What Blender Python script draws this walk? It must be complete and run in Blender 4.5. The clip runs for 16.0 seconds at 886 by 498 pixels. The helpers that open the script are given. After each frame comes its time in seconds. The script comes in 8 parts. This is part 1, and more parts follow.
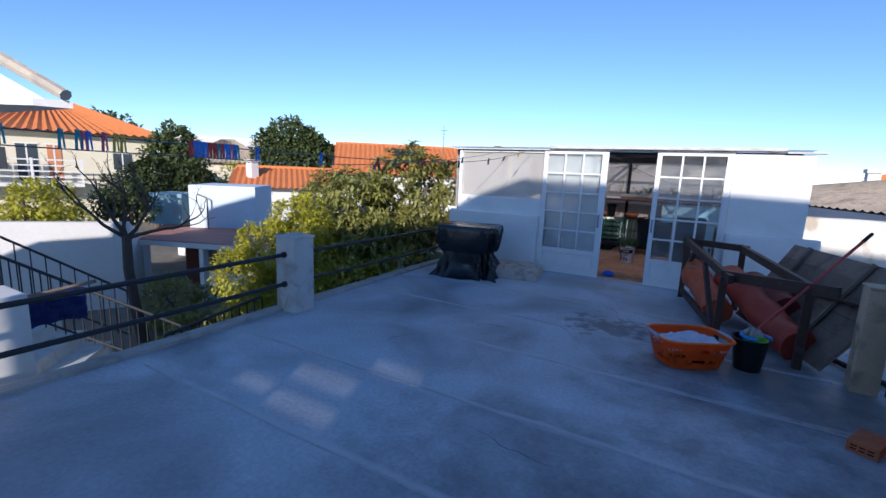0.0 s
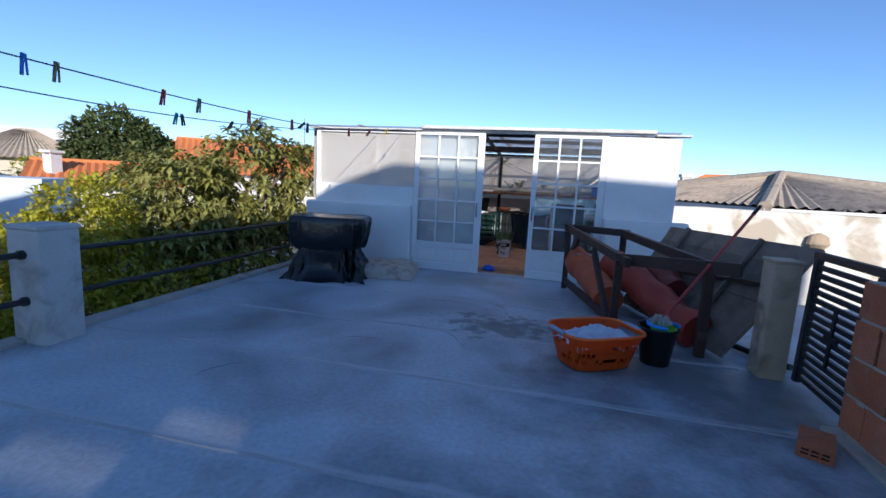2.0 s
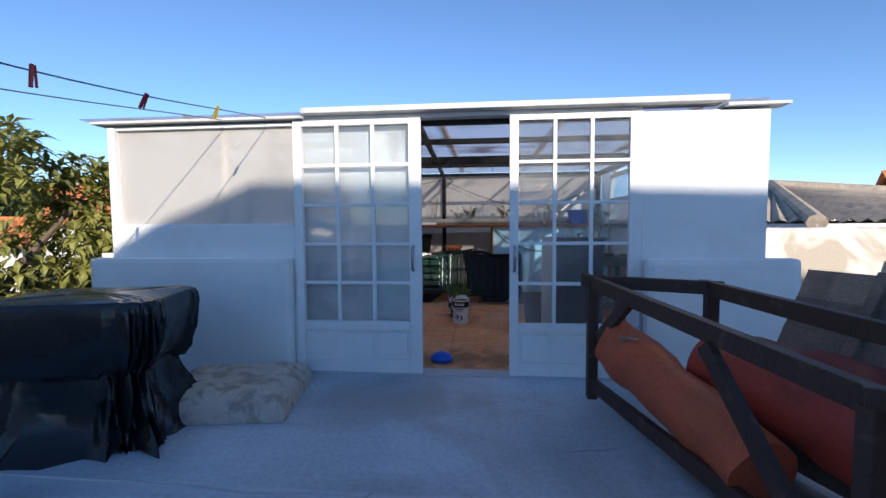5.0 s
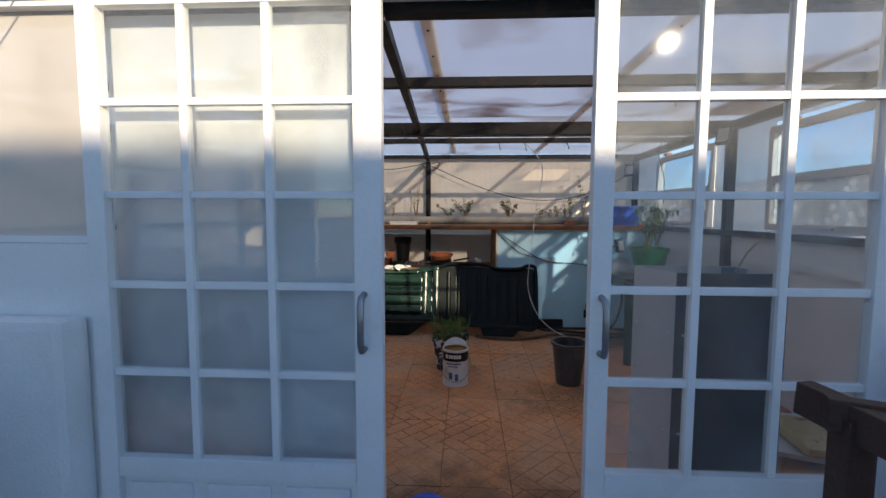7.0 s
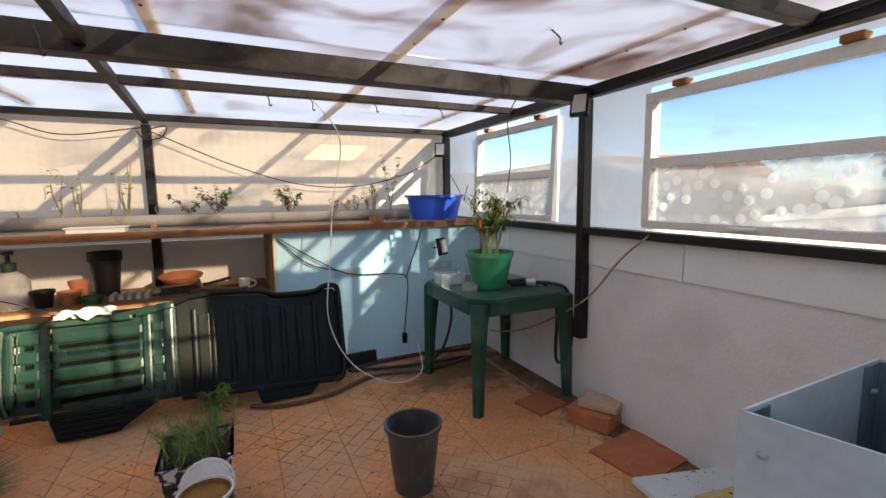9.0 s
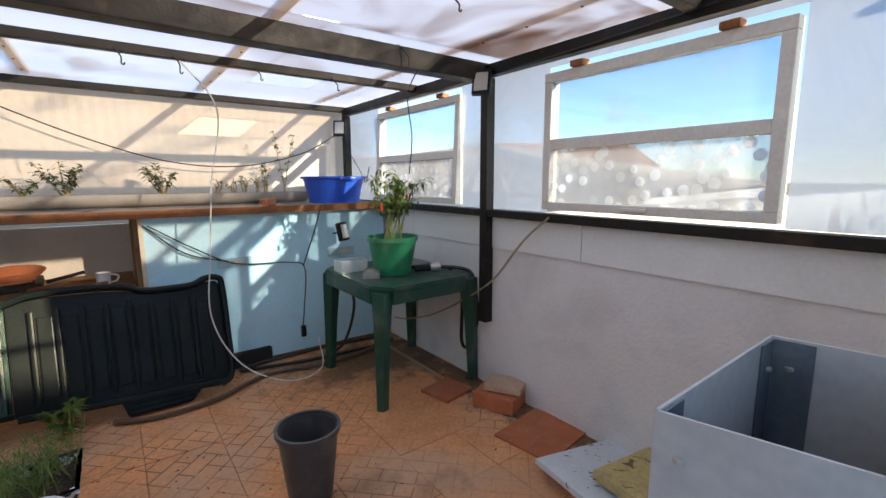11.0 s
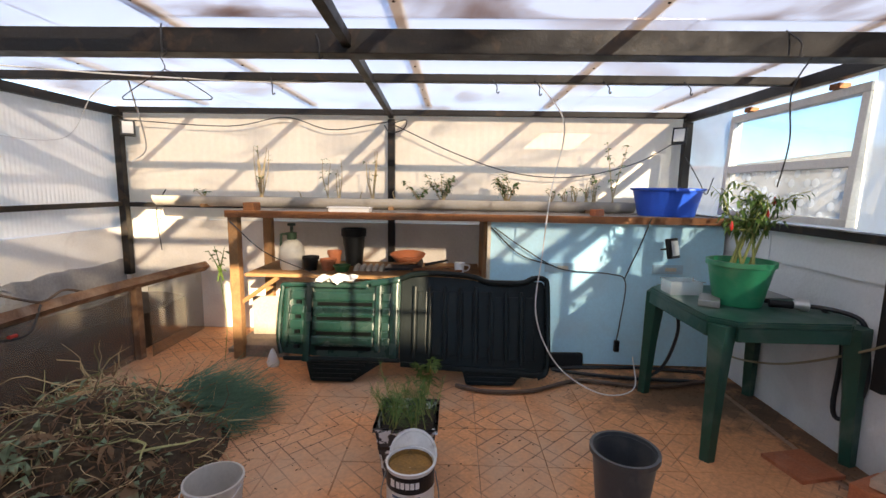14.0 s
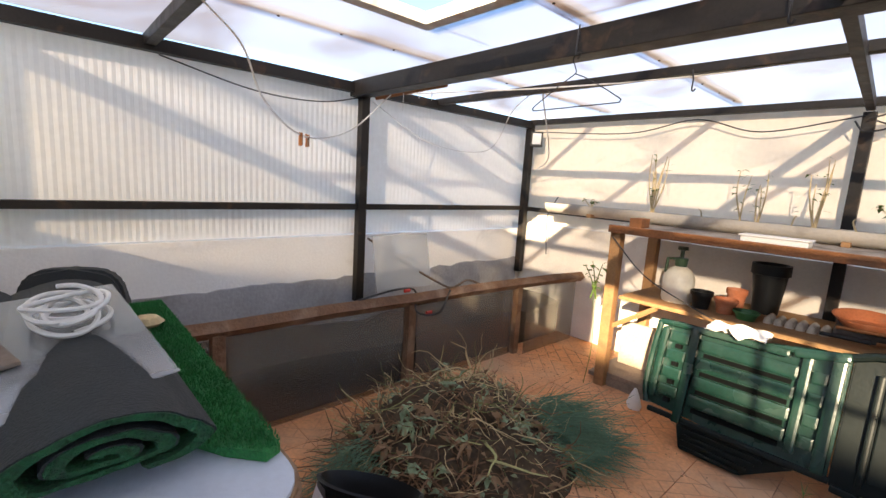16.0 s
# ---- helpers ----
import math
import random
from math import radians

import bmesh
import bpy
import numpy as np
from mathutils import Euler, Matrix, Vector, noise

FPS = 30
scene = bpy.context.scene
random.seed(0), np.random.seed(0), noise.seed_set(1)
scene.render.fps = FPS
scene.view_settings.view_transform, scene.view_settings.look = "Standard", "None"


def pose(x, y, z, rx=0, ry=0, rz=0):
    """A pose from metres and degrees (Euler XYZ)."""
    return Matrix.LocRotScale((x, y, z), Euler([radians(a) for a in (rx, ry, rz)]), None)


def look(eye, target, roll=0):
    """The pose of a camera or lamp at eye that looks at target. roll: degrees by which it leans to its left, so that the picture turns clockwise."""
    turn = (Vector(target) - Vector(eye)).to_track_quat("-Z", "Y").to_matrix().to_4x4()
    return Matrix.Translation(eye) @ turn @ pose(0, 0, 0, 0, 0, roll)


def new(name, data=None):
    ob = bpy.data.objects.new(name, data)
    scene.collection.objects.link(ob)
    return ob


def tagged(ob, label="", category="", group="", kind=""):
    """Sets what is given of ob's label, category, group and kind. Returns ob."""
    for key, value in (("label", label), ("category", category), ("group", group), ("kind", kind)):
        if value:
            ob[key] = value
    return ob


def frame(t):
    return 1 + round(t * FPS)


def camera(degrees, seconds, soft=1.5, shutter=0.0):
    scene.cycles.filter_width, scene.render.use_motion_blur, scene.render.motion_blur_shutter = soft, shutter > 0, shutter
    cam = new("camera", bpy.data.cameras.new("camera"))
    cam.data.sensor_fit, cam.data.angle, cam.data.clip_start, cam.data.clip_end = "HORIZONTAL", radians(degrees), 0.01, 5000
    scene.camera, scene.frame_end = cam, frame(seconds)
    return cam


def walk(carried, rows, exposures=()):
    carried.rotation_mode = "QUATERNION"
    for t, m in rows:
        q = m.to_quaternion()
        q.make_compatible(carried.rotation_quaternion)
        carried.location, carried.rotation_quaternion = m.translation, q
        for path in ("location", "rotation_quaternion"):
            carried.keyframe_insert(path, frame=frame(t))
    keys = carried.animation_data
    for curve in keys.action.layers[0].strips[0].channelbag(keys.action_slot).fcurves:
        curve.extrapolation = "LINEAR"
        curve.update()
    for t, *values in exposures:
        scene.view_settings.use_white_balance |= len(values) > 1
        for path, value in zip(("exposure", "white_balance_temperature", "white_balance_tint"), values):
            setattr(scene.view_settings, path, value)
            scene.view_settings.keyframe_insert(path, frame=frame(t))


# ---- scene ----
cam = camera(89.8, 16.0)
PATH = [
    (0, (0.466, 0.13, 1.575), (-0.503, 1.846, 1.228), 2.4),
    (0.5, (0.335, 0.328, 1.554), (-0.482, 2.117, 1.189), 3.2),
    (1, (0.261, 0.551, 1.48), (-0.379, 2.415, 1.137), 3.7),
    (1.5, (0.165, 0.803, 1.377), (-0.375, 2.701, 1.054), 2.2),
    (2, (0.13, 1.115, 1.247), (-0.314, 3.043, 0.956), 3.0),
    (2.5, (0.039, 1.553, 1.167), (-0.299, 3.521, 1.048), -0.8),
    (3, (-0.035, 2.031, 1.172), (-0.364, 4.0, 1.045), -0.6),
    (3.5, (-0.12, 2.518, 1.151), (-0.43, 4.489, 1.017), 0.3),
    (4, (-0.21, 2.993, 1.194), (-0.46, 4.973, 1.061), -0.2),
    (4.5, (-0.249, 3.482, 1.208), (-0.474, 5.464, 1.074), -0.2),
    (4.7, (-0.262, 3.666, 1.176), (-0.474, 5.651, 1.055), -0.3),
    (6.8, (-0.490, 5.700, 1.252), (-0.605, 7.69, 1.088), 0.2),
    (7, (-0.504, 5.867, 1.254), (-0.610, 7.858, 1.096), 0.2),
    (7.5, (-0.553, 6.327, 1.240), (-0.578, 8.320, 1.077), 0.5),
    (8, (-0.552, 6.745, 1.258), (-0.449, 8.733, 1.078), 0.6),
    (8.2, (-0.535, 6.91, 1.285), (-0.385, 8.894, 1.085), 0.3),
    (8.5, (-0.5, 7.132, 1.311), (-0.162, 9.091, 1.092), 0.1),
    (9, (-0.42, 7.338, 1.337), (0.42, 9.137, 1.098), -0.7),
    (9.5, (-0.356, 7.425, 1.33), (0.696, 9.105, 1.071), -0.7),
    (10, (-0.313, 7.442, 1.329), (0.842, 9.048, 1.028), -0.4),
    (10.2, (-0.298, 7.439, 1.324), (0.886, 9.021, 1.017), -0.2),
    (12.3, (-0.327, 7.453, 1.307), (0.82, 9.064, 1.004), 0.0),
    (12.5, (-0.318, 7.45, 1.307), (0.744, 9.118, 1.006), -0.3),
    (13, (-0.343, 7.462, 1.315), (0.384, 9.303, 1.027), -0.4),
    (13.5, (-0.374, 7.477, 1.308), (0.001, 9.423, 1.043), 0.3),
    (14, (-0.428, 7.492, 1.318), (-0.477, 9.473, 1.046), 0.9),
    (14.5, (-0.447, 7.501, 1.339), (-0.905, 9.428, 1.058), 0.6),
    (15, (-0.487, 7.524, 1.334), (-1.247, 9.354, 1.061), 0.9),
    (15.5, (-0.568, 7.652, 1.318), (-1.67, 9.297, 1.033), 2.6),
    (16, (-0.647, 7.851, 1.36), (-2.102, 9.187, 1.053), 3.6),
]
EXPOSURES = [(0, 0.26, 5600, 14), (2.5, 0.34, 5700, 12), (4.7, 0.43, 5850, 12), (7.0, 0.64, 7100, 11), (8.0, 0.92, 7500, 10), (8.6, 1.58, 9100, 9), (9.0, 1.6, 8300, 10), (10, 1.65, 7800, 10), (14, 1.8, 7800, 10), (16, 2.0, 7850, 10)]
walk(cam, [(t, look(eye, target, roll)) for t, eye, target, roll in PATH], EXPOSURES)

# ---- light ----
SUN_TO = Vector((0.39, -0.92, 0.335)).normalized()
world = bpy.data.worlds.new("world")
scene.world = world
world.use_nodes = True
wn = world.node_tree
sky = wn.nodes.new("ShaderNodeTexSky")
sky.sky_type = "NISHITA"
sky.sun_disc = False
sky.sun_elevation = math.asin(SUN_TO.z)
sky.sun_rotation = math.atan2(SUN_TO.x, SUN_TO.y)
sky.air_density, sky.dust_density, sky.ozone_density = 0.8, 0.0, 3.4
wn.links.new(sky.outputs[0], wn.nodes["Background"].inputs[0])
wn.nodes["Background"].inputs[1].default_value = 0.14
sun = new("sun", bpy.data.lights.new("sun", "SUN"))
sun.data.energy, sun.data.angle, sun.data.color = 4.6, radians(0.7), (1.0, 0.86, 0.68)
sun.matrix_world = look(SUN_TO * 30, (0, 0, 0))


# ---- materials ----
MATS = {}


def mat(name, color, rough=0.7, metal=0.0, var=0.12, scale=6.0, fine=60.0, bump=0.15, spec=0.5, tint=None, tint_amount=0.0, stain_scale=1.5,
        coat=0.0, obj_var=0.0, see=0.0, cut=(0.5, 0.7)):
    """Base colour with variation at two scales, stains of a second colour and fine relief. see: share of light that passes through, scattered."""
    if name in MATS:
        return MATS[name]
    m = bpy.data.materials.new(name)
    m.use_nodes = True
    n, l = m.node_tree.nodes, m.node_tree.links
    b = n["Principled BSDF"]
    geo = n.new("ShaderNodeNewGeometry")
    big, small = n.new("ShaderNodeTexNoise"), n.new("ShaderNodeTexNoise")
    big.inputs["Scale"].default_value, big.inputs["Detail"].default_value = scale, 5
    small.inputs["Scale"].default_value, small.inputs["Detail"].default_value = fine, 3
    l.new(geo.outputs["Position"], big.inputs["Vector"])
    l.new(geo.outputs["Position"], small.inputs["Vector"])
    hsv = n.new("ShaderNodeHueSaturation")
    hsv.inputs["Color"].default_value = (*color, 1)
    add = n.new("ShaderNodeMath")
    add.operation = "ADD"
    l.new(big.outputs[0], add.inputs[0])
    l.new(small.outputs[0], add.inputs[1])
    rng = n.new("ShaderNodeMapRange")
    rng.inputs["From Min"].default_value, rng.inputs["From Max"].default_value = 0.6, 1.4
    rng.inputs["To Min"].default_value, rng.inputs["To Max"].default_value = 1 - var, 1 + var
    l.new(add.outputs[0], rng.inputs["Value"])
    value = rng.outputs[0]
    if obj_var:
        info = n.new("ShaderNodeObjectInfo")
        r2 = n.new("ShaderNodeMapRange")
        r2.inputs["To Min"].default_value, r2.inputs["To Max"].default_value = 1 - obj_var, 1 + obj_var
        l.new(info.outputs["Random"], r2.inputs["Value"])
        mul = n.new("ShaderNodeMath")
        mul.operation = "MULTIPLY"
        l.new(value, mul.inputs[0])
        l.new(r2.outputs[0], mul.inputs[1])
        value = mul.outputs[0]
    l.new(value, hsv.inputs["Value"])
    out = hsv.outputs[0]
    if tint is not None:
        st = n.new("ShaderNodeTexNoise")
        st.inputs["Scale"].default_value, st.inputs["Detail"].default_value, st.inputs["Distortion"].default_value = stain_scale, 8, 0.6
        l.new(geo.outputs["Position"], st.inputs["Vector"])
        r3 = n.new("ShaderNodeMapRange")
        r3.inputs["From Min"].default_value, r3.inputs["From Max"].default_value = cut
        r3.inputs["To Max"].default_value = tint_amount
        l.new(st.outputs[0], r3.inputs["Value"])
        mix = n.new("ShaderNodeMix")
        mix.data_type = "RGBA"
        l.new(r3.outputs[0], mix.inputs[0])
        l.new(out, mix.inputs[6])
        mix.inputs[7].default_value = (*tint, 1)
        out = mix.outputs[2]
    l.new(out, b.inputs["Base Color"])
    b.inputs["Metallic"].default_value = metal
    b.inputs["Specular IOR Level"].default_value = spec
    b.inputs["Coat Weight"].default_value = coat
    rr = n.new("ShaderNodeMapRange")
    rr.inputs["From Min"].default_value, rr.inputs["From Max"].default_value = 0.3, 0.7
    rr.inputs["To Min"].default_value, rr.inputs["To Max"].default_value = max(0.02, rough - 0.08), min(1, rough + 0.08)
    l.new(big.outputs[0], rr.inputs["Value"])
    l.new(rr.outputs[0], b.inputs["Roughness"])
    if bump:
        bp = n.new("ShaderNodeBump")
        bp.inputs["Strength"].default_value, bp.inputs["Distance"].default_value = bump, 0.01
        l.new(small.outputs[0], bp.inputs["Height"])
        l.new(bp.outputs[0], b.inputs["Normal"])
    if see:
        tr = n.new("ShaderNodeBsdfTranslucent")
        l.new(out, tr.inputs["Color"])
        mx = n.new("ShaderNodeMixShader")
        mx.inputs[0].default_value = see
        l.new(b.outputs[0], mx.inputs[1])
        l.new(tr.outputs[0], mx.inputs[2])
        l.new(mx.outputs[0], n["Material Output"].inputs["Surface"])
    MATS[name] = m
    return m


def clear_mat(name, color, clear=0.6, gloss=0.1, rough=0.1, dirt=None, dirt_amount=0.0, dirt_scale=1.2, cut=(0.52, 0.72), wave=0.0, pebbles=0.0, body=0.35):
    """A sheet that lets light straight through, with some scattered light, a sheen and dirt."""
    if name in MATS:
        return MATS[name]
    m = bpy.data.materials.new(name)
    m.use_nodes = True
    n, l = m.node_tree.nodes, m.node_tree.links
    n.remove(n["Principled BSDF"])
    geo = n.new("ShaderNodeNewGeometry")
    straight, milky, sheen, white = n.new("ShaderNodeBsdfTransparent"), n.new("ShaderNodeBsdfTranslucent"), n.new("ShaderNodeBsdfGlossy"), n.new("ShaderNodeBsdfDiffuse")
    straight.inputs[0].default_value = (*color, 1)
    milky.inputs[0].default_value = white.inputs[0].default_value = (*color, 1)
    sheen.inputs["Roughness"].default_value = rough
    half = n.new("ShaderNodeMixShader")
    half.inputs[0].default_value = body
    l.new(milky.outputs[0], half.inputs[1])
    l.new(white.outputs[0], half.inputs[2])
    sheet = n.new("ShaderNodeMixShader")
    sheet.inputs[0].default_value = clear
    l.new(half.outputs[0], sheet.inputs[1])
    l.new(straight.outputs[0], sheet.inputs[2])
    last = sheet
    if pebbles:
        # pressed pebble pattern: round stones, each scattering by its own share
        vor, sep = n.new("ShaderNodeTexVoronoi"), n.new("ShaderNodeSeparateColor")
        vor.inputs["Scale"].default_value, vor.inputs["Randomness"].default_value = pebbles, 0.75
        l.new(geo.outputs["Position"], vor.inputs["Vector"])
        l.new(vor.outputs["Color"], sep.inputs[0])
        r = n.new("ShaderNodeMapRange")
        r.inputs["To Min"].default_value, r.inputs["To Max"].default_value = 0.1, 1.0
        l.new(sep.outputs[0], r.inputs["Value"])
        rim_ = n.new("ShaderNodeMapRange")
        rim_.inputs["From Min"].default_value, rim_.inputs["From Max"].default_value = 0.44, 0.40
        l.new(vor.outputs["Distance"], rim_.inputs["Value"])
        mul, least = n.new("ShaderNodeMath"), n.new("ShaderNodeMath")
        mul.operation, least.operation, least.inputs[1].default_value = "MULTIPLY", "MAXIMUM", 0.32
        l.new(r.outputs[0], mul.inputs[0])
        l.new(rim_.outputs[0], mul.inputs[1])
        l.new(mul.outputs[0], least.inputs[0])
        inv = n.new("ShaderNodeMath")
        inv.operation, inv.inputs[0].default_value = "SUBTRACT", 1.0
        l.new(least.outputs[0], inv.inputs[1])
        l.new(inv.outputs[0], sheet.inputs[0])
    if dirt is not None:
        d = n.new("ShaderNodeTexNoise")
        d.inputs["Scale"].default_value, d.inputs["Detail"].default_value, d.inputs["Distortion"].default_value = dirt_scale, 9, 0.9
        l.new(geo.outputs["Position"], d.inputs["Vector"])
        r = n.new("ShaderNodeMapRange")
        r.inputs["From Min"].default_value, r.inputs["From Max"].default_value = cut
        r.inputs["To Max"].default_value = dirt_amount
        l.new(d.outputs[0], r.inputs["Value"])
        brown, through_brown, both = n.new("ShaderNodeBsdfDiffuse"), n.new("ShaderNodeBsdfTranslucent"), n.new("ShaderNodeMixShader")
        brown.inputs[0].default_value = through_brown.inputs[0].default_value = (*dirt, 1)
        l.new(brown.outputs[0], both.inputs[1])
        l.new(through_brown.outputs[0], both.inputs[2])
        dirty = n.new("ShaderNodeMixShader")
        l.new(r.outputs[0], dirty.inputs[0])
        l.new(last.outputs[0], dirty.inputs[1])
        l.new(both.outputs[0], dirty.inputs[2])
        last = dirty
    lw = n.new("ShaderNodeLayerWeight")
    lw.inputs["Blend"].default_value = 0.5
    steep, g = n.new("ShaderNodeMath"), n.new("ShaderNodeMath")
    steep.operation, steep.inputs[1].default_value = "POWER", 4.0
    l.new(lw.outputs["Facing"], steep.inputs[0])
    g.operation, g.inputs[1].default_value, g.inputs[2].default_value = "MULTIPLY_ADD", gloss * 6, gloss * 0.4
    l.new(steep.outputs[0], g.inputs[0])
    top = n.new("ShaderNodeMixShader")
    l.new(g.outputs[0], top.inputs[0])
    l.new(last.outputs[0], top.inputs[1])
    l.new(sheen.outputs[0], top.inputs[2])
    if wave:
        nz, bp = n.new("ShaderNodeTexNoise"), n.new("ShaderNodeBump")
        nz.inputs["Scale"].default_value = 9
        l.new(geo.outputs["Position"], nz.inputs["Vector"])
        bp.inputs["Strength"].default_value, bp.inputs["Distance"].default_value = wave, 0.02
        l.new(nz.outputs[0], bp.inputs["Height"])
        l.new(bp.outputs[0], sheen.inputs["Normal"])
    l.new(top.outputs[0], n["Material Output"].inputs["Surface"])
    MATS[name] = m
    return m


WHITEWASH = mat("whitewash", (0.82, 0.82, 0.80), 0.85, var=0.05, scale=2.5, fine=90, bump=0.25, tint=(0.55, 0.53, 0.5), tint_amount=0.25, stain_scale=2)
INNER_WALL = mat("inner_wall", (0.86, 0.85, 0.82), 0.8, var=0.05, scale=3, fine=70, bump=0.25, tint=(0.55, 0.52, 0.49), tint_amount=0.3, stain_scale=2.6, cut=(0.58, 0.66))
DOOR_PAINT = mat("door_paint", (0.80, 0.80, 0.79), 0.45, var=0.05, scale=8, fine=120, bump=0.1, tint=(0.5, 0.48, 0.45), tint_amount=0.3, stain_scale=5, cut=(0.6, 0.75))
CONCRETE = mat("concrete", (0.50, 0.44, 0.36), 0.9, var=0.15, scale=7, fine=80, bump=0.4, tint=(0.2, 0.19, 0.17), tint_amount=0.6, stain_scale=4)
POST_PAINT = mat("post_paint", (0.55, 0.55, 0.53), 0.85, var=0.12, scale=7, fine=80, bump=0.35, tint=(0.26, 0.25, 0.22), tint_amount=0.6, stain_scale=5, cut=(0.5, 0.65))
DARK_STEEL = mat("dark_steel", (0.014, 0.012, 0.011), 0.5, var=0.3, scale=12, fine=90, bump=0.1, spec=0.3, tint=(0.09, 0.05, 0.028), tint_amount=0.5, stain_scale=9, cut=(0.58, 0.7))
BLACK_IRON = mat("black_iron", (0.02, 0.02, 0.022), 0.5, var=0.25, scale=10, fine=90, bump=0.1)
RUSTY_WOOD = mat("rusty_wood", (0.30, 0.11, 0.035), 0.7, var=0.3, scale=9, fine=70, bump=0.3, tint=(0.12, 0.06, 0.03), tint_amount=0.7, stain_scale=6)
PINE = mat("pine", (0.33, 0.175, 0.075), 0.7, var=0.25, scale=10, fine=70, bump=0.25, tint=(0.16, 0.08, 0.04), tint_amount=0.6, stain_scale=7)
BROWN_WOOD = mat("brown_wood", (0.062, 0.030, 0.020), 0.6, var=0.3, scale=10, fine=80, bump=0.3, tint=(0.2, 0.13, 0.09), tint_amount=0.5, stain_scale=8, cut=(0.6, 0.75))
GREY_WOOD = mat("grey_wood", (0.23, 0.175, 0.135), 0.85, var=0.25, scale=9, fine=70, bump=0.4, tint=(0.1, 0.08, 0.06), tint_amount=0.7, stain_scale=5, obj_var=0.2)
TERRACOTTA = mat("terracotta", (0.48, 0.15, 0.065), 0.85, var=0.25, scale=9, fine=90, bump=0.3, tint=(0.55, 0.32, 0.22), tint_amount=0.3, stain_scale=7, obj_var=0.12)
ROOF_ORANGE = mat("roof_orange", (0.62, 0.20, 0.06), 0.85, var=0.15, scale=2, fine=9, bump=0.1)
ROOF_GREY = mat("roof_grey", (0.42, 0.35, 0.27), 0.9, var=0.3, scale=2, fine=14, bump=0.4, tint=(0.1, 0.09, 0.08), tint_amount=0.6, stain_scale=2)
SOIL = mat("soil", (0.05, 0.035, 0.025), 0.95, var=0.4, scale=14, fine=70, bump=0.8)
BARK = mat("bark", (0.13, 0.095, 0.065), 0.9, var=0.3, scale=12, fine=60, bump=0.6)
LEAF_DARK = mat("leaf_dark", (0.27, 0.27, 0.07), 0.45, var=0.6, scale=7, fine=25, bump=0, see=0.25)
LEAF_LIME = mat("leaf_lime", (0.44, 0.42, 0.04), 0.5, var=0.4, scale=6, fine=25, bump=0, see=0.3)
LEAF_FAR = mat("leaf_far", (0.085, 0.115, 0.035), 0.7, var=0.5, scale=1.5, fine=8, bump=0, see=0.15)
PLANT_GREEN = mat("plant_green", (0.10, 0.17, 0.035), 0.55, var=0.4, scale=20, fine=90, bump=0, see=0.3)
DRY_STEM = mat("dry_stem", (0.58, 0.44, 0.24), 0.85, var=0.4, scale=14, fine=60, bump=0.2)
RED_PLASTIC = mat("red_canvas", (0.42, 0.055, 0.03), 0.55, var=0.2, scale=5, fine=50, bump=0.15, tint=(0.16, 0.02, 0.015), tint_amount=0.5, stain_scale=4)
ORANGE = mat("orange_plastic", (0.95, 0.155, 0.015), 0.4, var=0.06, scale=8, fine=60, bump=0.03)
BLACK_PLASTIC = mat("black_plastic", (0.010, 0.011, 0.012), 0.4, var=0.2, scale=6, fine=60, bump=0.08, spec=0.3)
GLASS = clear_mat("glass", (0.95, 0.97, 0.97), clear=0.93, gloss=0.1, rough=0.02, dirt=(0.55, 0.56, 0.55), dirt_amount=0.25, dirt_scale=2.5, cut=(0.45, 0.75))


# ---- building blocks ----
def box(bm, x0, y0, z0, x1, y1, z1, bevel=0.0, m=None):
    made = bmesh.ops.create_cube(bm, size=1)["verts"]
    for v in made:
        v.co = Vector((x0 + (v.co.x + 0.5) * (x1 - x0), y0 + (v.co.y + 0.5) * (y1 - y0), z0 + (v.co.z + 0.5) * (z1 - z0)))
    if bevel:
        edges = list({e for v in made for e in v.link_edges})
        made = [v for v in bmesh.ops.bevel(bm, geom=edges, offset=bevel, segments=2, affect="EDGES", profile=0.7)["verts"]]
    if m is not None:
        done = set()
        for v in made:
            for f in v.link_faces:
                for w in f.verts:
                    if w not in done:
                        w.co = m @ w.co
                        done.add(w)
    return bm


def boxes(*rows, bevel=0.0, m=None):
    bm = bmesh.new()
    for r in rows:
        box(bm, *r, bevel=bevel, m=m)
    return bm


def sweep(bm, points, radius, sides=8, cap=True):
    """A tube along points; radius: one number or one for each point."""
    pts = [Vector(p) for p in points]
    rad = radius if hasattr(radius, "__len__") else [radius] * len(pts)
    rings, up = [], None
    for i, p in enumerate(pts):
        d = (pts[min(i + 1, len(pts) - 1)] - pts[max(i - 1, 0)]).normalized()
        if up is None:
            up = Vector((0, 0, 1)) if abs(d.z) < 0.9 else Vector((1, 0, 0))
        u = d.cross(up)
        u = u.normalized() if u.length > 1e-5 else d.orthogonal().normalized()
        w = u.cross(d).normalized()
        up = w
        rings.append([bm.verts.new(p + rad[i] * (math.cos(a) * u + math.sin(a) * w)) for a in (2 * math.pi * k / sides for k in range(sides))])
    for a, b in zip(rings, rings[1:]):
        for k in range(sides):
            bm.faces.new((a[k], a[(k + 1) % sides], b[(k + 1) % sides], b[k]))
    if cap:
        bm.faces.new(rings[0][::-1])
        bm.faces.new(rings[-1])
    return bm


def tube(points, radius, sides=8):
    return sweep(bmesh.new(), points, radius, sides)


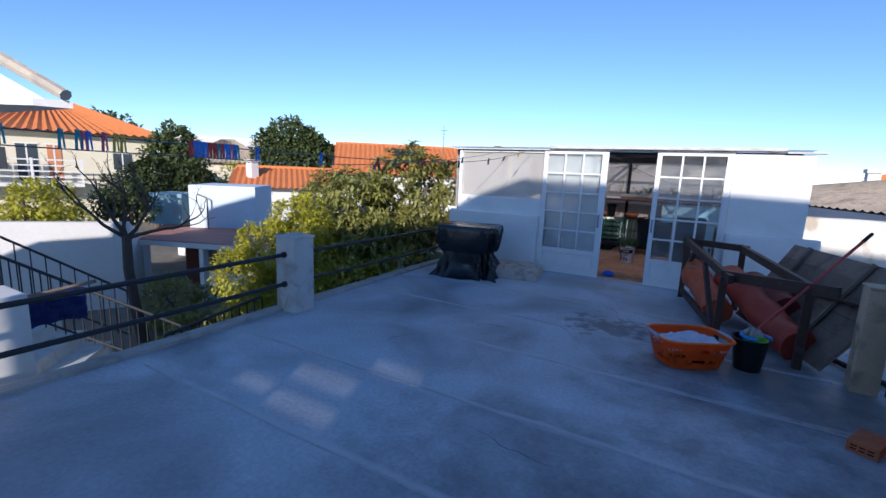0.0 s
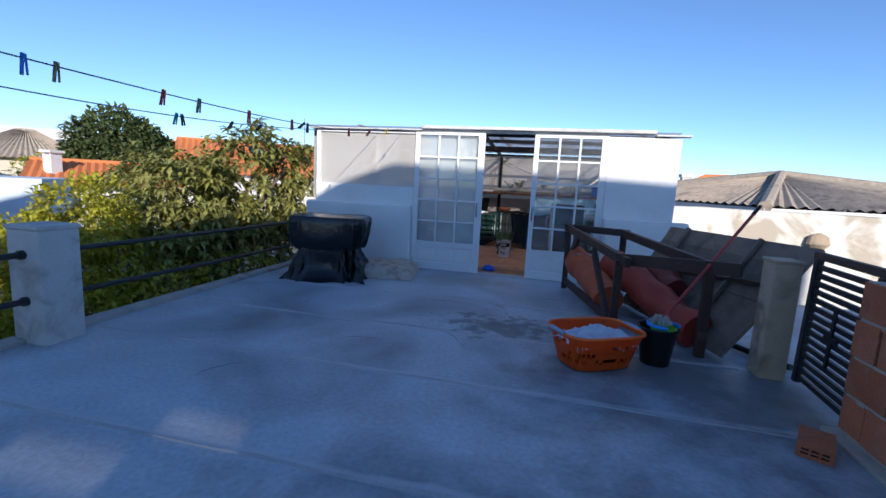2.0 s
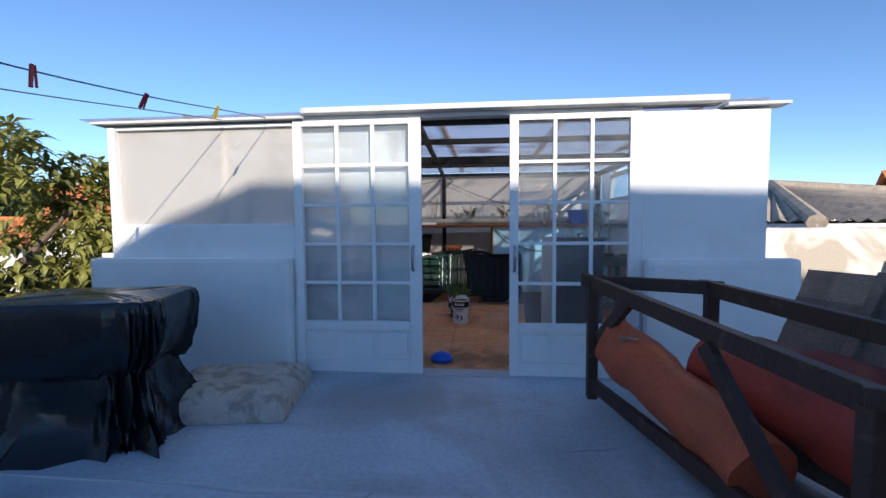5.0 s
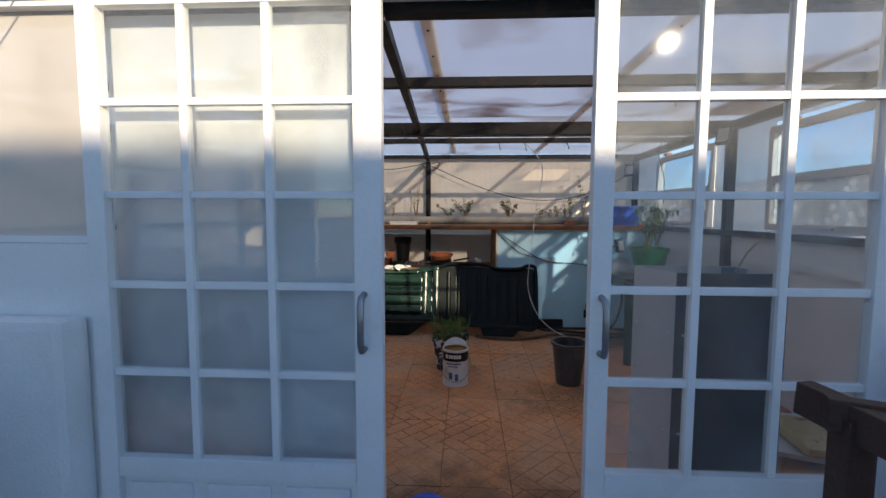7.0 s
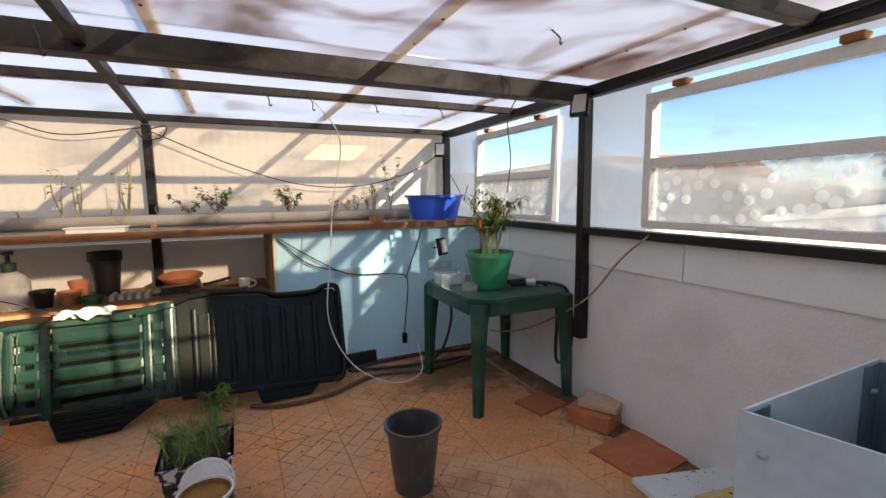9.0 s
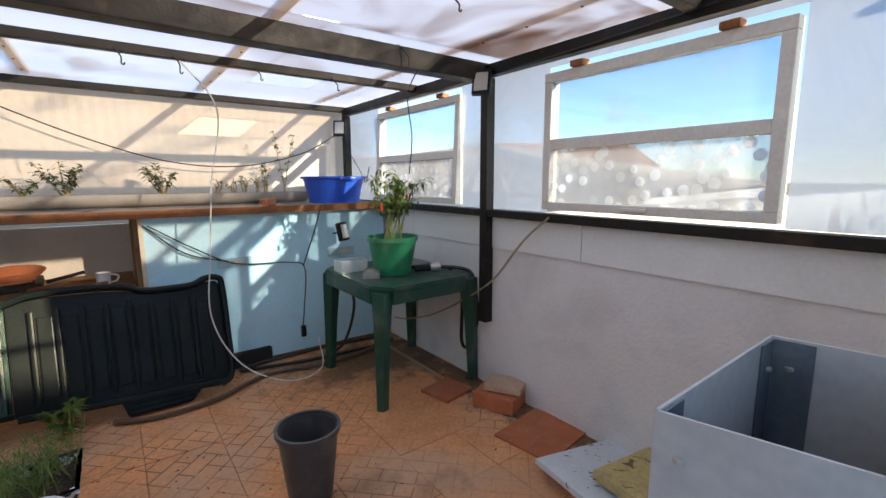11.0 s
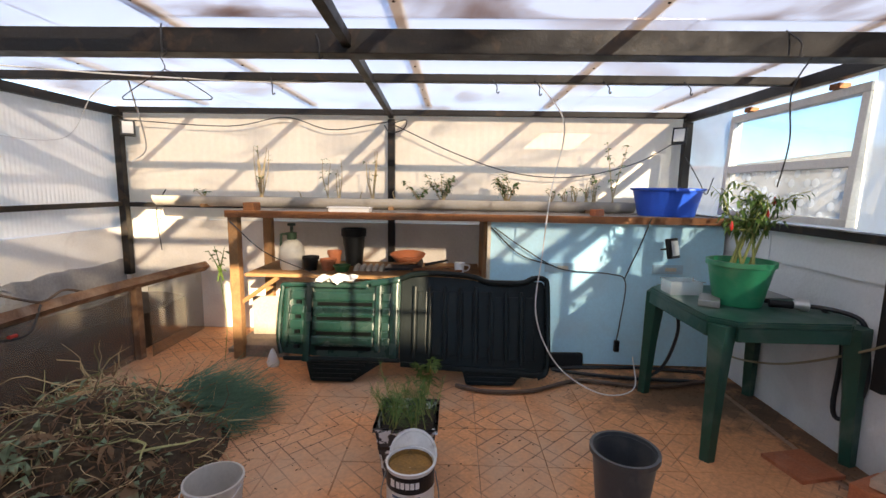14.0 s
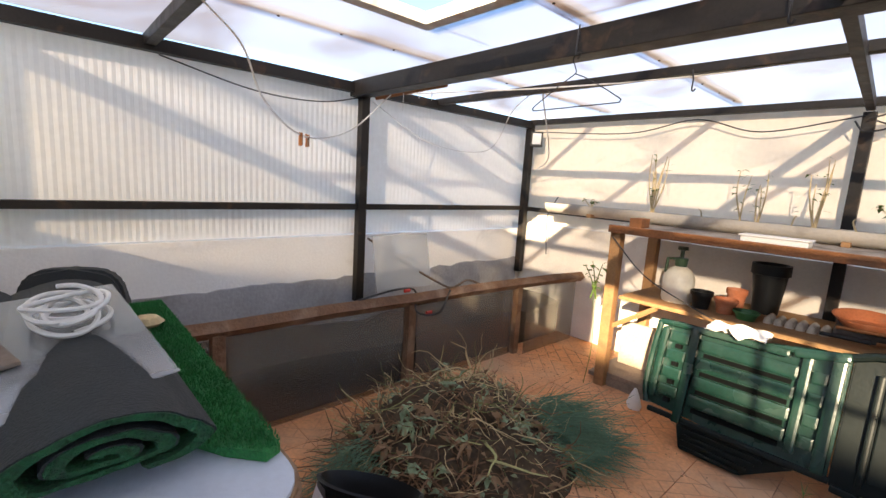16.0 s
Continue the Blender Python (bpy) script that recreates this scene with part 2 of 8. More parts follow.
def lathe(profile, sides=28, bm=None, center=(0, 0, 0), squash=1.0, cap=True):
    """A turned shape from (radius, height) pairs."""
    bm = bm or bmesh.new()
    c = Vector(center)
    rings = [[bm.verts.new(c + Vector((r * math.cos(a), squash * r * math.sin(a), z))) for a in (2 * math.pi * k / sides for k in range(sides))] for r, z in profile]
    for a, b in zip(rings, rings[1:]):
        for k in range(sides):
            bm.faces.new((a[k], a[(k + 1) % sides], b[(k + 1) % sides], b[k]))
    if cap:
        bm.faces.new(rings[0][::-1])
        if profile[-1][0] > 0.001:
            bm.faces.new(rings[-1])
    return bm


def sag(a, b, drop, steps=14):
    a, b = Vector(a), Vector(b)
    return [a.lerp(b, i / steps) - Vector((0, 0, drop * 4 * (i / steps) * (1 - i / steps))) for i in range(steps + 1)]


def curve_points(points, steps=8):
    """A smooth line through points."""
    p = [Vector(q) for q in points]
    p = [2 * p[0] - p[1]] + p + [2 * p[-1] - p[-2]]
    out = []
    for i in range(1, len(p) - 2):
        for k in range(steps):
            t = k / steps
            out.append(0.5 * (2 * p[i] + (p[i + 1] - p[i - 1]) * t + (2 * p[i - 1] - 5 * p[i] + 4 * p[i + 1] - p[i + 2]) * t * t + (3 * p[i] - p[i - 1] - 3 * p[i + 1] + p[i + 2]) * t ** 3))
    return out + [p[-2]]


def mesh_of(bm, name, material, smooth=False):
    bmesh.ops.recalc_face_normals(bm, faces=bm.faces)
    me = bpy.data.meshes.new(name)
    bm.to_mesh(me)
    bm.free()
    me.materials.append(material)
    if smooth:
        me.polygons.foreach_set("use_smooth", [True] * len(me.polygons))
        me.set_sharp_from_angle(angle=radians(38))
    return me


def part(name, bm, material, parent, label="", smooth=False):
    ob = new(name, mesh_of(bm, name, material, smooth))
    ob.parent = parent
    return tagged(ob, label)


def thing(name, bm, material, label, category, group="", kind="", smooth=False):
    return tagged(new(name, mesh_of(bm, name, material, smooth)), label, category, group, kind)


def root(name, label, category, group="", kind="", at=(0, 0, 0)):
    ob = new(name)
    ob.location = at
    ob.empty_display_size = 0.1
    return tagged(ob, label, category, group, kind)


def structure(name, bm, material, label="", category="wall", smooth=False):
    return tagged(new(name, mesh_of(bm, name, material, smooth)), label, category, "", "structure")


def soup(name, verts, faces, material, smooth=False):
    me = bpy.data.meshes.new(name)
    me.from_pydata(verts, [], faces)
    me.materials.append(material)
    if smooth:
        me.polygons.foreach_set("use_smooth", [True] * len(me.polygons))
    return new(name, me)


def turned(x, y, z, rx=0, ry=0, rz=0):
    return pose(x, y, z, rx, ry, rz)

# ---- terrace and greenhouse shell ----
FRONT, BACK, LEFT, RIGHT, TOP = 7.29, 11.46, -3.41, 1.56, 1.93
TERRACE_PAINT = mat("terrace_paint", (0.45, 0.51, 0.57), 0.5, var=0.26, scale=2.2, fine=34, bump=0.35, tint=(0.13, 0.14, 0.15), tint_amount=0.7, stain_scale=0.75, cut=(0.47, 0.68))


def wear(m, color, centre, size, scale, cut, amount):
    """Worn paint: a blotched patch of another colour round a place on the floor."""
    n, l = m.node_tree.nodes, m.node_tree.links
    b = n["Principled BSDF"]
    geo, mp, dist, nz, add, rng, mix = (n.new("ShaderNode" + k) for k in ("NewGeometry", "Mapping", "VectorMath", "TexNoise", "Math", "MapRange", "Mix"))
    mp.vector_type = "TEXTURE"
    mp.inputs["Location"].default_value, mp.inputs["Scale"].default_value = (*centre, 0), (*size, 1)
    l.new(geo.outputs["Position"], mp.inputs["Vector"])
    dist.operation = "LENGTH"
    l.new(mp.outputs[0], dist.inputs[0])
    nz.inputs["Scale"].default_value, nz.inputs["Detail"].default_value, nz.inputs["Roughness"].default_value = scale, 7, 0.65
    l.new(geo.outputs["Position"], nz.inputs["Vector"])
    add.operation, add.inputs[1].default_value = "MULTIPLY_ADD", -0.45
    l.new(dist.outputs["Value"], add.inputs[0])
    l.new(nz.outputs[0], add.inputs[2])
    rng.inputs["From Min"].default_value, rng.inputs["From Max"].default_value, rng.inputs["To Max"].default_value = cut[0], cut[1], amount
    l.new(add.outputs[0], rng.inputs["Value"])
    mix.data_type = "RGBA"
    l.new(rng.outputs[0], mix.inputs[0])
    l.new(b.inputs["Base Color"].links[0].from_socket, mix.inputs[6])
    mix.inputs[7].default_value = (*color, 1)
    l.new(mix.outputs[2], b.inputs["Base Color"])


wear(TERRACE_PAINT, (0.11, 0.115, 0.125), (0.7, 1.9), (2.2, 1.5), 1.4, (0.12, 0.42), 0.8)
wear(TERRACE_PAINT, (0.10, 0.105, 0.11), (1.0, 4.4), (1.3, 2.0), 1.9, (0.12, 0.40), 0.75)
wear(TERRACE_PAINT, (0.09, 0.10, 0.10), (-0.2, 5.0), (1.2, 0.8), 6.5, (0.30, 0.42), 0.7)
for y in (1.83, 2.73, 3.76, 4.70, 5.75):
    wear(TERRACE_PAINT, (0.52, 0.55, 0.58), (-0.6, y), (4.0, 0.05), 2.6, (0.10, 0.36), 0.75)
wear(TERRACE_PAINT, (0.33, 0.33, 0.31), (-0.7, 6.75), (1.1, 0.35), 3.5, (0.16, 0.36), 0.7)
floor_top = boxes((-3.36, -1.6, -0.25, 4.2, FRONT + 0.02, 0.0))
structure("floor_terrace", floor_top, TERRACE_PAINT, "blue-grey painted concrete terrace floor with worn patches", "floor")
kerb = boxes((-3.44, -1.6, -0.3, -3.3, FRONT - 0.1, 0.035), bevel=0.012)
structure("trim_kerb", kerb, mat("kerb_paint", (0.42, 0.41, 0.38), 0.9, var=0.2, bump=0.4, tint=(0.18, 0.17, 0.15), tint_amount=0.6, stain_scale=4), "low worn concrete kerb along the open edge", "kerb")
structure("wall_terrace_side", boxes((-3.43, -1.6, -1.72, -3.2, 11.6, -0.26)), WHITEWASH, "white outer wall below the terrace")

# seams between the poured strips of the floor
seams = bmesh.new()
for y, x0, x1 in ((1.81, -3.1, 3.2), (2.705, -3.2, 3.3), (3.74, -3.2, 1.7), (4.7, -3.2, 1.6), (5.75, -2.9, 0.5)):
    pts = [(x0 + (x1 - x0) * i / 24, y + 0.03 * noise.noise((i * 0.4, y, 0)) - 0.03 * (y > 3) * (i - 12) / 12, -0.004 + 0.004 * noise.noise((i * 0.3, y, 7))) for i in range(25)]
    sweep(seams, pts, [0.012 + 0.006 * noise.noise((i * 0.7, y, 3)) for i in range(25)], 6)
structure("trim_floor_seam", seams, mat("seam_paint", (0.42, 0.45, 0.48), 0.8, var=0.2, bump=0.2), "slightly raised joints in the painted floor", "joint")

cracks = root("trim_floor_cracks", "fine dark cracks in the painted floor", "crack", kind="structure")
ck = random.Random(17)
for x, y, a, ln in ((-0.2, 5.35, 1.2, 0.5), (0.25, 5.1, -0.9, 0.35), (-1.0, 5.6, 0.6, 0.3), (-0.4, 4.4, 1.9, 0.4), (-1.4, 4.2, 0.3, 0.35), (-2.2, 4.9, 0.9, 0.3), (0.1, 6.2, 0.4, 0.3), (-1.9, 3.3, 1.1, 0.3), (-0.55, 2.45, -0.3, 0.5)):
    p, pts = Vector((x, y, 0.0)), []
    for k in range(9):
        pts.append(p.copy())
        a += ck.uniform(-0.5, 0.5)
        p = p + Vector((math.cos(a), math.sin(a), 0)) * ln / 8
    part("crack", tube(pts, [0.0006 + 0.0016 * math.sin(math.pi * (k + 0.4) / 9.4) for k in range(9)], 5), mat("crack_dark", (0.09, 0.09, 0.10), 0.9), cracks)

# unseen house behind the walk, outline fitted to the shade on the terrace
HOUSE = -1.62
back_house = bmesh.new()
hole = (-0.90, 1.22, 0.90, 1.85)
# the wall is put together round an unseen opening that lets sun patches through
def slab(points):
    a = [back_house.verts.new((x, HOUSE, z)) for x, z in points]
    b = [back_house.verts.new((x, HOUSE - 0.3, z)) for x, z in points]
    back_house.faces.new(a)
    back_house.faces.new(b[::-1])
    for k in range(len(a)):
        back_house.faces.new((a[k], b[k], b[(k + 1) % len(a)], a[(k + 1) % len(a)]))
slope = 0.57
LOW = 4.232 - slope * (0.484 + 2.3)
slab([(-2.3, -3), (-2.3, LOW), (hole[0], LOW + (hole[0] + 2.3) * slope), (hole[0], -3)])
slab([(hole[0], -3), (hole[0], hole[1]), (hole[2], hole[1]), (hole[2], -3)])
slab([(hole[0], hole[3]), (hole[0], LOW + (hole[0] + 2.3) * slope), (hole[2], LOW + (hole[2] + 2.3) * slope), (hole[2], hole[3])])
slab([(hole[2], -3), (hole[2], LOW + (hole[2] + 2.3) * slope), (1.69, 4.765), (9, 4.52), (9, -3)])
structure("wall_house", back_house, WHITEWASH, "unseen house wall behind the terrace, cut to cast its shade")
# unseen boards and a dark pane, added to shape and dim the sun patches
SUN_MASK = ((-0.899, 1.221, -0.77, 1.849), (-0.769, 1.221, -0.42, 1.33), (-0.769, 1.40, -0.42, 1.849), (-0.419, 1.221, -0.37, 1.849), (-0.369, 1.221, 0.20, 1.30), (-0.369, 1.38, 0.20, 1.43), (-0.369, 1.53, 0.20, 1.849), (0.201, 1.221, 0.24, 1.849), (0.241, 1.221, 0.70, 1.59), (0.241, 1.67, 0.70, 1.849), (0.701, 1.221, 0.899, 1.849))
structure("window_boards", boxes(*[(a, HOUSE - 0.03, b, c, HOUSE - 0.01, d) for a, b, c, d in SUN_MASK]), DOOR_PAINT, "unseen boards that shape the sun patches on the floor", "window")
structure("window_house_pane", boxes((-0.899, HOUSE - 0.105, 1.221, 0.899, HOUSE - 0.1, 1.849)), clear_mat("dimming_pane", (0.53, 0.51, 0.47), clear=0.95, gloss=0.08, rough=0.05), "unseen dark pane that dims the sun patches on the floor", "window")

# greenhouse floor bed, walls
structure("floor_bed", boxes((LEFT - 0.1, FRONT + 0.02, -0.25, RIGHT + 0.1, BACK + 0.1, -0.012)), mat("mortar", (0.40, 0.26, 0.18), 0.95, var=0.3, bump=0.4), "dark mortar bed of the greenhouse floor", "floor")
front_low = boxes((-3.31, FRONT, 0.0, -1.77, FRONT + 0.14, 1.15), bevel=0.004)
structure("wall_front_left", front_low, WHITEWASH, "whitewashed low front wall beside the glazed doors")
structure("wall_front_right", boxes((0.83, FRONT, 0.0, 1.68, FRONT + 0.14, 1.95), bevel=0.004), WHITEWASH, "whitewashed front wall, its upper part in sun")
structure("trim_ledge_left", boxes((-3.42, FRONT - 0.11, 0.0, -1.78, FRONT - 0.003, 0.91), bevel=0.035), WHITEWASH, "thick rounded lower part of the white wall", "wall")
structure("trim_ledge_right", boxes((0.84, FRONT - 0.11, 0.0, 1.86, FRONT - 0.003, 0.91), bevel=0.05), WHITEWASH, "thick rounded lower part of the white wall", "wall")
structure("wall_left", boxes((LEFT - 0.14, FRONT + 0.15, 0.0, LEFT, BACK + 0.14, 0.93)), INNER_WALL, "stained whitewashed side wall of the greenhouse")
damp = bmesh.new()
ends = None
for i in range(61):
    y = 7.5 + 3.9 * i / 60
    z = 0.63 + 0.035 * noise.noise((y * 2.1, 3, 0)) + 0.03 * noise.noise((y * 7, 1, 0)) + 0.012 * noise.noise((y * 23, 5, 0))
    now = [damp.verts.new((x, y, h)) for x, h in ((LEFT, z + 0.004), (LEFT + 0.004, z), (LEFT + 0.004, 0.0))]
    if ends:
        for k in range(2):
            damp.faces.new((ends[k], now[k], now[k + 1], ends[k + 1]))
    ends = now
structure("wall_left_damp", damp, mat("damp_render", (0.36, 0.36, 0.37), 0.8, var=0.18, scale=4, fine=50, bump=0.3, tint=(0.22, 0.21, 0.20), tint_amount=0.6, stain_scale=3), "grey damp-proof render with a wavy upper edge")
structure("wall_right", boxes((RIGHT, FRONT + 0.15, 0.0, RIGHT + 0.14, BACK + 0.14, 0.906)), mat("grey_wall", (0.76, 0.76, 0.75), 0.85, var=0.05, scale=2, fine=60, bump=0.3, tint=(0.4, 0.38, 0.36), tint_amount=0.35, stain_scale=2.2), "pale grey plastered side wall with dirt at its foot")
structure("wall_back", boxes((LEFT, BACK, 0.0, RIGHT, BACK + 0.14, 1.0)), mat("cream_wall", (0.86, 0.80, 0.71), 0.85, var=0.06, scale=3, fine=60, bump=0.25, tint=(0.5, 0.42, 0.36), tint_amount=0.3, stain_scale=1.8), "cream painted back wall of the greenhouse")


# corrugated sheets
def corrugated(p, u, v, width, height, pitch=0.035, depth=0.006):
    """A corrugated sheet from corner p: u across the waves, v along them."""
    bm = bmesh.new()
    p, u, v = Vector(p), Vector(u).normalized(), Vector(v).normalized()
    n = u.cross(v)
    count = int(width / pitch * 4)
    low, high = [], []
    for i in range(count + 1):
        off = n * depth * math.sin(i * math.pi / 2)
        low.append(bm.verts.new(p + u * (width * i / count) + off))
        high.append(bm.verts.new(p + u * (width * i / count) + off + v * height))
    for i in range(count):
        bm.faces.new((low[i], low[i + 1], high[i + 1], high[i]))
    return bm


SHEET_WHITE = mat("white_sheet", (0.92, 0.91, 0.88), 0.5, var=0.05, scale=2, fine=30, bump=0.03, see=0.2, tint=(0.6, 0.58, 0.52), tint_amount=0.3, stain_scale=1.3)
SHEET_CREAM = mat("cream_sheet", (0.90, 0.80, 0.66), 0.5, var=0.06, scale=2, fine=30, bump=0.03, see=0.12, tint=(0.6, 0.5, 0.4), tint_amount=0.35, stain_scale=1.1)
left_sheets = root("wall_left_sheets", "ribbed white translucent wall sheets, screwed to a dark frame", "wall", kind="structure")
for y0, y1 in ((7.44, 8.44), (8.44, 9.54), (9.54, 11.46)):
    part("sheet", corrugated((LEFT - 0.03, y0, 0.935), (0, 1, 0), (0, 0, 1), y1 - y0, 1.04, 0.035, 0.0009), SHEET_WHITE, left_sheets)
back_sheets = root("wall_back_sheets", "cream translucent wall sheets at the back", "wall", kind="structure")
for x0, x1 in ((-3.41, -2.0), (-2.0, -0.98), (-0.98, 0.4), (0.4, 1.58)):
    part("sheet", corrugated((x0, BACK + 0.03, 1.002), (1, 0, 0), (0, 0, 1), x1 - x0, 0.98, 0.07, 0.0006), SHEET_CREAM, back_sheets)
clad = root("wall_right_cladding", "grey-white fibre cladding boards below the window rail", "wall", kind="structure")
for y0, y1 in ((7.45, 8.78), (8.785, 10.3), (10.305, 11.45)):
    part("board", boxes((RIGHT - 0.012, y0, 0.903, RIGHT - 0.002, y1, 1.09), (RIGHT - 0.0015, y0, 0.9065, RIGHT + 0.06, y1, 1.09), bevel=0.002), mat("fibre_board", (0.78, 0.80, 0.79), 0.7, var=0.06, bump=0.1, obj_var=0.06), clad)

# roof: slightly dirty clear sheets over dark steel
ROOF_CLEAR = clear_mat("roof_sheet", (0.80, 0.81, 0.85), clear=0.60, body=0.1, gloss=0.05, rough=0.15, dirt=(0.42, 0.27, 0.18), dirt_amount=0.55, dirt_scale=1.0, cut=(0.52, 0.74), wave=0.2)
ROOF_DIRTY = clear_mat("roof_sheet_dirty", (0.80, 0.81, 0.85), clear=0.57, body=0.1, gloss=0.05, rough=0.2, dirt=(0.30, 0.15, 0.08), dirt_amount=0.9, dirt_scale=1.5, cut=(0.46, 0.72), wave=0.2)
FILM = clear_mat("film", (0.62, 0.69, 0.78), clear=0.55, gloss=0.05, rough=0.2, dirt=(0.66, 0.69, 0.74), dirt_amount=0.5, dirt_scale=1.5, cut=(0.4, 0.7), wave=0.2)
roof_bm, dirty_bm = bmesh.new(), bmesh.new()
for x0, x1, y0, y1 in ((-3.5, -2.2, 7.24, 11.6), (-2.2, -1.72, 7.24, 8.1), (-2.2, -1.72, 9.1, 11.6), (-1.72, 0.55, 7.24, 8.5), (-1.72, 0.55, 9.42, 11.6), (0.55, 1.66, 7.24, 8.5), (0.55, 1.66, 9.42, 10.55), (0.55, 1.66, 10.95, 11.6), (1.0, 1.66, 10.55, 10.95)):
    box(roof_bm, x0, y0, TOP + 0.075, x1, y1, TOP + 0.081)
box(dirty_bm, -1.72, 8.5, TOP + 0.075, 1.66, 9.42, TOP + 0.081)
structure("ceiling", roof_bm, ROOF_CLEAR, "clear plastic roof sheets, hazy with dirt", "roof")
structure("ceiling_clean", boxes((0.55, 10.55, TOP + 0.075, 1.0, 10.95, TOP + 0.081)), clear_mat("roof_sheet_clean", (0.9, 0.9, 0.92), clear=0.70, gloss=0.05, rough=0.1), "clean square of clear roof sheet", "roof")
structure("ceiling_dirty", dirty_bm, ROOF_DIRTY, "clear plastic roof sheet covered with brown wet dirt", "roof")
structure("ceiling_skylight", boxes((-2.24, 8.08, TOP + 0.06, -2.18, 9.14, TOP + 0.11), (-1.74, 8.08, TOP + 0.06, -1.68, 9.14, TOP + 0.11), (-2.179, 8.08, TOP + 0.06, -1.741, 8.13, TOP + 0.11), (-2.179, 9.08, TOP + 0.06, -1.741, 9.14, TOP + 0.11), bevel=0.004), mat("skylight_frame", (0.72, 0.68, 0.62), 0.7, var=0.1, tint=(0.4, 0.28, 0.18), tint_amount=0.6, stain_scale=9), "pale stained frame of an open roof light", "skylight")
PALE_LATH = clear_mat("joint_strip", (0.80, 0.67, 0.54), clear=0.62, body=0.3, gloss=0.03, rough=0.3, dirt=(0.35, 0.22, 0.13), dirt_amount=0.6, dirt_scale=7, cut=(0.5, 0.7))
for i, x in enumerate((-2.64, -1.67, -0.67, 0.345, 1.3)):
    lath = root("ceiling_joint", "stained brownish overlap strip of the roof sheets", "joint strip", kind="structure")
    part("strip", boxes((x - 0.026, 7.3, TOP + 0.083, x + 0.026, 11.5, TOP + 0.103), bevel=0.002), PALE_LATH, lath)
    for k in range(14):
        part("screw", lathe([(0.001, 0.069), (0.007, 0.071), (0.006, 0.0745)], 6, center=(x, 7.45 + 0.3 * k, TOP)), DARK_STEEL, lath)

beams = root("ceiling_beam_frame", "dark painted steel frame of the greenhouse roof", "steel frame", kind="structure")
for y, w, h in ((9.5, 0.05, 0.10), (10.21, 0.025, 0.045), (8.3, 0.025, 0.05), (7.44, 0.03, 0.05), (11.42, 0.03, 0.045)):
    part("beam", boxes((LEFT, y - w, TOP + 0.045 - h, RIGHT, y + w, TOP + 0.045), bevel=0.004), DARK_STEEL, beams)
slant = Matrix.Translation((-0.985, 11.4, TOP)) @ Matrix.Rotation(radians(2.6), 4, "Z")
part("beam", boxes((-0.02, -4.0, -0.03, 0.02, 0.0, 0.02), bevel=0.003, m=slant), DARK_STEEL, beams)
for x in (LEFT + 0.03, RIGHT - 0.03):
    part("side_beam", boxes((x - 0.028, 7.4, TOP - 0.03, x + 0.028, 11.44, TOP + 0.035), bevel=0.003), DARK_STEEL, beams)
posts = root("wall_post_frame", "dark steel posts and rails along the greenhouse walls", "steel frame", kind="structure")
for x, y, z0 in ((LEFT + 0.035, 9.54, 0.45), (LEFT + 0.035, 11.4, 0.5), (RIGHT - 0.035, 9.455, 0.43), (RIGHT - 0.035, 11.4, 1.1), (-0.985, 11.42, 0.0), (RIGHT - 0.035, 7.48, 1.1), (LEFT + 0.035, 7.48, 0.45)):
    part("post", boxes((x - 0.03, y - 0.03, z0, x + 0.03, y + 0.03, TOP - 0.035), bevel=0.004), DARK_STEEL, posts)
for y0, y1 in ((7.52, 9.505), (9.575, 11.365)):
    part("rail", boxes((LEFT + 0.002, y0, 1.115, LEFT + 0.045, y1, 1.155), bevel=0.003), DARK_STEEL, posts)
for y0, y1 in ((7.52, 9.42), (9.49, 11.36)):
    part("rail", boxes((RIGHT - 0.06, y0, 1.092, RIGHT + 0.02, y1, 1.135), bevel=0.003), DARK_STEEL, posts)
part("rail", boxes((LEFT + 0.07, BACK - 0.05, 1.11, -1.02, BACK - 0.012, 1.15), bevel=0.003), DARK_STEEL, posts)


# windows of the right wall: frame along y, leaning by some degrees
FRAME = mat("pale_frame", (0.76, 0.73, 0.67), 0.5, var=0.12, scale=10, fine=80, bump=0.1)
PATTERN = clear_mat("pattern_glass", (0.66, 0.71, 0.77), clear=0.62, body=0.15, gloss=0.08, rough=0.1, dirt=(0.4, 0.4, 0.4), dirt_amount=0.3, dirt_scale=3, cut=(0.4, 0.6), pebbles=17)


TINTED = clear_mat("tinted_glass", (0.74, 0.83, 0.92), clear=0.95, gloss=0.1, rough=0.03, dirt=(0.6, 0.65, 0.7), dirt_amount=0.25, dirt_scale=2.5, cut=(0.5, 0.8))


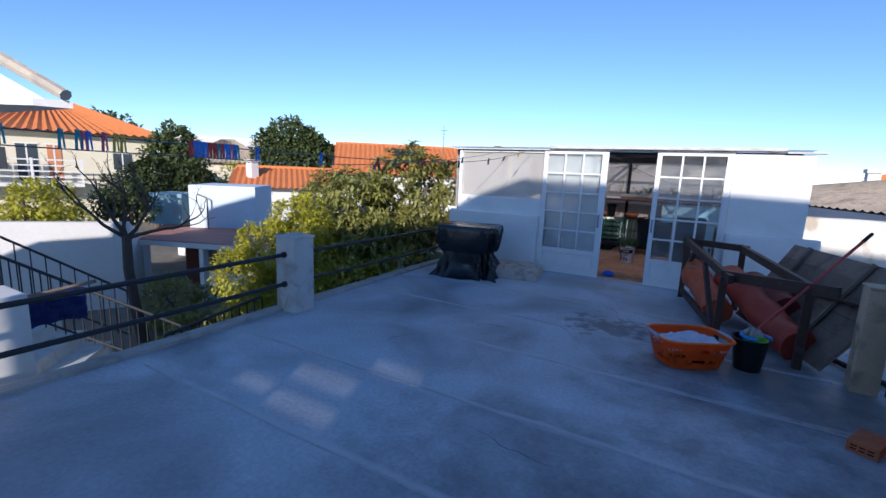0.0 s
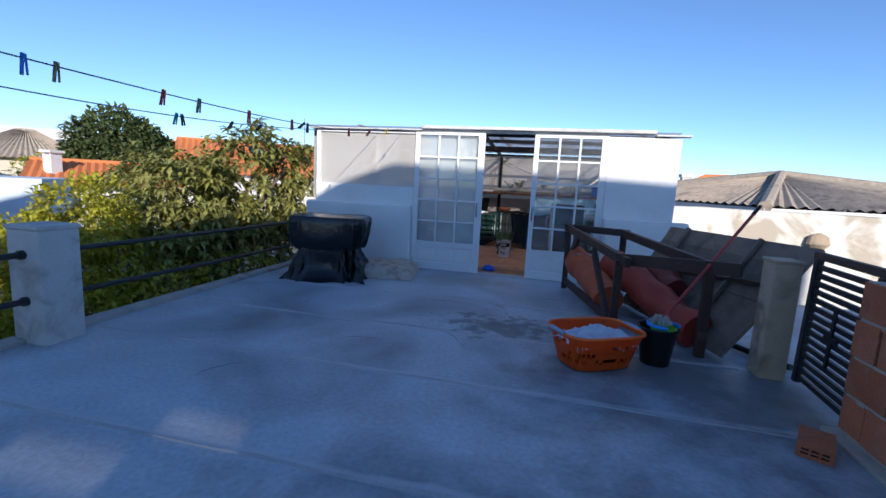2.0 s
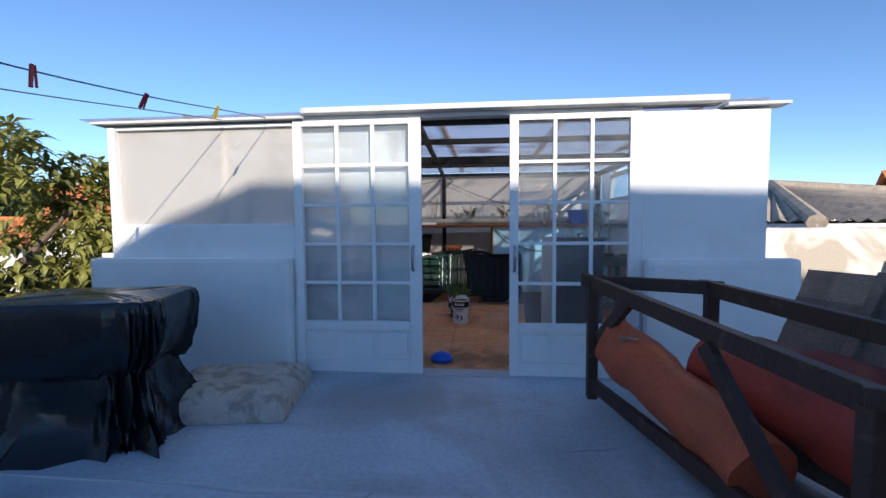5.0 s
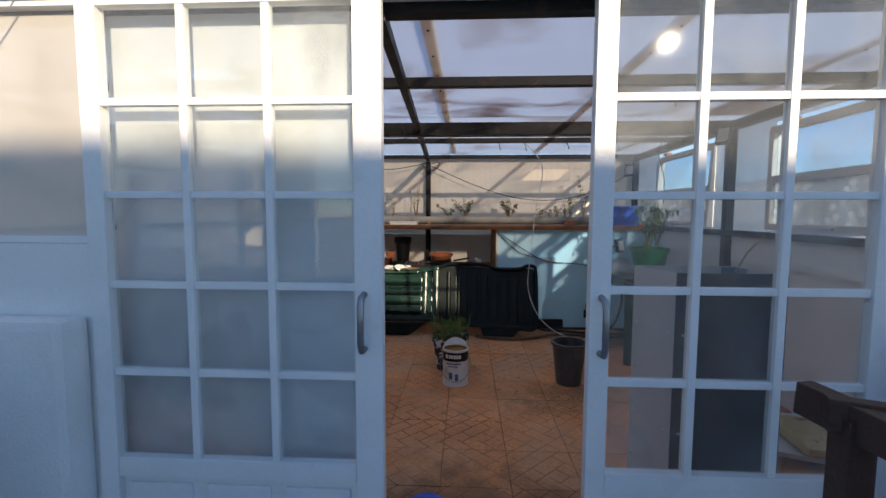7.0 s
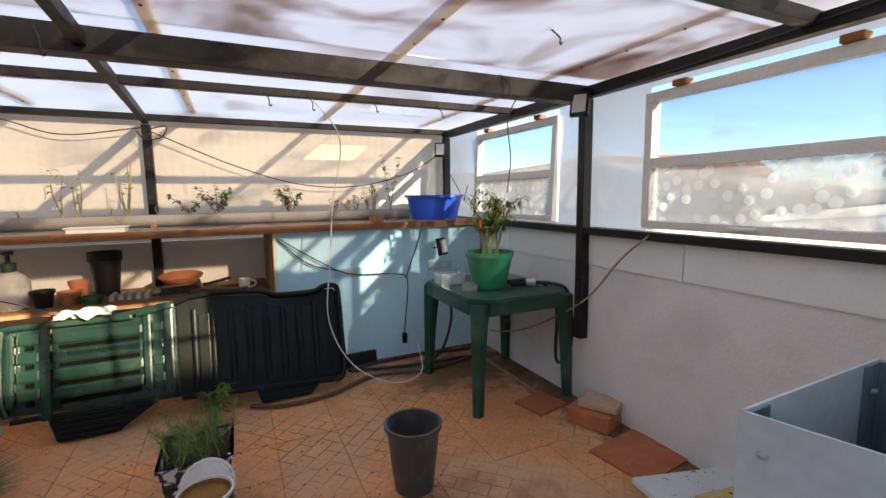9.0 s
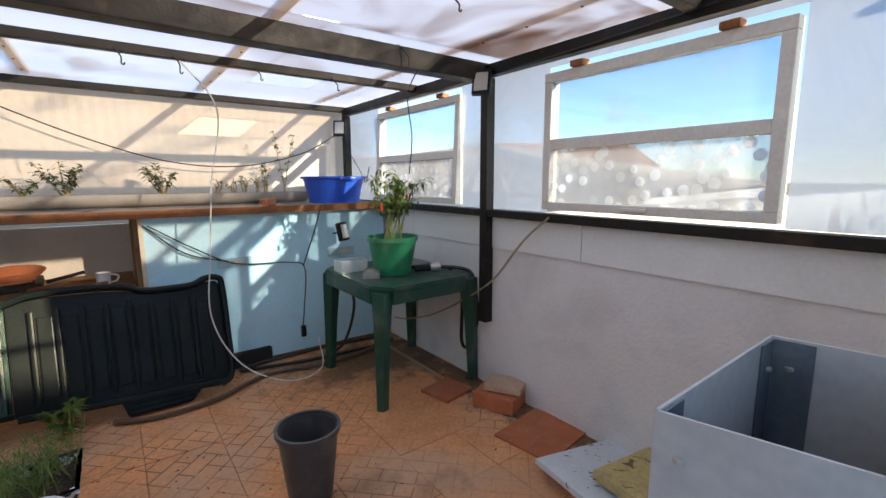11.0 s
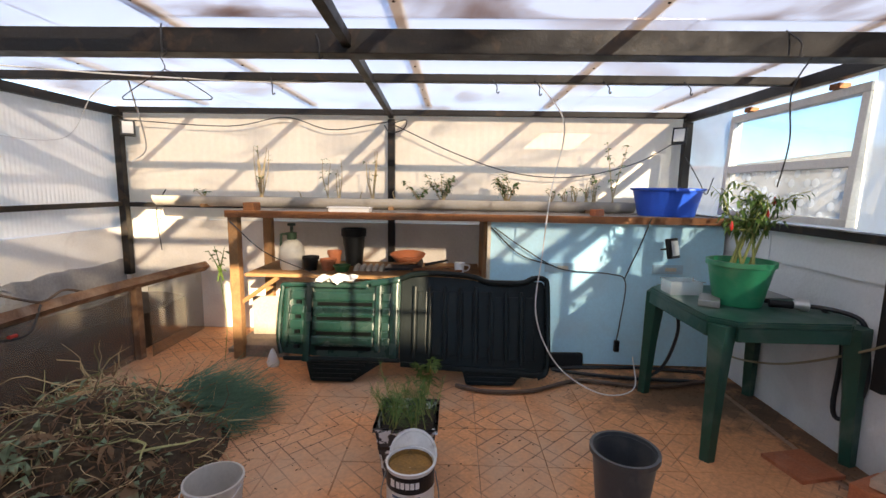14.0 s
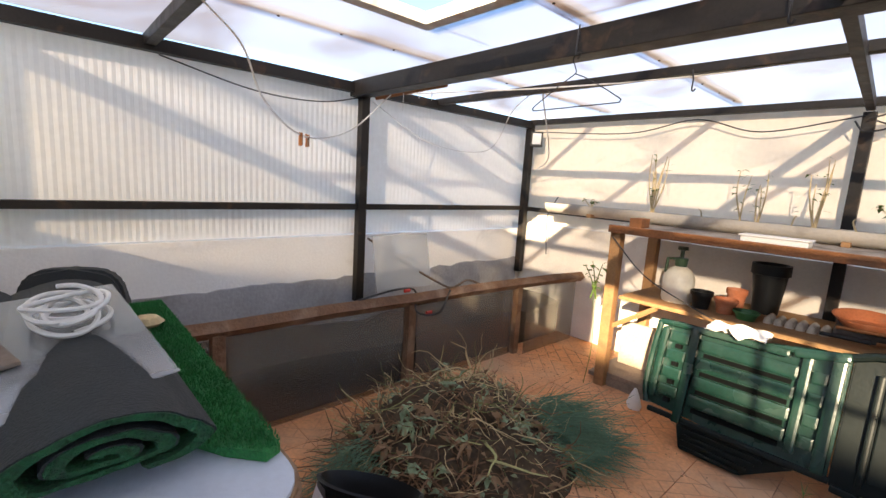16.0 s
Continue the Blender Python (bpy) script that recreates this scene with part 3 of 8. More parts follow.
def window(name, y0, y1, z0, z1, zm, lean, label):
    w = root(name, label, "window", kind="structure", at=(RIGHT, 0, z0))
    w.rotation_euler = (0, radians(lean), 0)
    h, hm = z1 - z0, zm - z0
    for n, row in (("frame_bottom", (-0.03, y0, 0, 0.03, y1, 0.04)), ("frame_top", (-0.03, y0, h - 0.045, 0.03, y1, h)), ("frame_side", (-0.03, y0, 0.041, 0.03, y0 + 0.045, h - 0.046)),
                   ("frame_side", (-0.03, y1 - 0.045, 0.041, 0.03, y1, h - 0.046)), ("crossbar", (-0.026, y0 + 0.046, hm - 0.025, 0.026, y1 - 0.046, hm + 0.025))):
        part(n, boxes(row, bevel=0.004), FRAME, w)
    for n, z_a, z_b, m in (("pane", hm + 0.026, h - 0.046, TINTED), ("patterned_pane", 0.041, hm - 0.026, PATTERN)):
        part(n, boxes((-0.004, y0 + 0.046, z_a, 0.004, y1 - 0.046, z_b)), m, w)
    part("catch", boxes((-0.05, (y0 + y1) / 2 - 0.06, 0.012, -0.032, (y0 + y1) / 2 + 0.06, 0.03), bevel=0.006), FRAME, w)
    for y in (y0 + 0.2, y1 - 0.2):
        part("hinge", boxes((-0.05, y - 0.035, h + 0.001, 0.01, y + 0.035, h + 0.03), bevel=0.006), RUSTY_WOOD, w)
    return w


window("window_1", 7.98, 9.03, 1.155, 1.84, 1.49, 0, "pale aluminium awning window, clear above, patterned glass below")
window("window_2", 9.77, 10.87, 1.15, 1.86, 1.48, 3, "pale aluminium window tilted open, patterned lower pane")
film = root("wall_right_film", "milky plastic sheeting round the windows", "plastic sheet", kind="structure")
for y0, y1, z0, z1 in ((7.44, 7.97, 1.137, 1.95), (7.97, 9.04, 1.88, 1.95), (9.04, 9.76, 1.137, 1.95), (9.76, 10.88, 1.90, 1.95), (10.88, 11.45, 1.137, 1.95)):
    part("sheet", boxes((RIGHT + 0.021, y0, z0, RIGHT + 0.025, y1, z1)), FILM, film)

# front: plastic panel with frame, gutter edge of the roof
structure("window_front_panel", boxes((-3.25, FRONT + 0.05, 1.17, -1.78, FRONT + 0.056, 1.93)), clear_mat("front_panel", (0.88, 0.86, 0.82), clear=0.45, gloss=0.05, rough=0.3, dirt=(0.55, 0.52, 0.48), dirt_amount=0.4, dirt_scale=2, body=0.6), "milky clear plastic panel over the low wall", "plastic sheet")
fr = root("window_front_frame", "white painted frame of the front plastic panel", "window frame", kind="structure")
for row in ((-3.31, FRONT, 1.151, -3.25, FRONT + 0.1, 1.95), (-3.249, FRONT + 0.01, 1.151, -1.781, FRONT + 0.09, 1.175), (-3.249, FRONT + 0.01, 1.925, -1.781, FRONT + 0.09, 1.95), (-2.38, FRONT + 0.06, 1.176, -2.34, FRONT + 0.09, 1.924)):
    part("bar", boxes(row, bevel=0.004), DOOR_PAINT, fr)
edge = root("roof_edge", "weathered grey roof edge strips above the doors", "roof edge", kind="structure")
EDGE = mat("edge_metal", (0.62, 0.61, 0.58), 0.6, var=0.15, scale=5, fine=50, bump=0.15, tint=(0.3, 0.28, 0.25), tint_amount=0.5, stain_scale=4)
part("strip", boxes((-3.4, FRONT - 0.06, 1.965, -1.66, FRONT + 0.1, 1.985), bevel=0.003), EDGE, edge)
part("strip", boxes((-1.66, FRONT - 0.10, 1.99, 1.36, FRONT + 0.1, 2.03), bevel=0.005, m=None), EDGE, edge)
part("strip", boxes((1.37, FRONT - 0.06, 1.965, 1.78, FRONT + 0.1, 1.985), bevel=0.003), EDGE, edge)


# glazed doors
def door(name, x0, x1, label, handle_x, s, e):
    d = root(name, label, "door", kind="structure", at=(x0, FRONT - 0.022, 0.012))
    w, h = x1 - x0, 1.942
    z0, z1 = 0.40, h - 0.04
    part("stile", boxes((0, 0.01, 0, s, 0.055, h), bevel=0.004), DOOR_PAINT, d)
    part("stile", boxes((w - e, 0.01, 0, w, 0.055, h), bevel=0.004), DOOR_PAINT, d)
    part("top_rail", boxes((s + 0.001, 0.012, z1, w - e - 0.001, 0.053, h), bevel=0.004), DOOR_PAINT, d)
    part("bottom_rail", boxes((s + 0.001, 0.012, 0, w - e - 0.001, 0.053, 0.1), (s + 0.001, 0.012, 0.33, w - e - 0.001, 0.053, z0), bevel=0.004), DOOR_PAINT, d)
    iw = w - s - e
    for k in range(3):
        a, b = s + iw * k / 3 + 0.025, s + iw * (k + 1) / 3 - 0.025
        part("panel", boxes((a, 0.022, 0.125, b, 0.045, 0.305), bevel=0.01), DOOR_PAINT, d)
    part("panel_back", boxes((s + 0.001, 0.034, 0.101, w - e - 0.001, 0.044, 0.329)), DOOR_PAINT, d)
    ph = (z1 - z0) / 5
    for k in (1, 2):
        part("glazing_bar", boxes((s + iw * k / 3 - 0.013, 0.016, z0, s + iw * k / 3 + 0.013, 0.05, z1), bevel=0.004), DOOR_PAINT, d)
    for k in range(1, 5):
        for j in range(3):
            part("glazing_bar", boxes((s + iw * j / 3 + 0.014 * (j > 0), 0.018, z0 + ph * k - 0.012, s + iw * (j + 1) / 3 - 0.014 * (j < 2), 0.048, z0 + ph * k + 0.012), bevel=0.004), DOOR_PAINT, d)
    for k in range(5):
        for j in range(3):
            pane = part("pane", boxes((s + iw * j / 3 + 0.010, 0.031, z0 + ph * k + 0.008, s + iw * (j + 1) / 3 - 0.010, 0.034, z0 + ph * (k + 1) - 0.008)), GLASS, d)
    hb = tube([(handle_x, 0.012, 0.80), (handle_x, -0.03, 0.805), (handle_x, -0.045, 0.83), (handle_x, -0.045, 0.95), (handle_x, -0.03, 0.975), (handle_x, 0.012, 0.98)], 0.011, 10)
    part("handle", hb, mat("handle_metal", (0.30, 0.30, 0.31), 0.35, metal=0.9, bump=0.05), d, "grey metal pull handle", smooth=True)
    return d


door("door_1", -1.765, -0.775, "white wooden glazed door with fifteen panes", 0.93, 0.065, 0.092)
door("door_2", -0.113, 0.826, "white wooden glazed door with fifteen panes, slid open", 0.035, 0.064, 0.085)
structure("door_back_sheet", boxes((-1.74, FRONT + 0.085, 0.03, -0.86, FRONT + 0.089, 1.92)), clear_mat("door_film", (0.97, 0.97, 0.97), clear=0.5, body=0.9, gloss=0.06, rough=0.2, dirt=(0.7, 0.7, 0.68), dirt_amount=0.4, dirt_scale=2), "milky plastic film behind the door glass", "plastic sheet")
structure("door_back_board", boxes((-1.22, FRONT + 0.095, 0.3, -0.85, FRONT + 0.11, 1.92), bevel=0.004), DOOR_PAINT, "white board parked behind the glazed door", "board")
structure("door_frame_top", boxes((-1.77, FRONT + 0.005, 1.957, 0.828, FRONT + 0.11, 1.988), bevel=0.003), DOOR_PAINT, "white lintel over the doors", "door frame")
structure("door_sill", boxes((-1.77, FRONT - 0.03, -0.02, 0.828, FRONT + 0.12, 0.012), bevel=0.004), mat("sill", (0.45, 0.46, 0.47), 0.7, bump=0.2), "worn threshold strip under the doors", "threshold")

# ground and far setting
structure("ground", boxes((-400, -400, -2.0, 400, 600, -1.7)), mat("ground", (0.20, 0.18, 0.14), 0.95, var=0.3, scale=0.5, fine=5, bump=0.3), "bare earth and paving of the yards below", "ground")

# ---- greenhouse: bench and what stands on it ----
PLANTER_GREY = mat("gutter_pvc", (0.50, 0.46, 0.40), 0.6, var=0.12, scale=6, fine=60, bump=0.1, tint=(0.25, 0.2, 0.16), tint_amount=0.5, stain_scale=5)
bench = root("potting_bench", "long wooden potting bench with stained orange-brown edge", "bench", at=(-0.3, 11.0, 0))
def at_bench(*rows, bevel=0.004):
    return boxes(*[(a + 0.3, b - 11.0, c, d + 0.3, e - 11.0, f) for a, b, c, d, e, f in rows], bevel=bevel)
part("front_board", at_bench((-2.09, 10.66, 1.085, 1.5, 10.69, 1.135)), RUSTY_WOOD, bench)
part("top", at_bench((-2.09, 10.692, 1.10, 1.5, 11.40, 1.13)), mat("bench_top", (0.30, 0.26, 0.22), 0.85, var=0.35, scale=9, fine=60, bump=0.4, tint=(0.08, 0.06, 0.05), tint_amount=0.8, stain_scale=5), bench, "dirty grey worktop with soil")
part("leg", at_bench((-2.09, 10.70, 0.0, -2.02, 10.77, 1.099)), PINE, bench)
part("leg", at_bench((-2.09, 11.30, 0.0, -2.02, 11.37, 1.099)), PINE, bench)
part("leg", at_bench((-0.21, 10.78, 0.0, -0.17, 11.36, 1.084)), PINE, bench)
part("shelf", at_bench((-2.0, 10.74, 0.635, -0.22, 11.38, 0.66)), PINE, bench)
part("brace", tube([(-2.05 + 0.3, -0.25, 0.42), (-1.75 + 0.3, -0.25, 0.63)], 0.018, 6), PINE, bench)
part("wedge", at_bench((-1.98, 10.72, 1.131, -1.9, 10.84, 1.19)), RUSTY_WOOD, bench)


def leaf_at(verts, faces, base, way, length, width, up=Vector((0, 0, 1)), droop=0.15, fold=0.0):
    """A pointed leaf of four faces."""
    way = Vector(way).normalized()
    side = way.cross(up)
    side = side.normalized() if side.length > 1e-4 else way.orthogonal().normalized()
    nrm = side.cross(way)
    base = Vector(base)
    k = len(verts)
    mid = base + way * length * 0.5 + nrm * length * 0.06
    tip = base + way * length - nrm * length * droop
    verts += [base, mid + side * width / 2 + nrm * fold * width, mid, mid - side * width / 2 + nrm * fold * width, tip]
    faces += [(k, k + 1, k + 2), (k, k + 2, k + 3), (k + 2, k + 1, k + 4), (k + 3, k + 2, k + 4)]


def sprout(name, base, height, stems, leaves, leaf_len, leaf_wid, spread, label, seed, stem_mat=None, leaf_mat=None, low=0.3):
    rnd = random.Random(seed)
    p = root(name, label, "plant", at=base)
    v, f = [], []
    for s in range(stems):
        bm = bmesh.new()
        a = rnd.uniform(0, 6.28)
        top = Vector((math.cos(a) * spread * rnd.uniform(0.3, 1), math.sin(a) * spread * rnd.uniform(0.3, 1), height * rnd.uniform(0.6, 1)))
        pts = curve_points([(rnd.uniform(-0.02, 0.02), rnd.uniform(-0.02, 0.02), 0), top * 0.5 + Vector((rnd.uniform(-0.02, 0.02), rnd.uniform(-0.02, 0.02), 0.02)), top], 4)
        sweep(bm, pts, [0.006 - 0.004 * i / len(pts) for i in range(len(pts))], 5)
        part("stem", bm, stem_mat or DRY_STEM, p)
        for k in range(leaves):
            q = pts[min(len(pts) - 1, int(len(pts) * (low + (1 - low) * rnd.random())))]
            b = rnd.uniform(0, 6.28)
            leaf_at(v, f, q, (math.cos(b), math.sin(b), rnd.uniform(-0.3, 0.6)), leaf_len * rnd.uniform(0.6, 1.2), leaf_wid * rnd.uniform(0.7, 1.2), droop=rnd.uniform(0, 0.4))
    if f:
        ob = soup("foliage", v, f, leaf_mat or PLANT_GREEN)
        ob.parent = p
    return p


# gutter planter with seedlings
planter = root("gutter_planter", "long grey plastic gutter planter filled with soil on the bench", "planter", at=(-0.95, 11.2, 1.131))
half = bmesh.new()
rings = []
for x in (-1.98, 1.98):
    rings.append([half.verts.new((x, 0.085 * math.cos(a), 0.09 + 0.085 * math.sin(a))) for a in [math.pi + math.pi * k / 12 for k in range(13)]] + [half.verts.new((x, 0.075 * math.cos(a), 0.09 + 0.075 * math.sin(a))) for a in [2 * math.pi - math.pi * k / 12 for k in range(13)]])
for k in range(26):
    half.faces.new((rings[0][k], rings[0][(k + 1) % 26], rings[1][(k + 1) % 26], rings[1][k]))
half.faces.new(rings[0][::-1])
half.faces.new(rings[1])
part("trough", half, PLANTER_GREY, planter, smooth=True)
earth = bmesh.new()
for i in range(80):
    box(earth, -1.97 + 0.0493 * i, -0.07, 0.05, -1.97 + 0.0493 * (i + 1), 0.07, 0.078 + 0.014 * noise.noise((i * 0.6, 0, 0)))
part("soil", earth, SOIL, planter)
for x in (-1.55, 0.0, 1.6):
    part("bracket", boxes((x - 0.02, -0.095, 0.0, x + 0.02, 0.095, 0.028), bevel=0.004), PINE, planter)
for i, (x, h, st, lv) in enumerate(((-2.55, 0.06, 3, 4), (-2.05, 0.27, 7, 3), (-1.72, 0.06, 1, 0), (-1.5, 0.23, 2, 7), (-1.38, 0.22, 3, 4), (-1.2, 0.06, 1, 0), (-1.1, 0.25, 5, 3), (-0.92, 0.07, 1, 0), (-0.74, 0.09, 4, 16), (-0.52, 0.13, 8, 22), (0.0, 0.13, 8, 26), (0.36, 0.07, 4, 2), (0.46, 0.08, 4, 2), (0.56, 0.09, 4, 3), (0.64, 0.1, 4, 4), (0.72, 0.14, 4, 9), (0.85, 0.34, 2, 30))):
    sprout("seedling", (x, 11.2 + 0.02 * math.sin(i * 3), 1.131 + 0.07), h * 1.7, st, lv, 0.05 if lv < 12 else 0.055, 0.022, 0.05 + 0.09 * (lv > 10) + 0.03 * (st > 4), "spindly seedling in the gutter planter", 40 + i)

bowl = root("washing_up_bowl", "bright blue plastic bowl with rim handles", "bowl", at=(1.21, 11.0, 1.131))
BLUE = mat("blue_plastic", (0.02, 0.11, 0.62), 0.35, var=0.08, bump=0.03)
part("body", lathe([(0.20, 0.0), (0.245, 0.19), (0.265, 0.195), (0.268, 0.21), (0.255, 0.212), (0.237, 0.2), (0.193, 0.012), (0.001, 0.01)], 40), BLUE, bowl, smooth=True)
for k in range(2):
    part("handle", boxes((-0.07, -0.285, 0.185, 0.07, -0.262, 0.205) if k else (-0.07, 0.262, 0.185, 0.07, 0.285, 0.205), bevel=0.006), BLUE, bowl)

tray = root("white_tray", "white plastic tray lying on the bench edge", "tray", at=(-1.2, 10.78, 1.131))
part("base", boxes((-0.15, -0.06, 0, 0.15, 0.06, 0.03), bevel=0.008), mat("white_plastic", (0.78, 0.77, 0.74), 0.45, var=0.06), tray)
part("rim", boxes((-0.16, -0.07, 0.0305, 0.16, 0.07, 0.038), bevel=0.003), MATS["white_plastic"], tray)
wedge = thing("terracotta_shard", boxes((-0.045, -0.03, 0, 0.045, 0.03, 0.05), bevel=0.012, m=turned(0.62, 10.8, 1.131, 0, 0, 30)), TERRACOTTA, "broken terracotta piece on the bench", "pot shard")

# things on the shelf
spray = root("pressure_sprayer", "white garden pressure sprayer with dark green pump", "sprayer", at=(-1.713, 10.96, 0.661))
part("tank", lathe([(0.085, 0), (0.095, 0.02), (0.095, 0.16), (0.07, 0.21), (0.035, 0.235)], 24), mat("milky_plastic", (0.72, 0.68, 0.58), 0.4, var=0.08), spray, smooth=True)
part("pump", lathe([(0.036, 0.236), (0.04, 0.29), (0.012, 0.295), (0.012, 0.34), (0.032, 0.345), (0.03, 0.365)], 16), mat("pump_green", (0.03, 0.06, 0.035), 0.4), spray, smooth=True)
part("nozzle", tube([(-0.03, 0, 0.28), (-0.085, 0, 0.275), (-0.09, 0, 0.18)], 0.011, 8), MATS["pump_green"], spray)


def flower_pot(x, y, z, r, h, material, label, tilt=0):
    p = root("flower_pot", label, "flower pot", "pots on the shelf", at=(x, y, z))
    p.rotation_euler = (0, radians(tilt), 0)
    part("body", lathe([(r * 0.72, 0), (r * 0.95, h * 0.8), (r * 0.88, h * 0.8), (r * 0.68, 0.01), (0.001, 0.009)], 22), material, p, smooth=True)
    part("rim", lathe([(r * 0.955, h * 0.78), (r * 1.06, h * 0.79), (r * 1.06, h), (r * 0.94, h), (r * 0.93, h * 0.8)], 22, cap=False), material, p, smooth=True)
    return p


flower_pot(-1.553, 10.92, 0.661, 0.062, 0.11, BLACK_PLASTIC, "small black plastic flower pot with orange rim")
flower_pot(-1.418, 10.93, 0.661, 0.062, 0.09, TERRACOTTA, "small terracotta flower pot on the shelf")
flower_pot(-1.398, 11.05, 0.661, 0.055, 0.14, TERRACOTTA, "stacked terracotta flower pots on the shelf")
flower_pot(-1.298, 10.89, 0.661, 0.065, 0.05, mat("green_tray", (0.03, 0.12, 0.04), 0.4), "green plastic plant saucer")
flower_pot(-1.273, 11.2, 0.661, 0.098, 0.31, BLACK_PLASTIC, "tall black plastic plant pot")
dish = root("terracotta_dish", "orange terracotta dish tilted on a heap of tools", "dish", at=(-0.803, 11.08, 0.72))
dish.rotation_euler = (radians(6), 0, 0)
part("bowl", lathe([(0.09, 0), (0.14, 0.05), (0.145, 0.06), (0.132, 0.06), (0.085, 0.012), (0.001, 0.01)], 28), TERRACOTTA, dish, smooth=True)
part("tray_pile", boxes((-0.12, -0.1, -0.059, 0.12, 0.1, -0.002), bevel=0.02), mat("clutter_dark", (0.06, 0.05, 0.045), 0.7, var=0.5, bump=0.6), dish)
egg = root("egg_tray", "pale moulded egg cartons on the shelf", "egg carton", at=(-1.073, 10.98, 0.661))
for i in range(6):
    for j in range(3):
        part("cup", lathe([(0.024, 0), (0.018, 0.03), (0.006, 0.042)], 8, center=(-0.125 + 0.05 * i, -0.05 + 0.05 * j, 0)), mat("pulp", (0.50, 0.42, 0.33), 0.9, var=0.2), egg, smooth=True)
mug = root("white_mug", "dirty white mugs beside the tools on the shelf", "mug", at=(-0.383, 10.9, 0.661))
part("cup", lathe([(0.035, 0), (0.04, 0.085), (0.035, 0.085), (0.03, 0.008), (0.001, 0.006)], 18), MATS["white_plastic"], mug, smooth=True)
part("handle", tube(curve_points([(0.037, 0, 0.07), (0.075, 0, 0.06), (0.07, 0, 0.03), (0.036, 0, 0.018)], 5), 0.006, 6), MATS["white_plastic"], mug)
tools = root("hand_tools", "heap of small rusty hand tools and cloths", "tools", at=(-0.66, 10.86, 0.661))
rnd = random.Random(5)
for i in range(9):
    a = rnd.uniform(-0.6, 0.6)
    x, y = rnd.uniform(-0.25, 0.25), rnd.uniform(-0.06, 0.12)
    part("handle", tube([(x - 0.1 * math.cos(a), y - 0.1 * math.sin(a), 0.01 + 0.01 * i * 0.6), (x + 0.1 * math.cos(a), y + 0.1 * math.sin(a), 0.015 + 0.008 * i)], rnd.uniform(0.006, 0.012), 7), rnd.choice((RUSTY_WOOD, BLACK_PLASTIC, PINE)), tools)
paper = bmesh.new()
g = bmesh.ops.create_grid(paper, x_segments=10, y_segments=8, size=0.5)["verts"]
for v in g:
    v.co = Vector((v.co.x * 0.26, v.co.y * 0.18, 0.03 + 0.035 * noise.noise(v.co * 4) + 0.02 * noise.noise(v.co * 11)))
bmesh.ops.solidify(paper, geom=paper.faces[:], thickness=0.004)
cloth = thing("crumpled_paper", paper, MATS["white_plastic"], "crumpled white paper lying on the green plastic panel", "paper")
cloth.location = (-1.22, 10.44, 0.672)

# blue panel that closes the bench
blue = root("blue_door_panel", "pale blue painted door panel closing the bench front", "panel", at=(0.66, 10.74, 0.0))
BLUE_PAINT = mat("blue_paint", (0.48, 0.80, 0.92), 0.5, var=0.07, scale=4, fine=50, bump=0.08, tint=(0.55, 0.7, 0.74), tint_amount=0.4, stain_scale=2.5)
part("board", boxes((-0.82, -0.012, 0.10, 0.86, 0.012, 1.075), (-0.1, -0.0119, 0.02, 0.86, 0.0119, 0.0999)), BLUE_PAINT, blue)
part("edge_strip", boxes((-0.845, -0.02, 0.10, -0.8205, 0.02, 1.08), bevel=0.003), mat("cream_edge", (0.68, 0.6, 0.46), 0.6, var=0.15), blue)
for x in (-0.42, 0.36):
    part("letter_plate", boxes((x, -0.022, 0.72, x + 0.22, -0.0125, 0.79), bevel=0.004), mat("pale_blue_plate", (0.42, 0.62, 0.70), 0.4, var=0.1), blue)
    part("slot", boxes((x + 0.09, -0.026, 0.742, x + 0.17, -0.0225, 0.768), bevel=0.003), MATS["cream_edge"], blue)
thing("black_tray", boxes((-0.17, -0.03, 0, 0.17, 0.03, 0.11), bevel=0.02, m=turned(0.38, 10.70, 0.0, -14, 0, 4)), BLACK_PLASTIC, "black plastic tray under the blue panel", "tray")

# large green plastic panels leaning on the bench
GREEN_BLACK = mat("green_black_plastic", (0.004, 0.008, 0.008), 0.38, var=0.25, scale=5, fine=60, bump=0.06, spec=0.22, tint=(0.02, 0.024, 0.022), tint_amount=0.25, stain_scale=6)
TEAL = mat("bin_green", (0.008, 0.036, 0.027), 0.26, var=0.2, scale=5, fine=60, bump=0.06, tint=(0.05, 0.08, 0.065), tint_amount=0.4, stain_scale=5)
lid = root("plastic_bin_lid", "dark green moulded plastic container lids leaning against the shelf", "bin lid", at=(-0.70, 10.325, 0.012))
lid.rotation_euler = (radians(-15), 0, 0)


def plate(points, depth=0.03):
    bm = bmesh.new()
    a = [bm.verts.new((x, 0, z)) for x, z in points]
    b = [bm.verts.new((x, depth, z)) for x, z in points]
    bm.faces.new(a[::-1])
    bm.faces.new(b)
    for k in range(len(a)):
        bm.faces.new((a[k], a[(k + 1) % len(a)], b[(k + 1) % len(a)], b[k]))
    bmesh.ops.bevel(bm, geom=[e for e in bm.edges], offset=0.006, segments=2, affect="EDGES")
    return bm


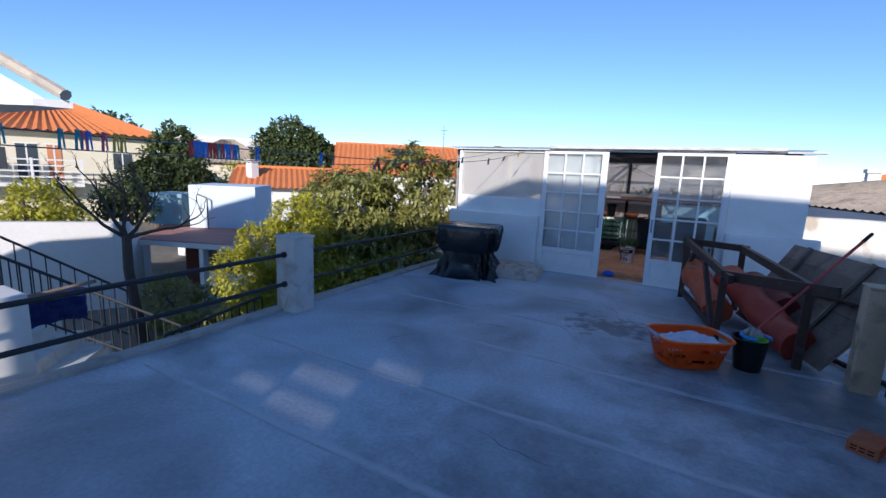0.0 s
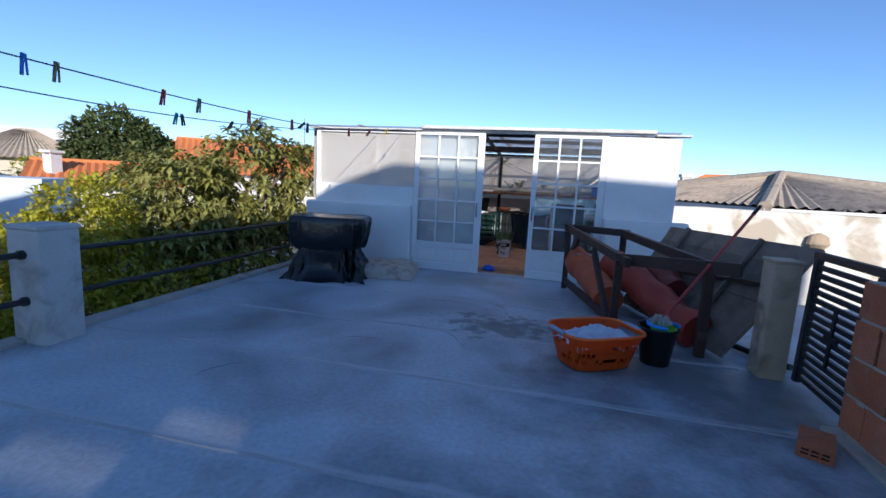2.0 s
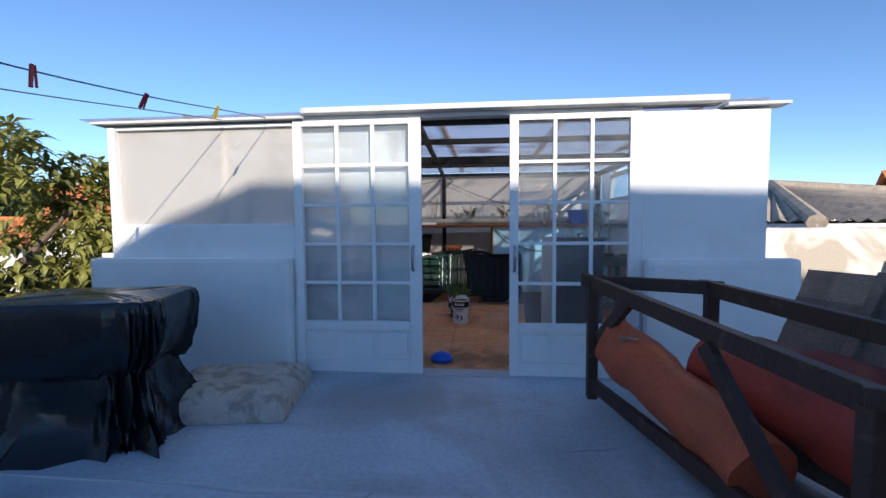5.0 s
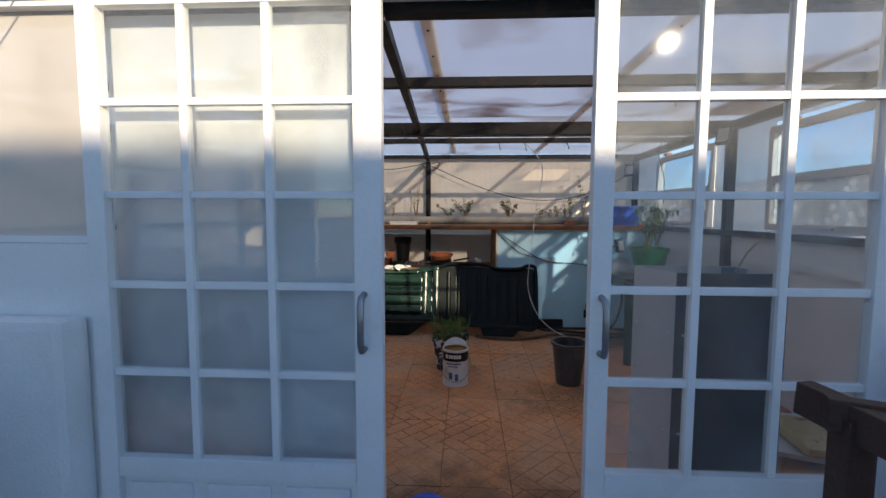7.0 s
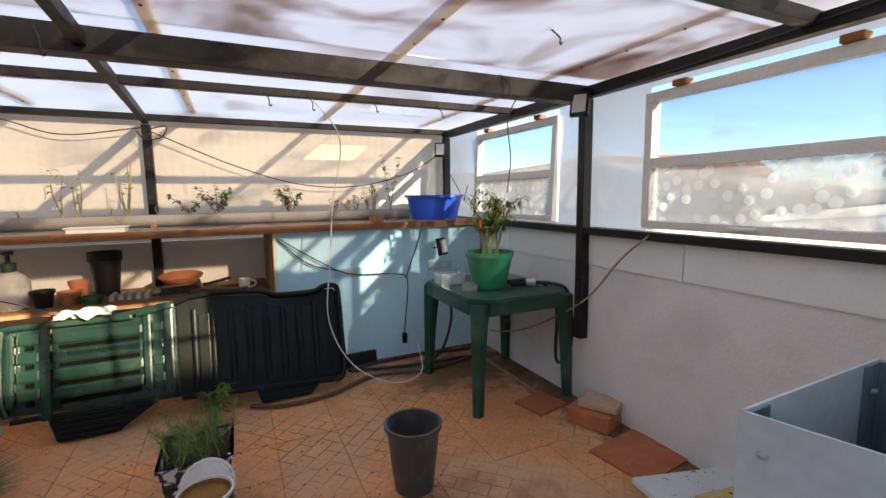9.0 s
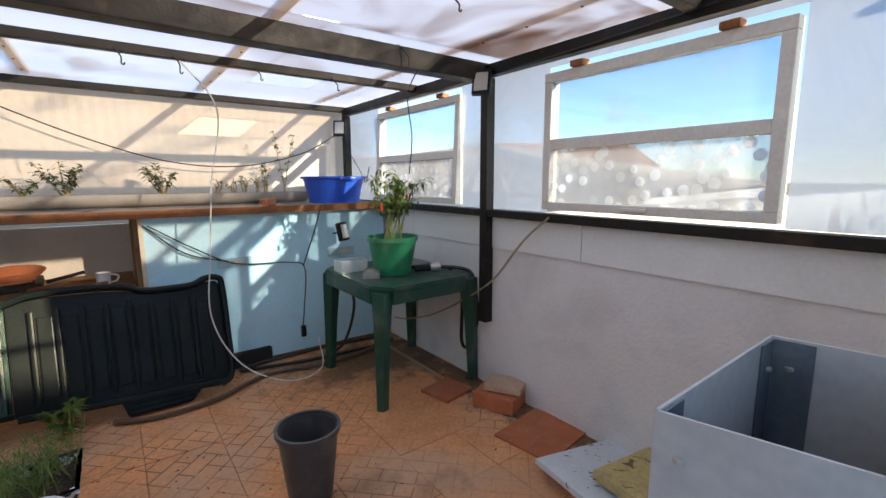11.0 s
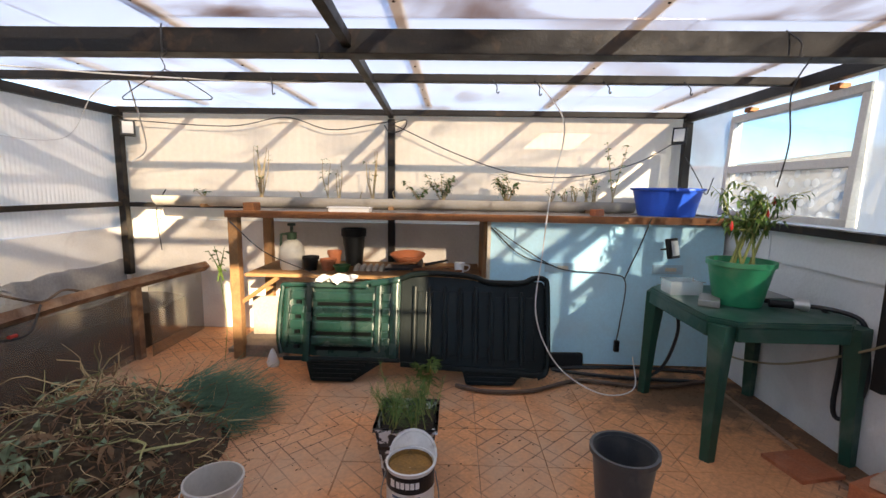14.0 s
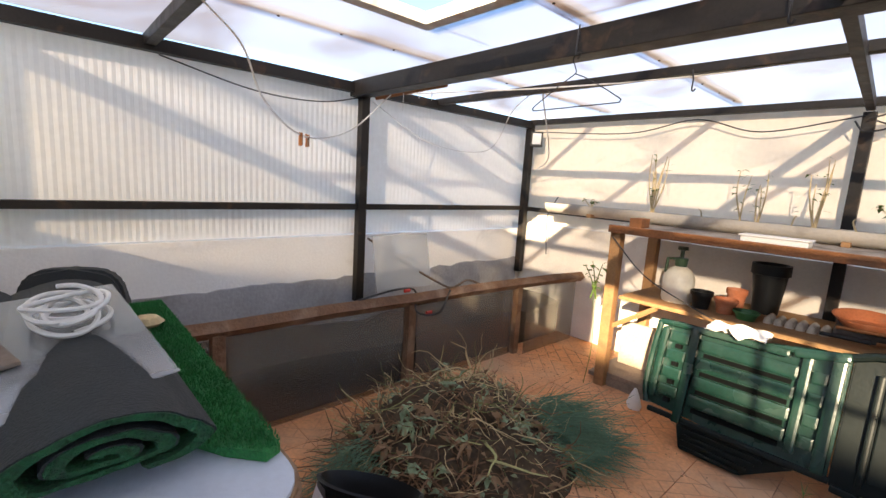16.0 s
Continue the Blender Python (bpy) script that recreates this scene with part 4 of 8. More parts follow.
part("panel", plate([(-0.88, 0.18), (-0.09, 0.13), (-0.09, 0.70), (-0.38, 0.655), (-0.44, 0.64), (-0.86, 0.64), (-0.90, 0.60), (-0.90, 0.23)], 0.03), TEAL, lid, "green slotted half")
part("panel", plate([(-0.085, 0.13), (0.84, 0.05), (0.90, 0.10), (0.905, 0.66), (0.885, 0.70), (0.80, 0.70), (0.74, 0.67), (0.50, 0.67), (0.42, 0.70), (0.30, 0.715), (-0.02, 0.725), (-0.085, 0.705)], 0.03), GREEN_BLACK, lid, "black ribbed half")
# slots are solid strips; the shade of a recess is their near-black colour
SLOT_SHADE = mat("slot_shade", (0.002, 0.003, 0.003), 0.8, var=0.1, bump=0, spec=0.1)
# green half: outer frame, posts, three long slots between rounded bands
for x0, x1, h0, h1 in ((-0.88, -0.845, 0.22, 0.62), (-0.735, -0.69, 0.13, 0.66), (-0.255, -0.215, 0.20, 0.66), (-0.15, -0.10, 0.16, 0.70)):
    part("post", boxes((x0, -0.045, h0, x1, -0.001, h1), bevel=0.012), TEAL, lid)
for k, z in enumerate((0.215, 0.315, 0.415, 0.515)):
    part("band", boxes((-0.685, -0.03, z + 0.022, -0.26, -0.001, z + 0.088), bevel=0.013), TEAL, lid)
    part("slot", boxes((-0.66, -0.016, z - 0.008, -0.28, -0.0015, z + 0.016), bevel=0.003), SLOT_SHADE, lid, "slot with its recess shade put into the colour")
    part("band", boxes((-0.84, -0.028, z + 0.03, -0.74, -0.001, z + 0.095), bevel=0.012), TEAL, lid)
    part("stub", boxes((-0.212, -0.026, z + 0.025, -0.153, -0.001, z + 0.085), bevel=0.010), TEAL, lid)
    part("slot", boxes((-0.80, -0.034, z + 0.002, -0.77, -0.0015, z + 0.026), bevel=0.003), SLOT_SHADE, lid, "slot with its recess shade put into the colour")
part("flange", boxes((-0.70, -0.075, 0.628, -0.30, -0.002, 0.664), bevel=0.012), TEAL, lid)
part("flange", boxes((-0.29, -0.06, 0.655, -0.09, -0.002, 0.69), bevel=0.012, m=turned(-0.19, 0, 0.67, 0, -10, 0) @ turned(0.19, 0, -0.67)), TEAL, lid)
# black half: eight thin upright ribs between a top and a bottom lip
for i in range(8):
    x = 0.0 + 0.104 * i
    part("rib", boxes((x, -0.032, 0.17 - 0.006 * i, x + 0.022, -0.001, 0.655 - 0.03 * (i >= 5)), bevel=0.008), GREEN_BLACK, lid)
    part("web", boxes((x + 0.03, -0.012, 0.20 - 0.006 * i, x + 0.095, -0.001, 0.62 - 0.03 * (i >= 5)), bevel=0.006), GREEN_BLACK, lid)
part("lip", tube(curve_points([(-0.09, -0.035, 0.70), (0.02, -0.04, 0.735), (0.2, -0.04, 0.74), (0.4, -0.04, 0.725), (0.5, -0.04, 0.69), (0.64, -0.04, 0.685), (0.75, -0.04, 0.69), (0.82, -0.04, 0.72), (0.89, -0.035, 0.715), (0.91, -0.03, 0.66), (0.912, -0.025, 0.4), (0.905, -0.02, 0.12), (0.84, -0.02, 0.06)], 5), 0.019, 8), GREEN_BLACK, lid, "dark rounded lip", smooth=True)
part("lip", tube(curve_points([(-0.09, -0.035, 0.70), (-0.3, -0.04, 0.67), (-0.5, -0.03, 0.645), (-0.86, -0.02, 0.645), (-0.905, -0.02, 0.60), (-0.91, -0.02, 0.3), (-0.885, -0.02, 0.18)], 5), 0.017, 8), TEAL, lid, smooth=True)
part("foot_bar", boxes((-0.87, -0.03, 0.135, -0.08, -0.0005, 0.165), bevel=0.01), GREEN_BLACK, lid)
part("foot_bar", boxes((-0.08, -0.03, 0.105, 0.88, -0.0005, 0.14), bevel=0.01, m=turned(0, 0, 0, 0, 3, 0)), GREEN_BLACK, lid)
for x0, x1, slope_ in ((-0.72, -0.20, 0.20), (0.33, 0.80, 0.12)):
    part("foot", plate([(x0, 0.13), (x1, 0.13), (x1 - slope_, 0.0), (x0 + 0.04, 0.0)], 0.05), GREEN_BLACK, lid)
    for k in range(4):
        part("foot_rib", boxes((x0 + 0.05, -0.022, 0.014 + 0.03 * k, x1 - slope_ + 0.028 * k, -0.001, 0.026 + 0.03 * k), bevel=0.004), GREEN_BLACK, lid)

# boards under the bench end
stack = root("plank_stack", "grey and white boards stacked flat under the bench", "planks", at=(-1.95, 10.95, 0))
for i, dx in enumerate((0.0, -0.05, 0.03)):
    part("plank", boxes((-0.16 + dx, -0.2, 0.032 * i, 0.24 + dx, 0.25, 0.032 * i + 0.03), bevel=0.004), GREY_WOOD, stack)
part("sheet", boxes((-0.12, 0.05, 0.097, 0.28, 0.07, 0.42), bevel=0.004), MATS["pulp"], stack)
thing("white_rag", lathe([(0.04, 0), (0.05, 0.03), (0.03, 0.09), (0.012, 0.13), (0.002, 0.14)], 10, center=(-1.74, 10.58, 0), squash=0.6), MATS["white_plastic"], "white rag lying by the green lid", "rag", smooth=True)

# green plastic table
GREEN_TABLE = mat("table_green", (0.008, 0.062, 0.042), 0.4, var=0.12, scale=6, fine=60, bump=0.06, tint=(0.2, 0.22, 0.18), tint_amount=0.35, stain_scale=5)
table = root("garden_table", "dark green plastic garden table with dusty top", "table", at=(1.19, 9.95, 0))
top = bmesh.new()
c = 0.10
ring = [(-0.38, -0.42 + c), (-0.38 + c, -0.42), (0.34 - c, -0.42), (0.34, -0.42 + c), (0.34, 0.42 - c), (0.34 - c, 0.42), (-0.38 + c, 0.42), (-0.38, 0.42 - c)]
lo, hi = [top.verts.new((x, y, 0.69)) for x, y in ring], [top.verts.new((x, y, 0.72)) for x, y in ring]
top.faces.new(lo[::-1])
top.faces.new(hi)
for k in range(8):
    top.faces.new((lo[k], lo[(k + 1) % 8], hi[(k + 1) % 8], hi[k]))
bmesh.ops.bevel(top, geom=top.edges[:], offset=0.008, segments=2, affect="EDGES")
part("tabletop", top, GREEN_TABLE, table)
for row in ((-0.28, -0.415, 0.62, 0.24, -0.395, 0.689), (-0.28, 0.395, 0.62, 0.24, 0.415, 0.689), (-0.375, -0.32, 0.62, -0.355, 0.32, 0.689), (0.315, -0.32, 0.62, 0.335, 0.32, 0.689)):
    part("apron", boxes(row, bevel=0.005), GREEN_TABLE, table)
for sx, sy in ((-1, -1), (1, -1), (1, 1), (-1, 1)):
    leg = bmesh.new()
    rings = []
    for z, s, o in ((0.0, 0.036, 0.0), (0.35, 0.045, 0.01), (0.6, 0.058, 0.02), (0.69, 0.07, 0.03)):
        cx, cy = (-0.345 if sx < 0 else 0.335) - sx * o, sy * 0.375 - sy * o
        prof = [(sx * s, -sy * s), (sx * s, sy * s), (-sx * s, sy * s), (-sx * s * 0.5, sy * s * 0.6), (sx * s * 0.5, sy * s * 0.6), (sx * s * 0.6, -sy * s * 0.5)]
        prof = [(s * math.cos(a), s * math.sin(a)) for a in [math.pi * 2 * k / 10 for k in range(10)]]
        rings.append([leg.verts.new((cx + px * (1 if k % 2 else 0.8), cy + py * (1 if k % 2 else 0.8), z)) for k, (px, py) in enumerate(prof)])
    for a, b in zip(rings, rings[1:]):
        for k in range(10):
            leg.faces.new((a[k], a[(k + 1) % 10], b[(k + 1) % 10], b[k]))
    leg.faces.new(rings[0][::-1])
    leg.faces.new(rings[-1])
    part("leg", leg, GREEN_TABLE, table)

pot = root("plant_pot", "bright green plastic plant pot on the table", "plant pot", at=(1.12, 9.9, 0.721))
POT_GREEN = mat("pot_green", (0.015, 0.24, 0.11), 0.4, var=0.1, bump=0.04, tint=(0.2, 0.3, 0.18), tint_amount=0.3, stain_scale=9)
part("body", lathe([(0.115, 0), (0.155, 0.215), (0.147, 0.215), (0.108, 0.012), (0.001, 0.01)], 32), POT_GREEN, pot, smooth=True)
part("rim", lathe([(0.156, 0.21), (0.165, 0.212), (0.165, 0.238), (0.15, 0.238), (0.149, 0.213)], 32, cap=False), POT_GREEN, pot, smooth=True)
part("soil", lathe([(0.1, 0.10), (0.145, 0.195), (0.10, 0.205), (0.001, 0.21)], 24), SOIL, pot)
pepper = root("pepper_plant", "leggy green pepper plant with thin yellowish stems", "plant", at=(1.12, 9.9, 0.92))
rnd = random.Random(11)
stems, lv, lf = bmesh.new(), [], []
for i in range(7):
    a = rnd.uniform(0, 6.28)
    r0 = rnd.uniform(0.01, 0.06)
    b = Vector((r0 * math.cos(a), r0 * math.sin(a), 0))
    tip = b + Vector((rnd.uniform(-0.12, 0.12), rnd.uniform(-0.12, 0.12), rnd.uniform(0.3, 0.5)))
    pts = curve_points([b, b.lerp(tip, 0.5) + Vector((0, 0, 0.03)), tip], 6)
    sweep(stems, pts, [0.008 - 0.005 * k / len(pts) for k in range(len(pts))], 6)
    for k in range(7):
        q = pts[rnd.randint(5, len(pts) - 1)]
        d = Vector((rnd.uniform(-1, 1), rnd.uniform(-1, 1), rnd.uniform(0.1, 0.9))).normalized()
        e = q + d * rnd.uniform(0.06, 0.15)
        sweep(stems, [q, q.lerp(e, 0.5) + Vector((0, 0, 0.01)), e], [0.003, 0.0025, 0.0015], 5)
        for w in range(9):
            u = rnd.random()
            h = Vector((rnd.uniform(-1, 1), rnd.uniform(-1, 1), rnd.uniform(-0.9, 0.3)))
            leaf_at(lv, lf, q.lerp(e, u), h, rnd.uniform(0.04, 0.085), rnd.uniform(0.012, 0.022), droop=0.3)
part("stem", stems, mat("green_stem", (0.32, 0.33, 0.10), 0.6, var=0.3), pepper)
soup("foliage", lv, lf, PLANT_GREEN).parent = pepper
for x, y, z in ((0.12, -0.03, 0.33), (0.14, 0.04, 0.26), (-0.1, -0.05, 0.2)):
    part("pepper", lathe([(0.002, 0), (0.008, 0.012), (0.009, 0.03), (0.003, 0.05)], 8, center=(x, y, z)), mat("red_pepper", (0.5, 0.03, 0.02), 0.35), pepper, smooth=True)

box_clear = root("food_box", "clear plastic food box on the green table", "plastic box", at=(0.93, 10.12, 0.721))
CLEAR = clear_mat("clear_plastic", (0.93, 0.95, 0.95), clear=0.65, gloss=0.1, rough=0.1)
part("tub", boxes((-0.09, -0.06, 0, 0.09, 0.06, 0.003), (-0.092, -0.062, 0.0031, 0.092, -0.059, 0.075), (-0.092, 0.059, 0.0031, 0.092, 0.062, 0.075), (-0.092, -0.0589, 0.0031, -0.089, 0.0589, 0.075), (0.089, -0.0589, 0.0031, 0.092, 0.0589, 0.075)), CLEAR, box_clear)
part("rim", boxes((-0.1, -0.07, 0.0751, 0.1, -0.058, 0.08), (-0.1, 0.058, 0.0751, 0.1, 0.07, 0.08)), CLEAR, box_clear)
thing("metal_tray", boxes((-0.05, -0.1, 0, 0.05, 0.1, 0.035), bevel=0.006, m=turned(0.96, 9.88, 0.721, 0, 0, -30)), mat("dull_metal", (0.28, 0.28, 0.27), 0.45, metal=0.6, var=0.15), "small dull metal tray on the table", "tray")
torch = root("hand_torch", "black torch with pale head on the table", "torch", at=(1.33, 9.78, 0.721))
part("body", tube([(-0.1, 0.03, 0.025), (0.0, 0.0, 0.025)], 0.02, 12), BLACK_PLASTIC, torch, smooth=True)
part("head", tube([(0.001, 0.0, 0.03), (0.03, -0.01, 0.03), (0.06, -0.02, 0.03)], [0.022, 0.03, 0.034], 14), mat("pale_metal", (0.55, 0.54, 0.5), 0.35, metal=0.7), torch, smooth=True)
thing("glass_strip", boxes((1.25, 10.0, 0.721, 1.5, 10.22, 0.729), bevel=0.002), MATS["dull_metal"], "grey glass strip lying on the table", "glass sheet")

# floor things
bucket = root("black_bucket", "dark grey plastic flower bucket on the tiles", "bucket", at=(0.26, 9.14, 0))
BUCKET = mat("bucket_plastic", (0.055, 0.057, 0.06), 0.4, var=0.12, bump=0.05, tint=(0.2, 0.18, 0.15), tint_amount=0.3, stain_scale=8)
part("body", lathe([(0.095, 0), (0.13, 0.315), (0.124, 0.315), (0.09, 0.012), (0.001, 0.01)], 36), BUCKET, bucket, smooth=True)
bucket.scale = (0.94, 0.94, 0.95)
part("rim", lathe([(0.131, 0.305), (0.141, 0.31), (0.141, 0.33), (0.128, 0.33), (0.126, 0.31)], 36, cap=False), BUCKET, bucket, smooth=True)

can = root("paint_can", "open white paint can with rusty inside and black printed band", "paint can", at=(-0.58, 9.085, 0))
part("body", lathe([(0.093, 0), (0.096, 0.008), (0.093, 0.014), (0.093, 0.262), (0.097, 0.27), (0.09, 0.272), (0.087, 0.262), (0.0865, 0.2), (0.001, 0.195)], 36), mat("can_white", (0.72, 0.70, 0.66), 0.35, var=0.08, tint=(0.3, 0.22, 0.15), tint_amount=0.4, stain_scale=14, cut=(0.58, 0.7)), can, smooth=True)
part("lining", lathe([(0.0858, 0.264), (0.0845, 0.245), (0.001, 0.242)], 30, cap=False), mat("rust", (0.26, 0.13, 0.03), 0.8, var=0.4, scale=30, fine=90, bump=0.3), can, "rusty brown lining", smooth=True)
label_bm = bmesh.new()
n = 20
for z0, z1, a0, a1 in ((0.19, 0.255, 3.2, 6.2),):
    for k in range(n):
        a, b = a0 + (a1 - a0) * k / n, a0 + (a1 - a0) * (k + 1) / n
        label_bm.faces.new([label_bm.verts.new((0.0937 * math.cos(q), 0.0937 * math.sin(q), z)) for q, z in ((a, z0), (b, z0), (b, z1), (a, z1))])
part("print_band", label_bm, BLACK_PLASTIC, can, "black printed band")
bars = bmesh.new()
for a0, a1, z0, z1 in ((3.9, 4.12, 0.21, 0.24), (4.2, 4.36, 0.212, 0.238), (4.4, 4.56, 0.212, 0.238), (4.6, 4.76, 0.212, 0.238), (4.8, 4.96, 0.212, 0.238), (5.0, 5.16, 0.212, 0.238)):
    for k in range(3):
        a, b = a0 + (a1 - a0) * k / 3, a0 + (a1 - a0) * (k + 1) / 3
        bars.faces.new([bars.verts.new((0.0944 * math.cos(q), 0.0944 * math.sin(q), z)) for q, z in ((a, z0), (b, z0), (b, z1), (a, z1))])
part("print_mark", bars, MATS["white_plastic"], can, "white blocks on the band")
for a0, a1, z0, z1 in ((4.0, 5.2, 0.168, 0.178), (4.1, 4.9, 0.15, 0.157), (4.2, 4.5, 0.06, 0.11), (4.7, 4.95, 0.05, 0.10)):
    bars = bmesh.new()
    for k in range(8):
        a, b = a0 + (a1 - a0) * k / 8, a0 + (a1 - a0) * (k + 1) / 8
        bars.faces.new([bars.verts.new((0.0942 * math.cos(q), 0.0942 * math.sin(q), z)) for q, z in ((a, z0), (b, z0), (b, z1), (a, z1))])
    part("print_line", bars, mat("print_blue", (0.08, 0.12, 0.22), 0.5), can, "dark printed line")
part("bail", tube(curve_points([(-0.096, 0, 0.23), (-0.11, -0.03, 0.12), (-0.03, -0.105, 0.05), (0.05, -0.1, 0.06), (0.11, -0.03, 0.12), (0.096, 0, 0.23)], 6), 0.0025, 5), MATS["dull_metal"], can)
lid2 = thing("can_lid", lathe([(0.10, 0), (0.102, 0.006), (0.092, 0.008), (0.09, 0.004), (0.001, 0.005)], 32), MATS["can_white"], "white paint can lid leaning on the planter", "lid", smooth=True)
lid2.location, lid2.rotation_euler = (-0.583, 9.235, 0.20), (radians(62), 0, 0)

pail = root("planter_box", "square plastic planter spattered with white paint, ferny seedlings", "planter", at=(-0.628, 9.46, 0))
pail.scale = (0.9, 0.84, 0.76)
shell = bmesh.new()
rings = [[shell.verts.new((sx * w, sy * d, z)) for sx, sy in ((-1, -1), (1, -1), (1, 1), (-1, 1))] for w, d, z in ((0.115, 0.13, 0), (0.15, 0.17, 0.32), (0.16, 0.18, 0.325), (0.16, 0.18, 0.345), (0.145, 0.165, 0.345), (0.14, 0.16, 0.28))]
for a, b in zip(rings, rings[1:]):
    for k in range(4):
        shell.faces.new((a[k], a[(k + 1) % 4], b[(k + 1) % 4], b[k]))
shell.faces.new(rings[0][::-1])
bmesh.ops.bevel(shell, geom=[e for e in shell.edges if abs((e.verts[0].co - e.verts[1].co).z) > 0.02], offset=0.015, segments=3, affect="EDGES")
part("box", shell, mat("spattered", (0.045, 0.045, 0.05), 0.5, var=0.2, tint=(0.72, 0.72, 0.72), tint_amount=1.0, stain_scale=22, cut=(0.5, 0.54)), pail)
part("soil", boxes((-0.138, -0.158, 0.2, 0.138, 0.158, 0.29), bevel=0.01), SOIL, pail)
fern = root("fennel_seedlings", "feathery bright green fennel seedlings in the planter", "plant", at=(-0.628, 9.46, 0.215))
rnd = random.Random(21)
st, lv, lf = bmesh.new(), [], []
for i in range(46):
    b = Vector((rnd.uniform(-0.12, 0.12), rnd.uniform(-0.14, 0.14), 0))
    tip = b + Vector((rnd.uniform(-0.09, 0.09), rnd.uniform(-0.09, 0.09), rnd.uniform(0.08, 0.22)))
    sweep(st, [b, b.lerp(tip, 0.5), tip], [0.0022, 0.002, 0.001], 4)
    for k in range(34):
        q = b.lerp(tip, rnd.uniform(0.3, 1))
        leaf_at(lv, lf, q, (rnd.uniform(-1, 1), rnd.uniform(-1, 1), rnd.uniform(-0.1, 1)), rnd.uniform(0.025, 0.06), 0.0028)
tagged(part("stem", st, MATS["green_stem"], fern), kind="stuff")
soup("foliage", lv, lf, mat("fern_green", (0.10, 0.20, 0.045), 0.6, var=0.4, scale=30, bump=0, see=0.3)).parent = fern
sprout("weed_plant", (-0.58, 10.2, 0.0), 0.24, 5, 26, 0.07, 0.02, 0.13, "young leafy green plant standing before the black lid", 77, MATS["green_stem"], PLANT_GREEN)

tub = root("plastic_tub", "cloudy white plastic tub with faint red writing", "tub", at=(-1.333, 9.04, 0))
part("body", lathe([(0.085, 0), (0.105, 0.185), (0.11, 0.19), (0.11, 0.2), (0.102, 0.2), (0.1, 0.185), (0.08, 0.006), (0.001, 0.005)], 32), mat("cloudy_plastic", (0.66, 0.63, 0.58), 0.4, var=0.1, see=0.35), tub, smooth=True)
part("bail", tube(curve_points([(-0.108, 0, 0.18), (-0.09, -0.08, 0.16), (0, -0.118, 0.15), (0.09, -0.08, 0.16), (0.108, 0, 0.18)], 5), 0.003, 5), MATS["white_plastic"], tub)
part("writing", boxes((-0.04, -0.0965, 0.10, -0.03, -0.094, 0.13), (-0.02, -0.0975, 0.10, 0.01, -0.095, 0.106), (0.02, -0.0965, 0.10, 0.03, -0.094, 0.13)), mat("red_ink", (0.4, 0.08, 0.06), 0.6), tub, "faint red marks")

bag = root("compost_bag", "open white plastic sack with black inside", "sack", at=(-1.68, 8.50, 0.03))
bb = bmesh.new()
rings = []
for z, w, d in ((0.0, 0.17, 0.11), (0.16, 0.18, 0.12), (0.34, 0.17, 0.11), (0.46, 0.165, 0.10)):
    rings.append([bb.verts.new((w * math.copysign(abs(math.cos(a)) ** 0.6, math.cos(a)) * (1 + 0.12 * noise.noise((a, z * 9, 0))), d * math.copysign(abs(math.sin(a)) ** 0.6, math.sin(a)) * (1 + 0.15 * noise.noise((a, z * 7, 4))), z + 0.05 * noise.noise((a * 1.3, 2, z)) * (z > 0.2))) for a in [2 * math.pi * k / 36 for k in range(36)]])
for a, b in zip(rings, rings[1:]):
    for k in range(36):
        bb.faces.new((a[k], a[(k + 1) % 36], b[(k + 1) % 36], b[k]))
bb.faces.new(rings[0][::-1])
part("outside", bb, mat("sack_white", (0.74, 0.75, 0.78), 0.4, var=0.06, bump=0.1), bag, smooth=True)
inn = lathe([(0.155, 0.455), (0.178, 0.485), (0.165, 0.492), (0.145, 0.45), (0.1, 0.25), (0.001, 0.2)], 30, squash=0.5, cap=False)
bag.scale = (1.0, 0.95, 0.75)
part("lining", inn, BLACK_PLASTIC, bag, "crumpled black lining", smooth=True)
part("print", boxes((-0.02, -0.122, 0.37, 0.01, -0.118, 0.40), (0.03, -0.122, 0.37, 0.06, -0.118, 0.40), (-0.06, -0.122, 0.335, 0.08, -0.118, 0.345), (-0.06, -0.122, 0.31, 0.06, -0.118, 0.317), (-0.06, -0.122, 0.285, 0.07, -0.118, 0.291)), BLACK_PLASTIC, bag, "black printed marks")
bag.rotation_euler = (radians(-14), radians(4), radians(40))

# ---- greenhouse: planting bed, heap, tables, cables ----
bed = root("raised_bed", "planting bed walled with dirty plastic sheets under a worn wooden rail", "raised bed", at=(-2.75, 9.9, 0))
OLD_RAIL = mat("old_rail", (0.17, 0.085, 0.045), 0.8, var=0.35, scale=12, fine=80, bump=0.5, tint=(0.35, 0.24, 0.16), tint_amount=0.6, stain_scale=7)
rail_pts = [(-0.12, -2.2), (-0.10, -1.45), (-0.06, -0.3), (-0.02, 0.76), (0.08, 1.50)]
for (xa, ya), (xb, yb) in zip(rail_pts, rail_pts[1:]):
    q = bmesh.new()
    sweep(q, [(xa, ya, 0.585), ((xa + xb) / 2, (ya + yb) / 2, 0.592), (xb, yb, 0.587)], 0.043, 4)
    part("rail", q, OLD_RAIL, bed)
for x, y in ((-0.11, -1.45), (-0.08, -0.3), (-0.04, 0.76)):
    part("post", boxes((x - 0.03, y - 0.03, 0, x + 0.03, y + 0.03, 0.56), bevel=0.005), OLD_RAIL, bed)
BED_SHEET = clear_mat("bed_sheet", (0.80, 0.80, 0.78), clear=0.9, gloss=0.1, rough=0.08, dirt=(0.45, 0.42, 0.38), dirt_amount=0.22, dirt_scale=5)
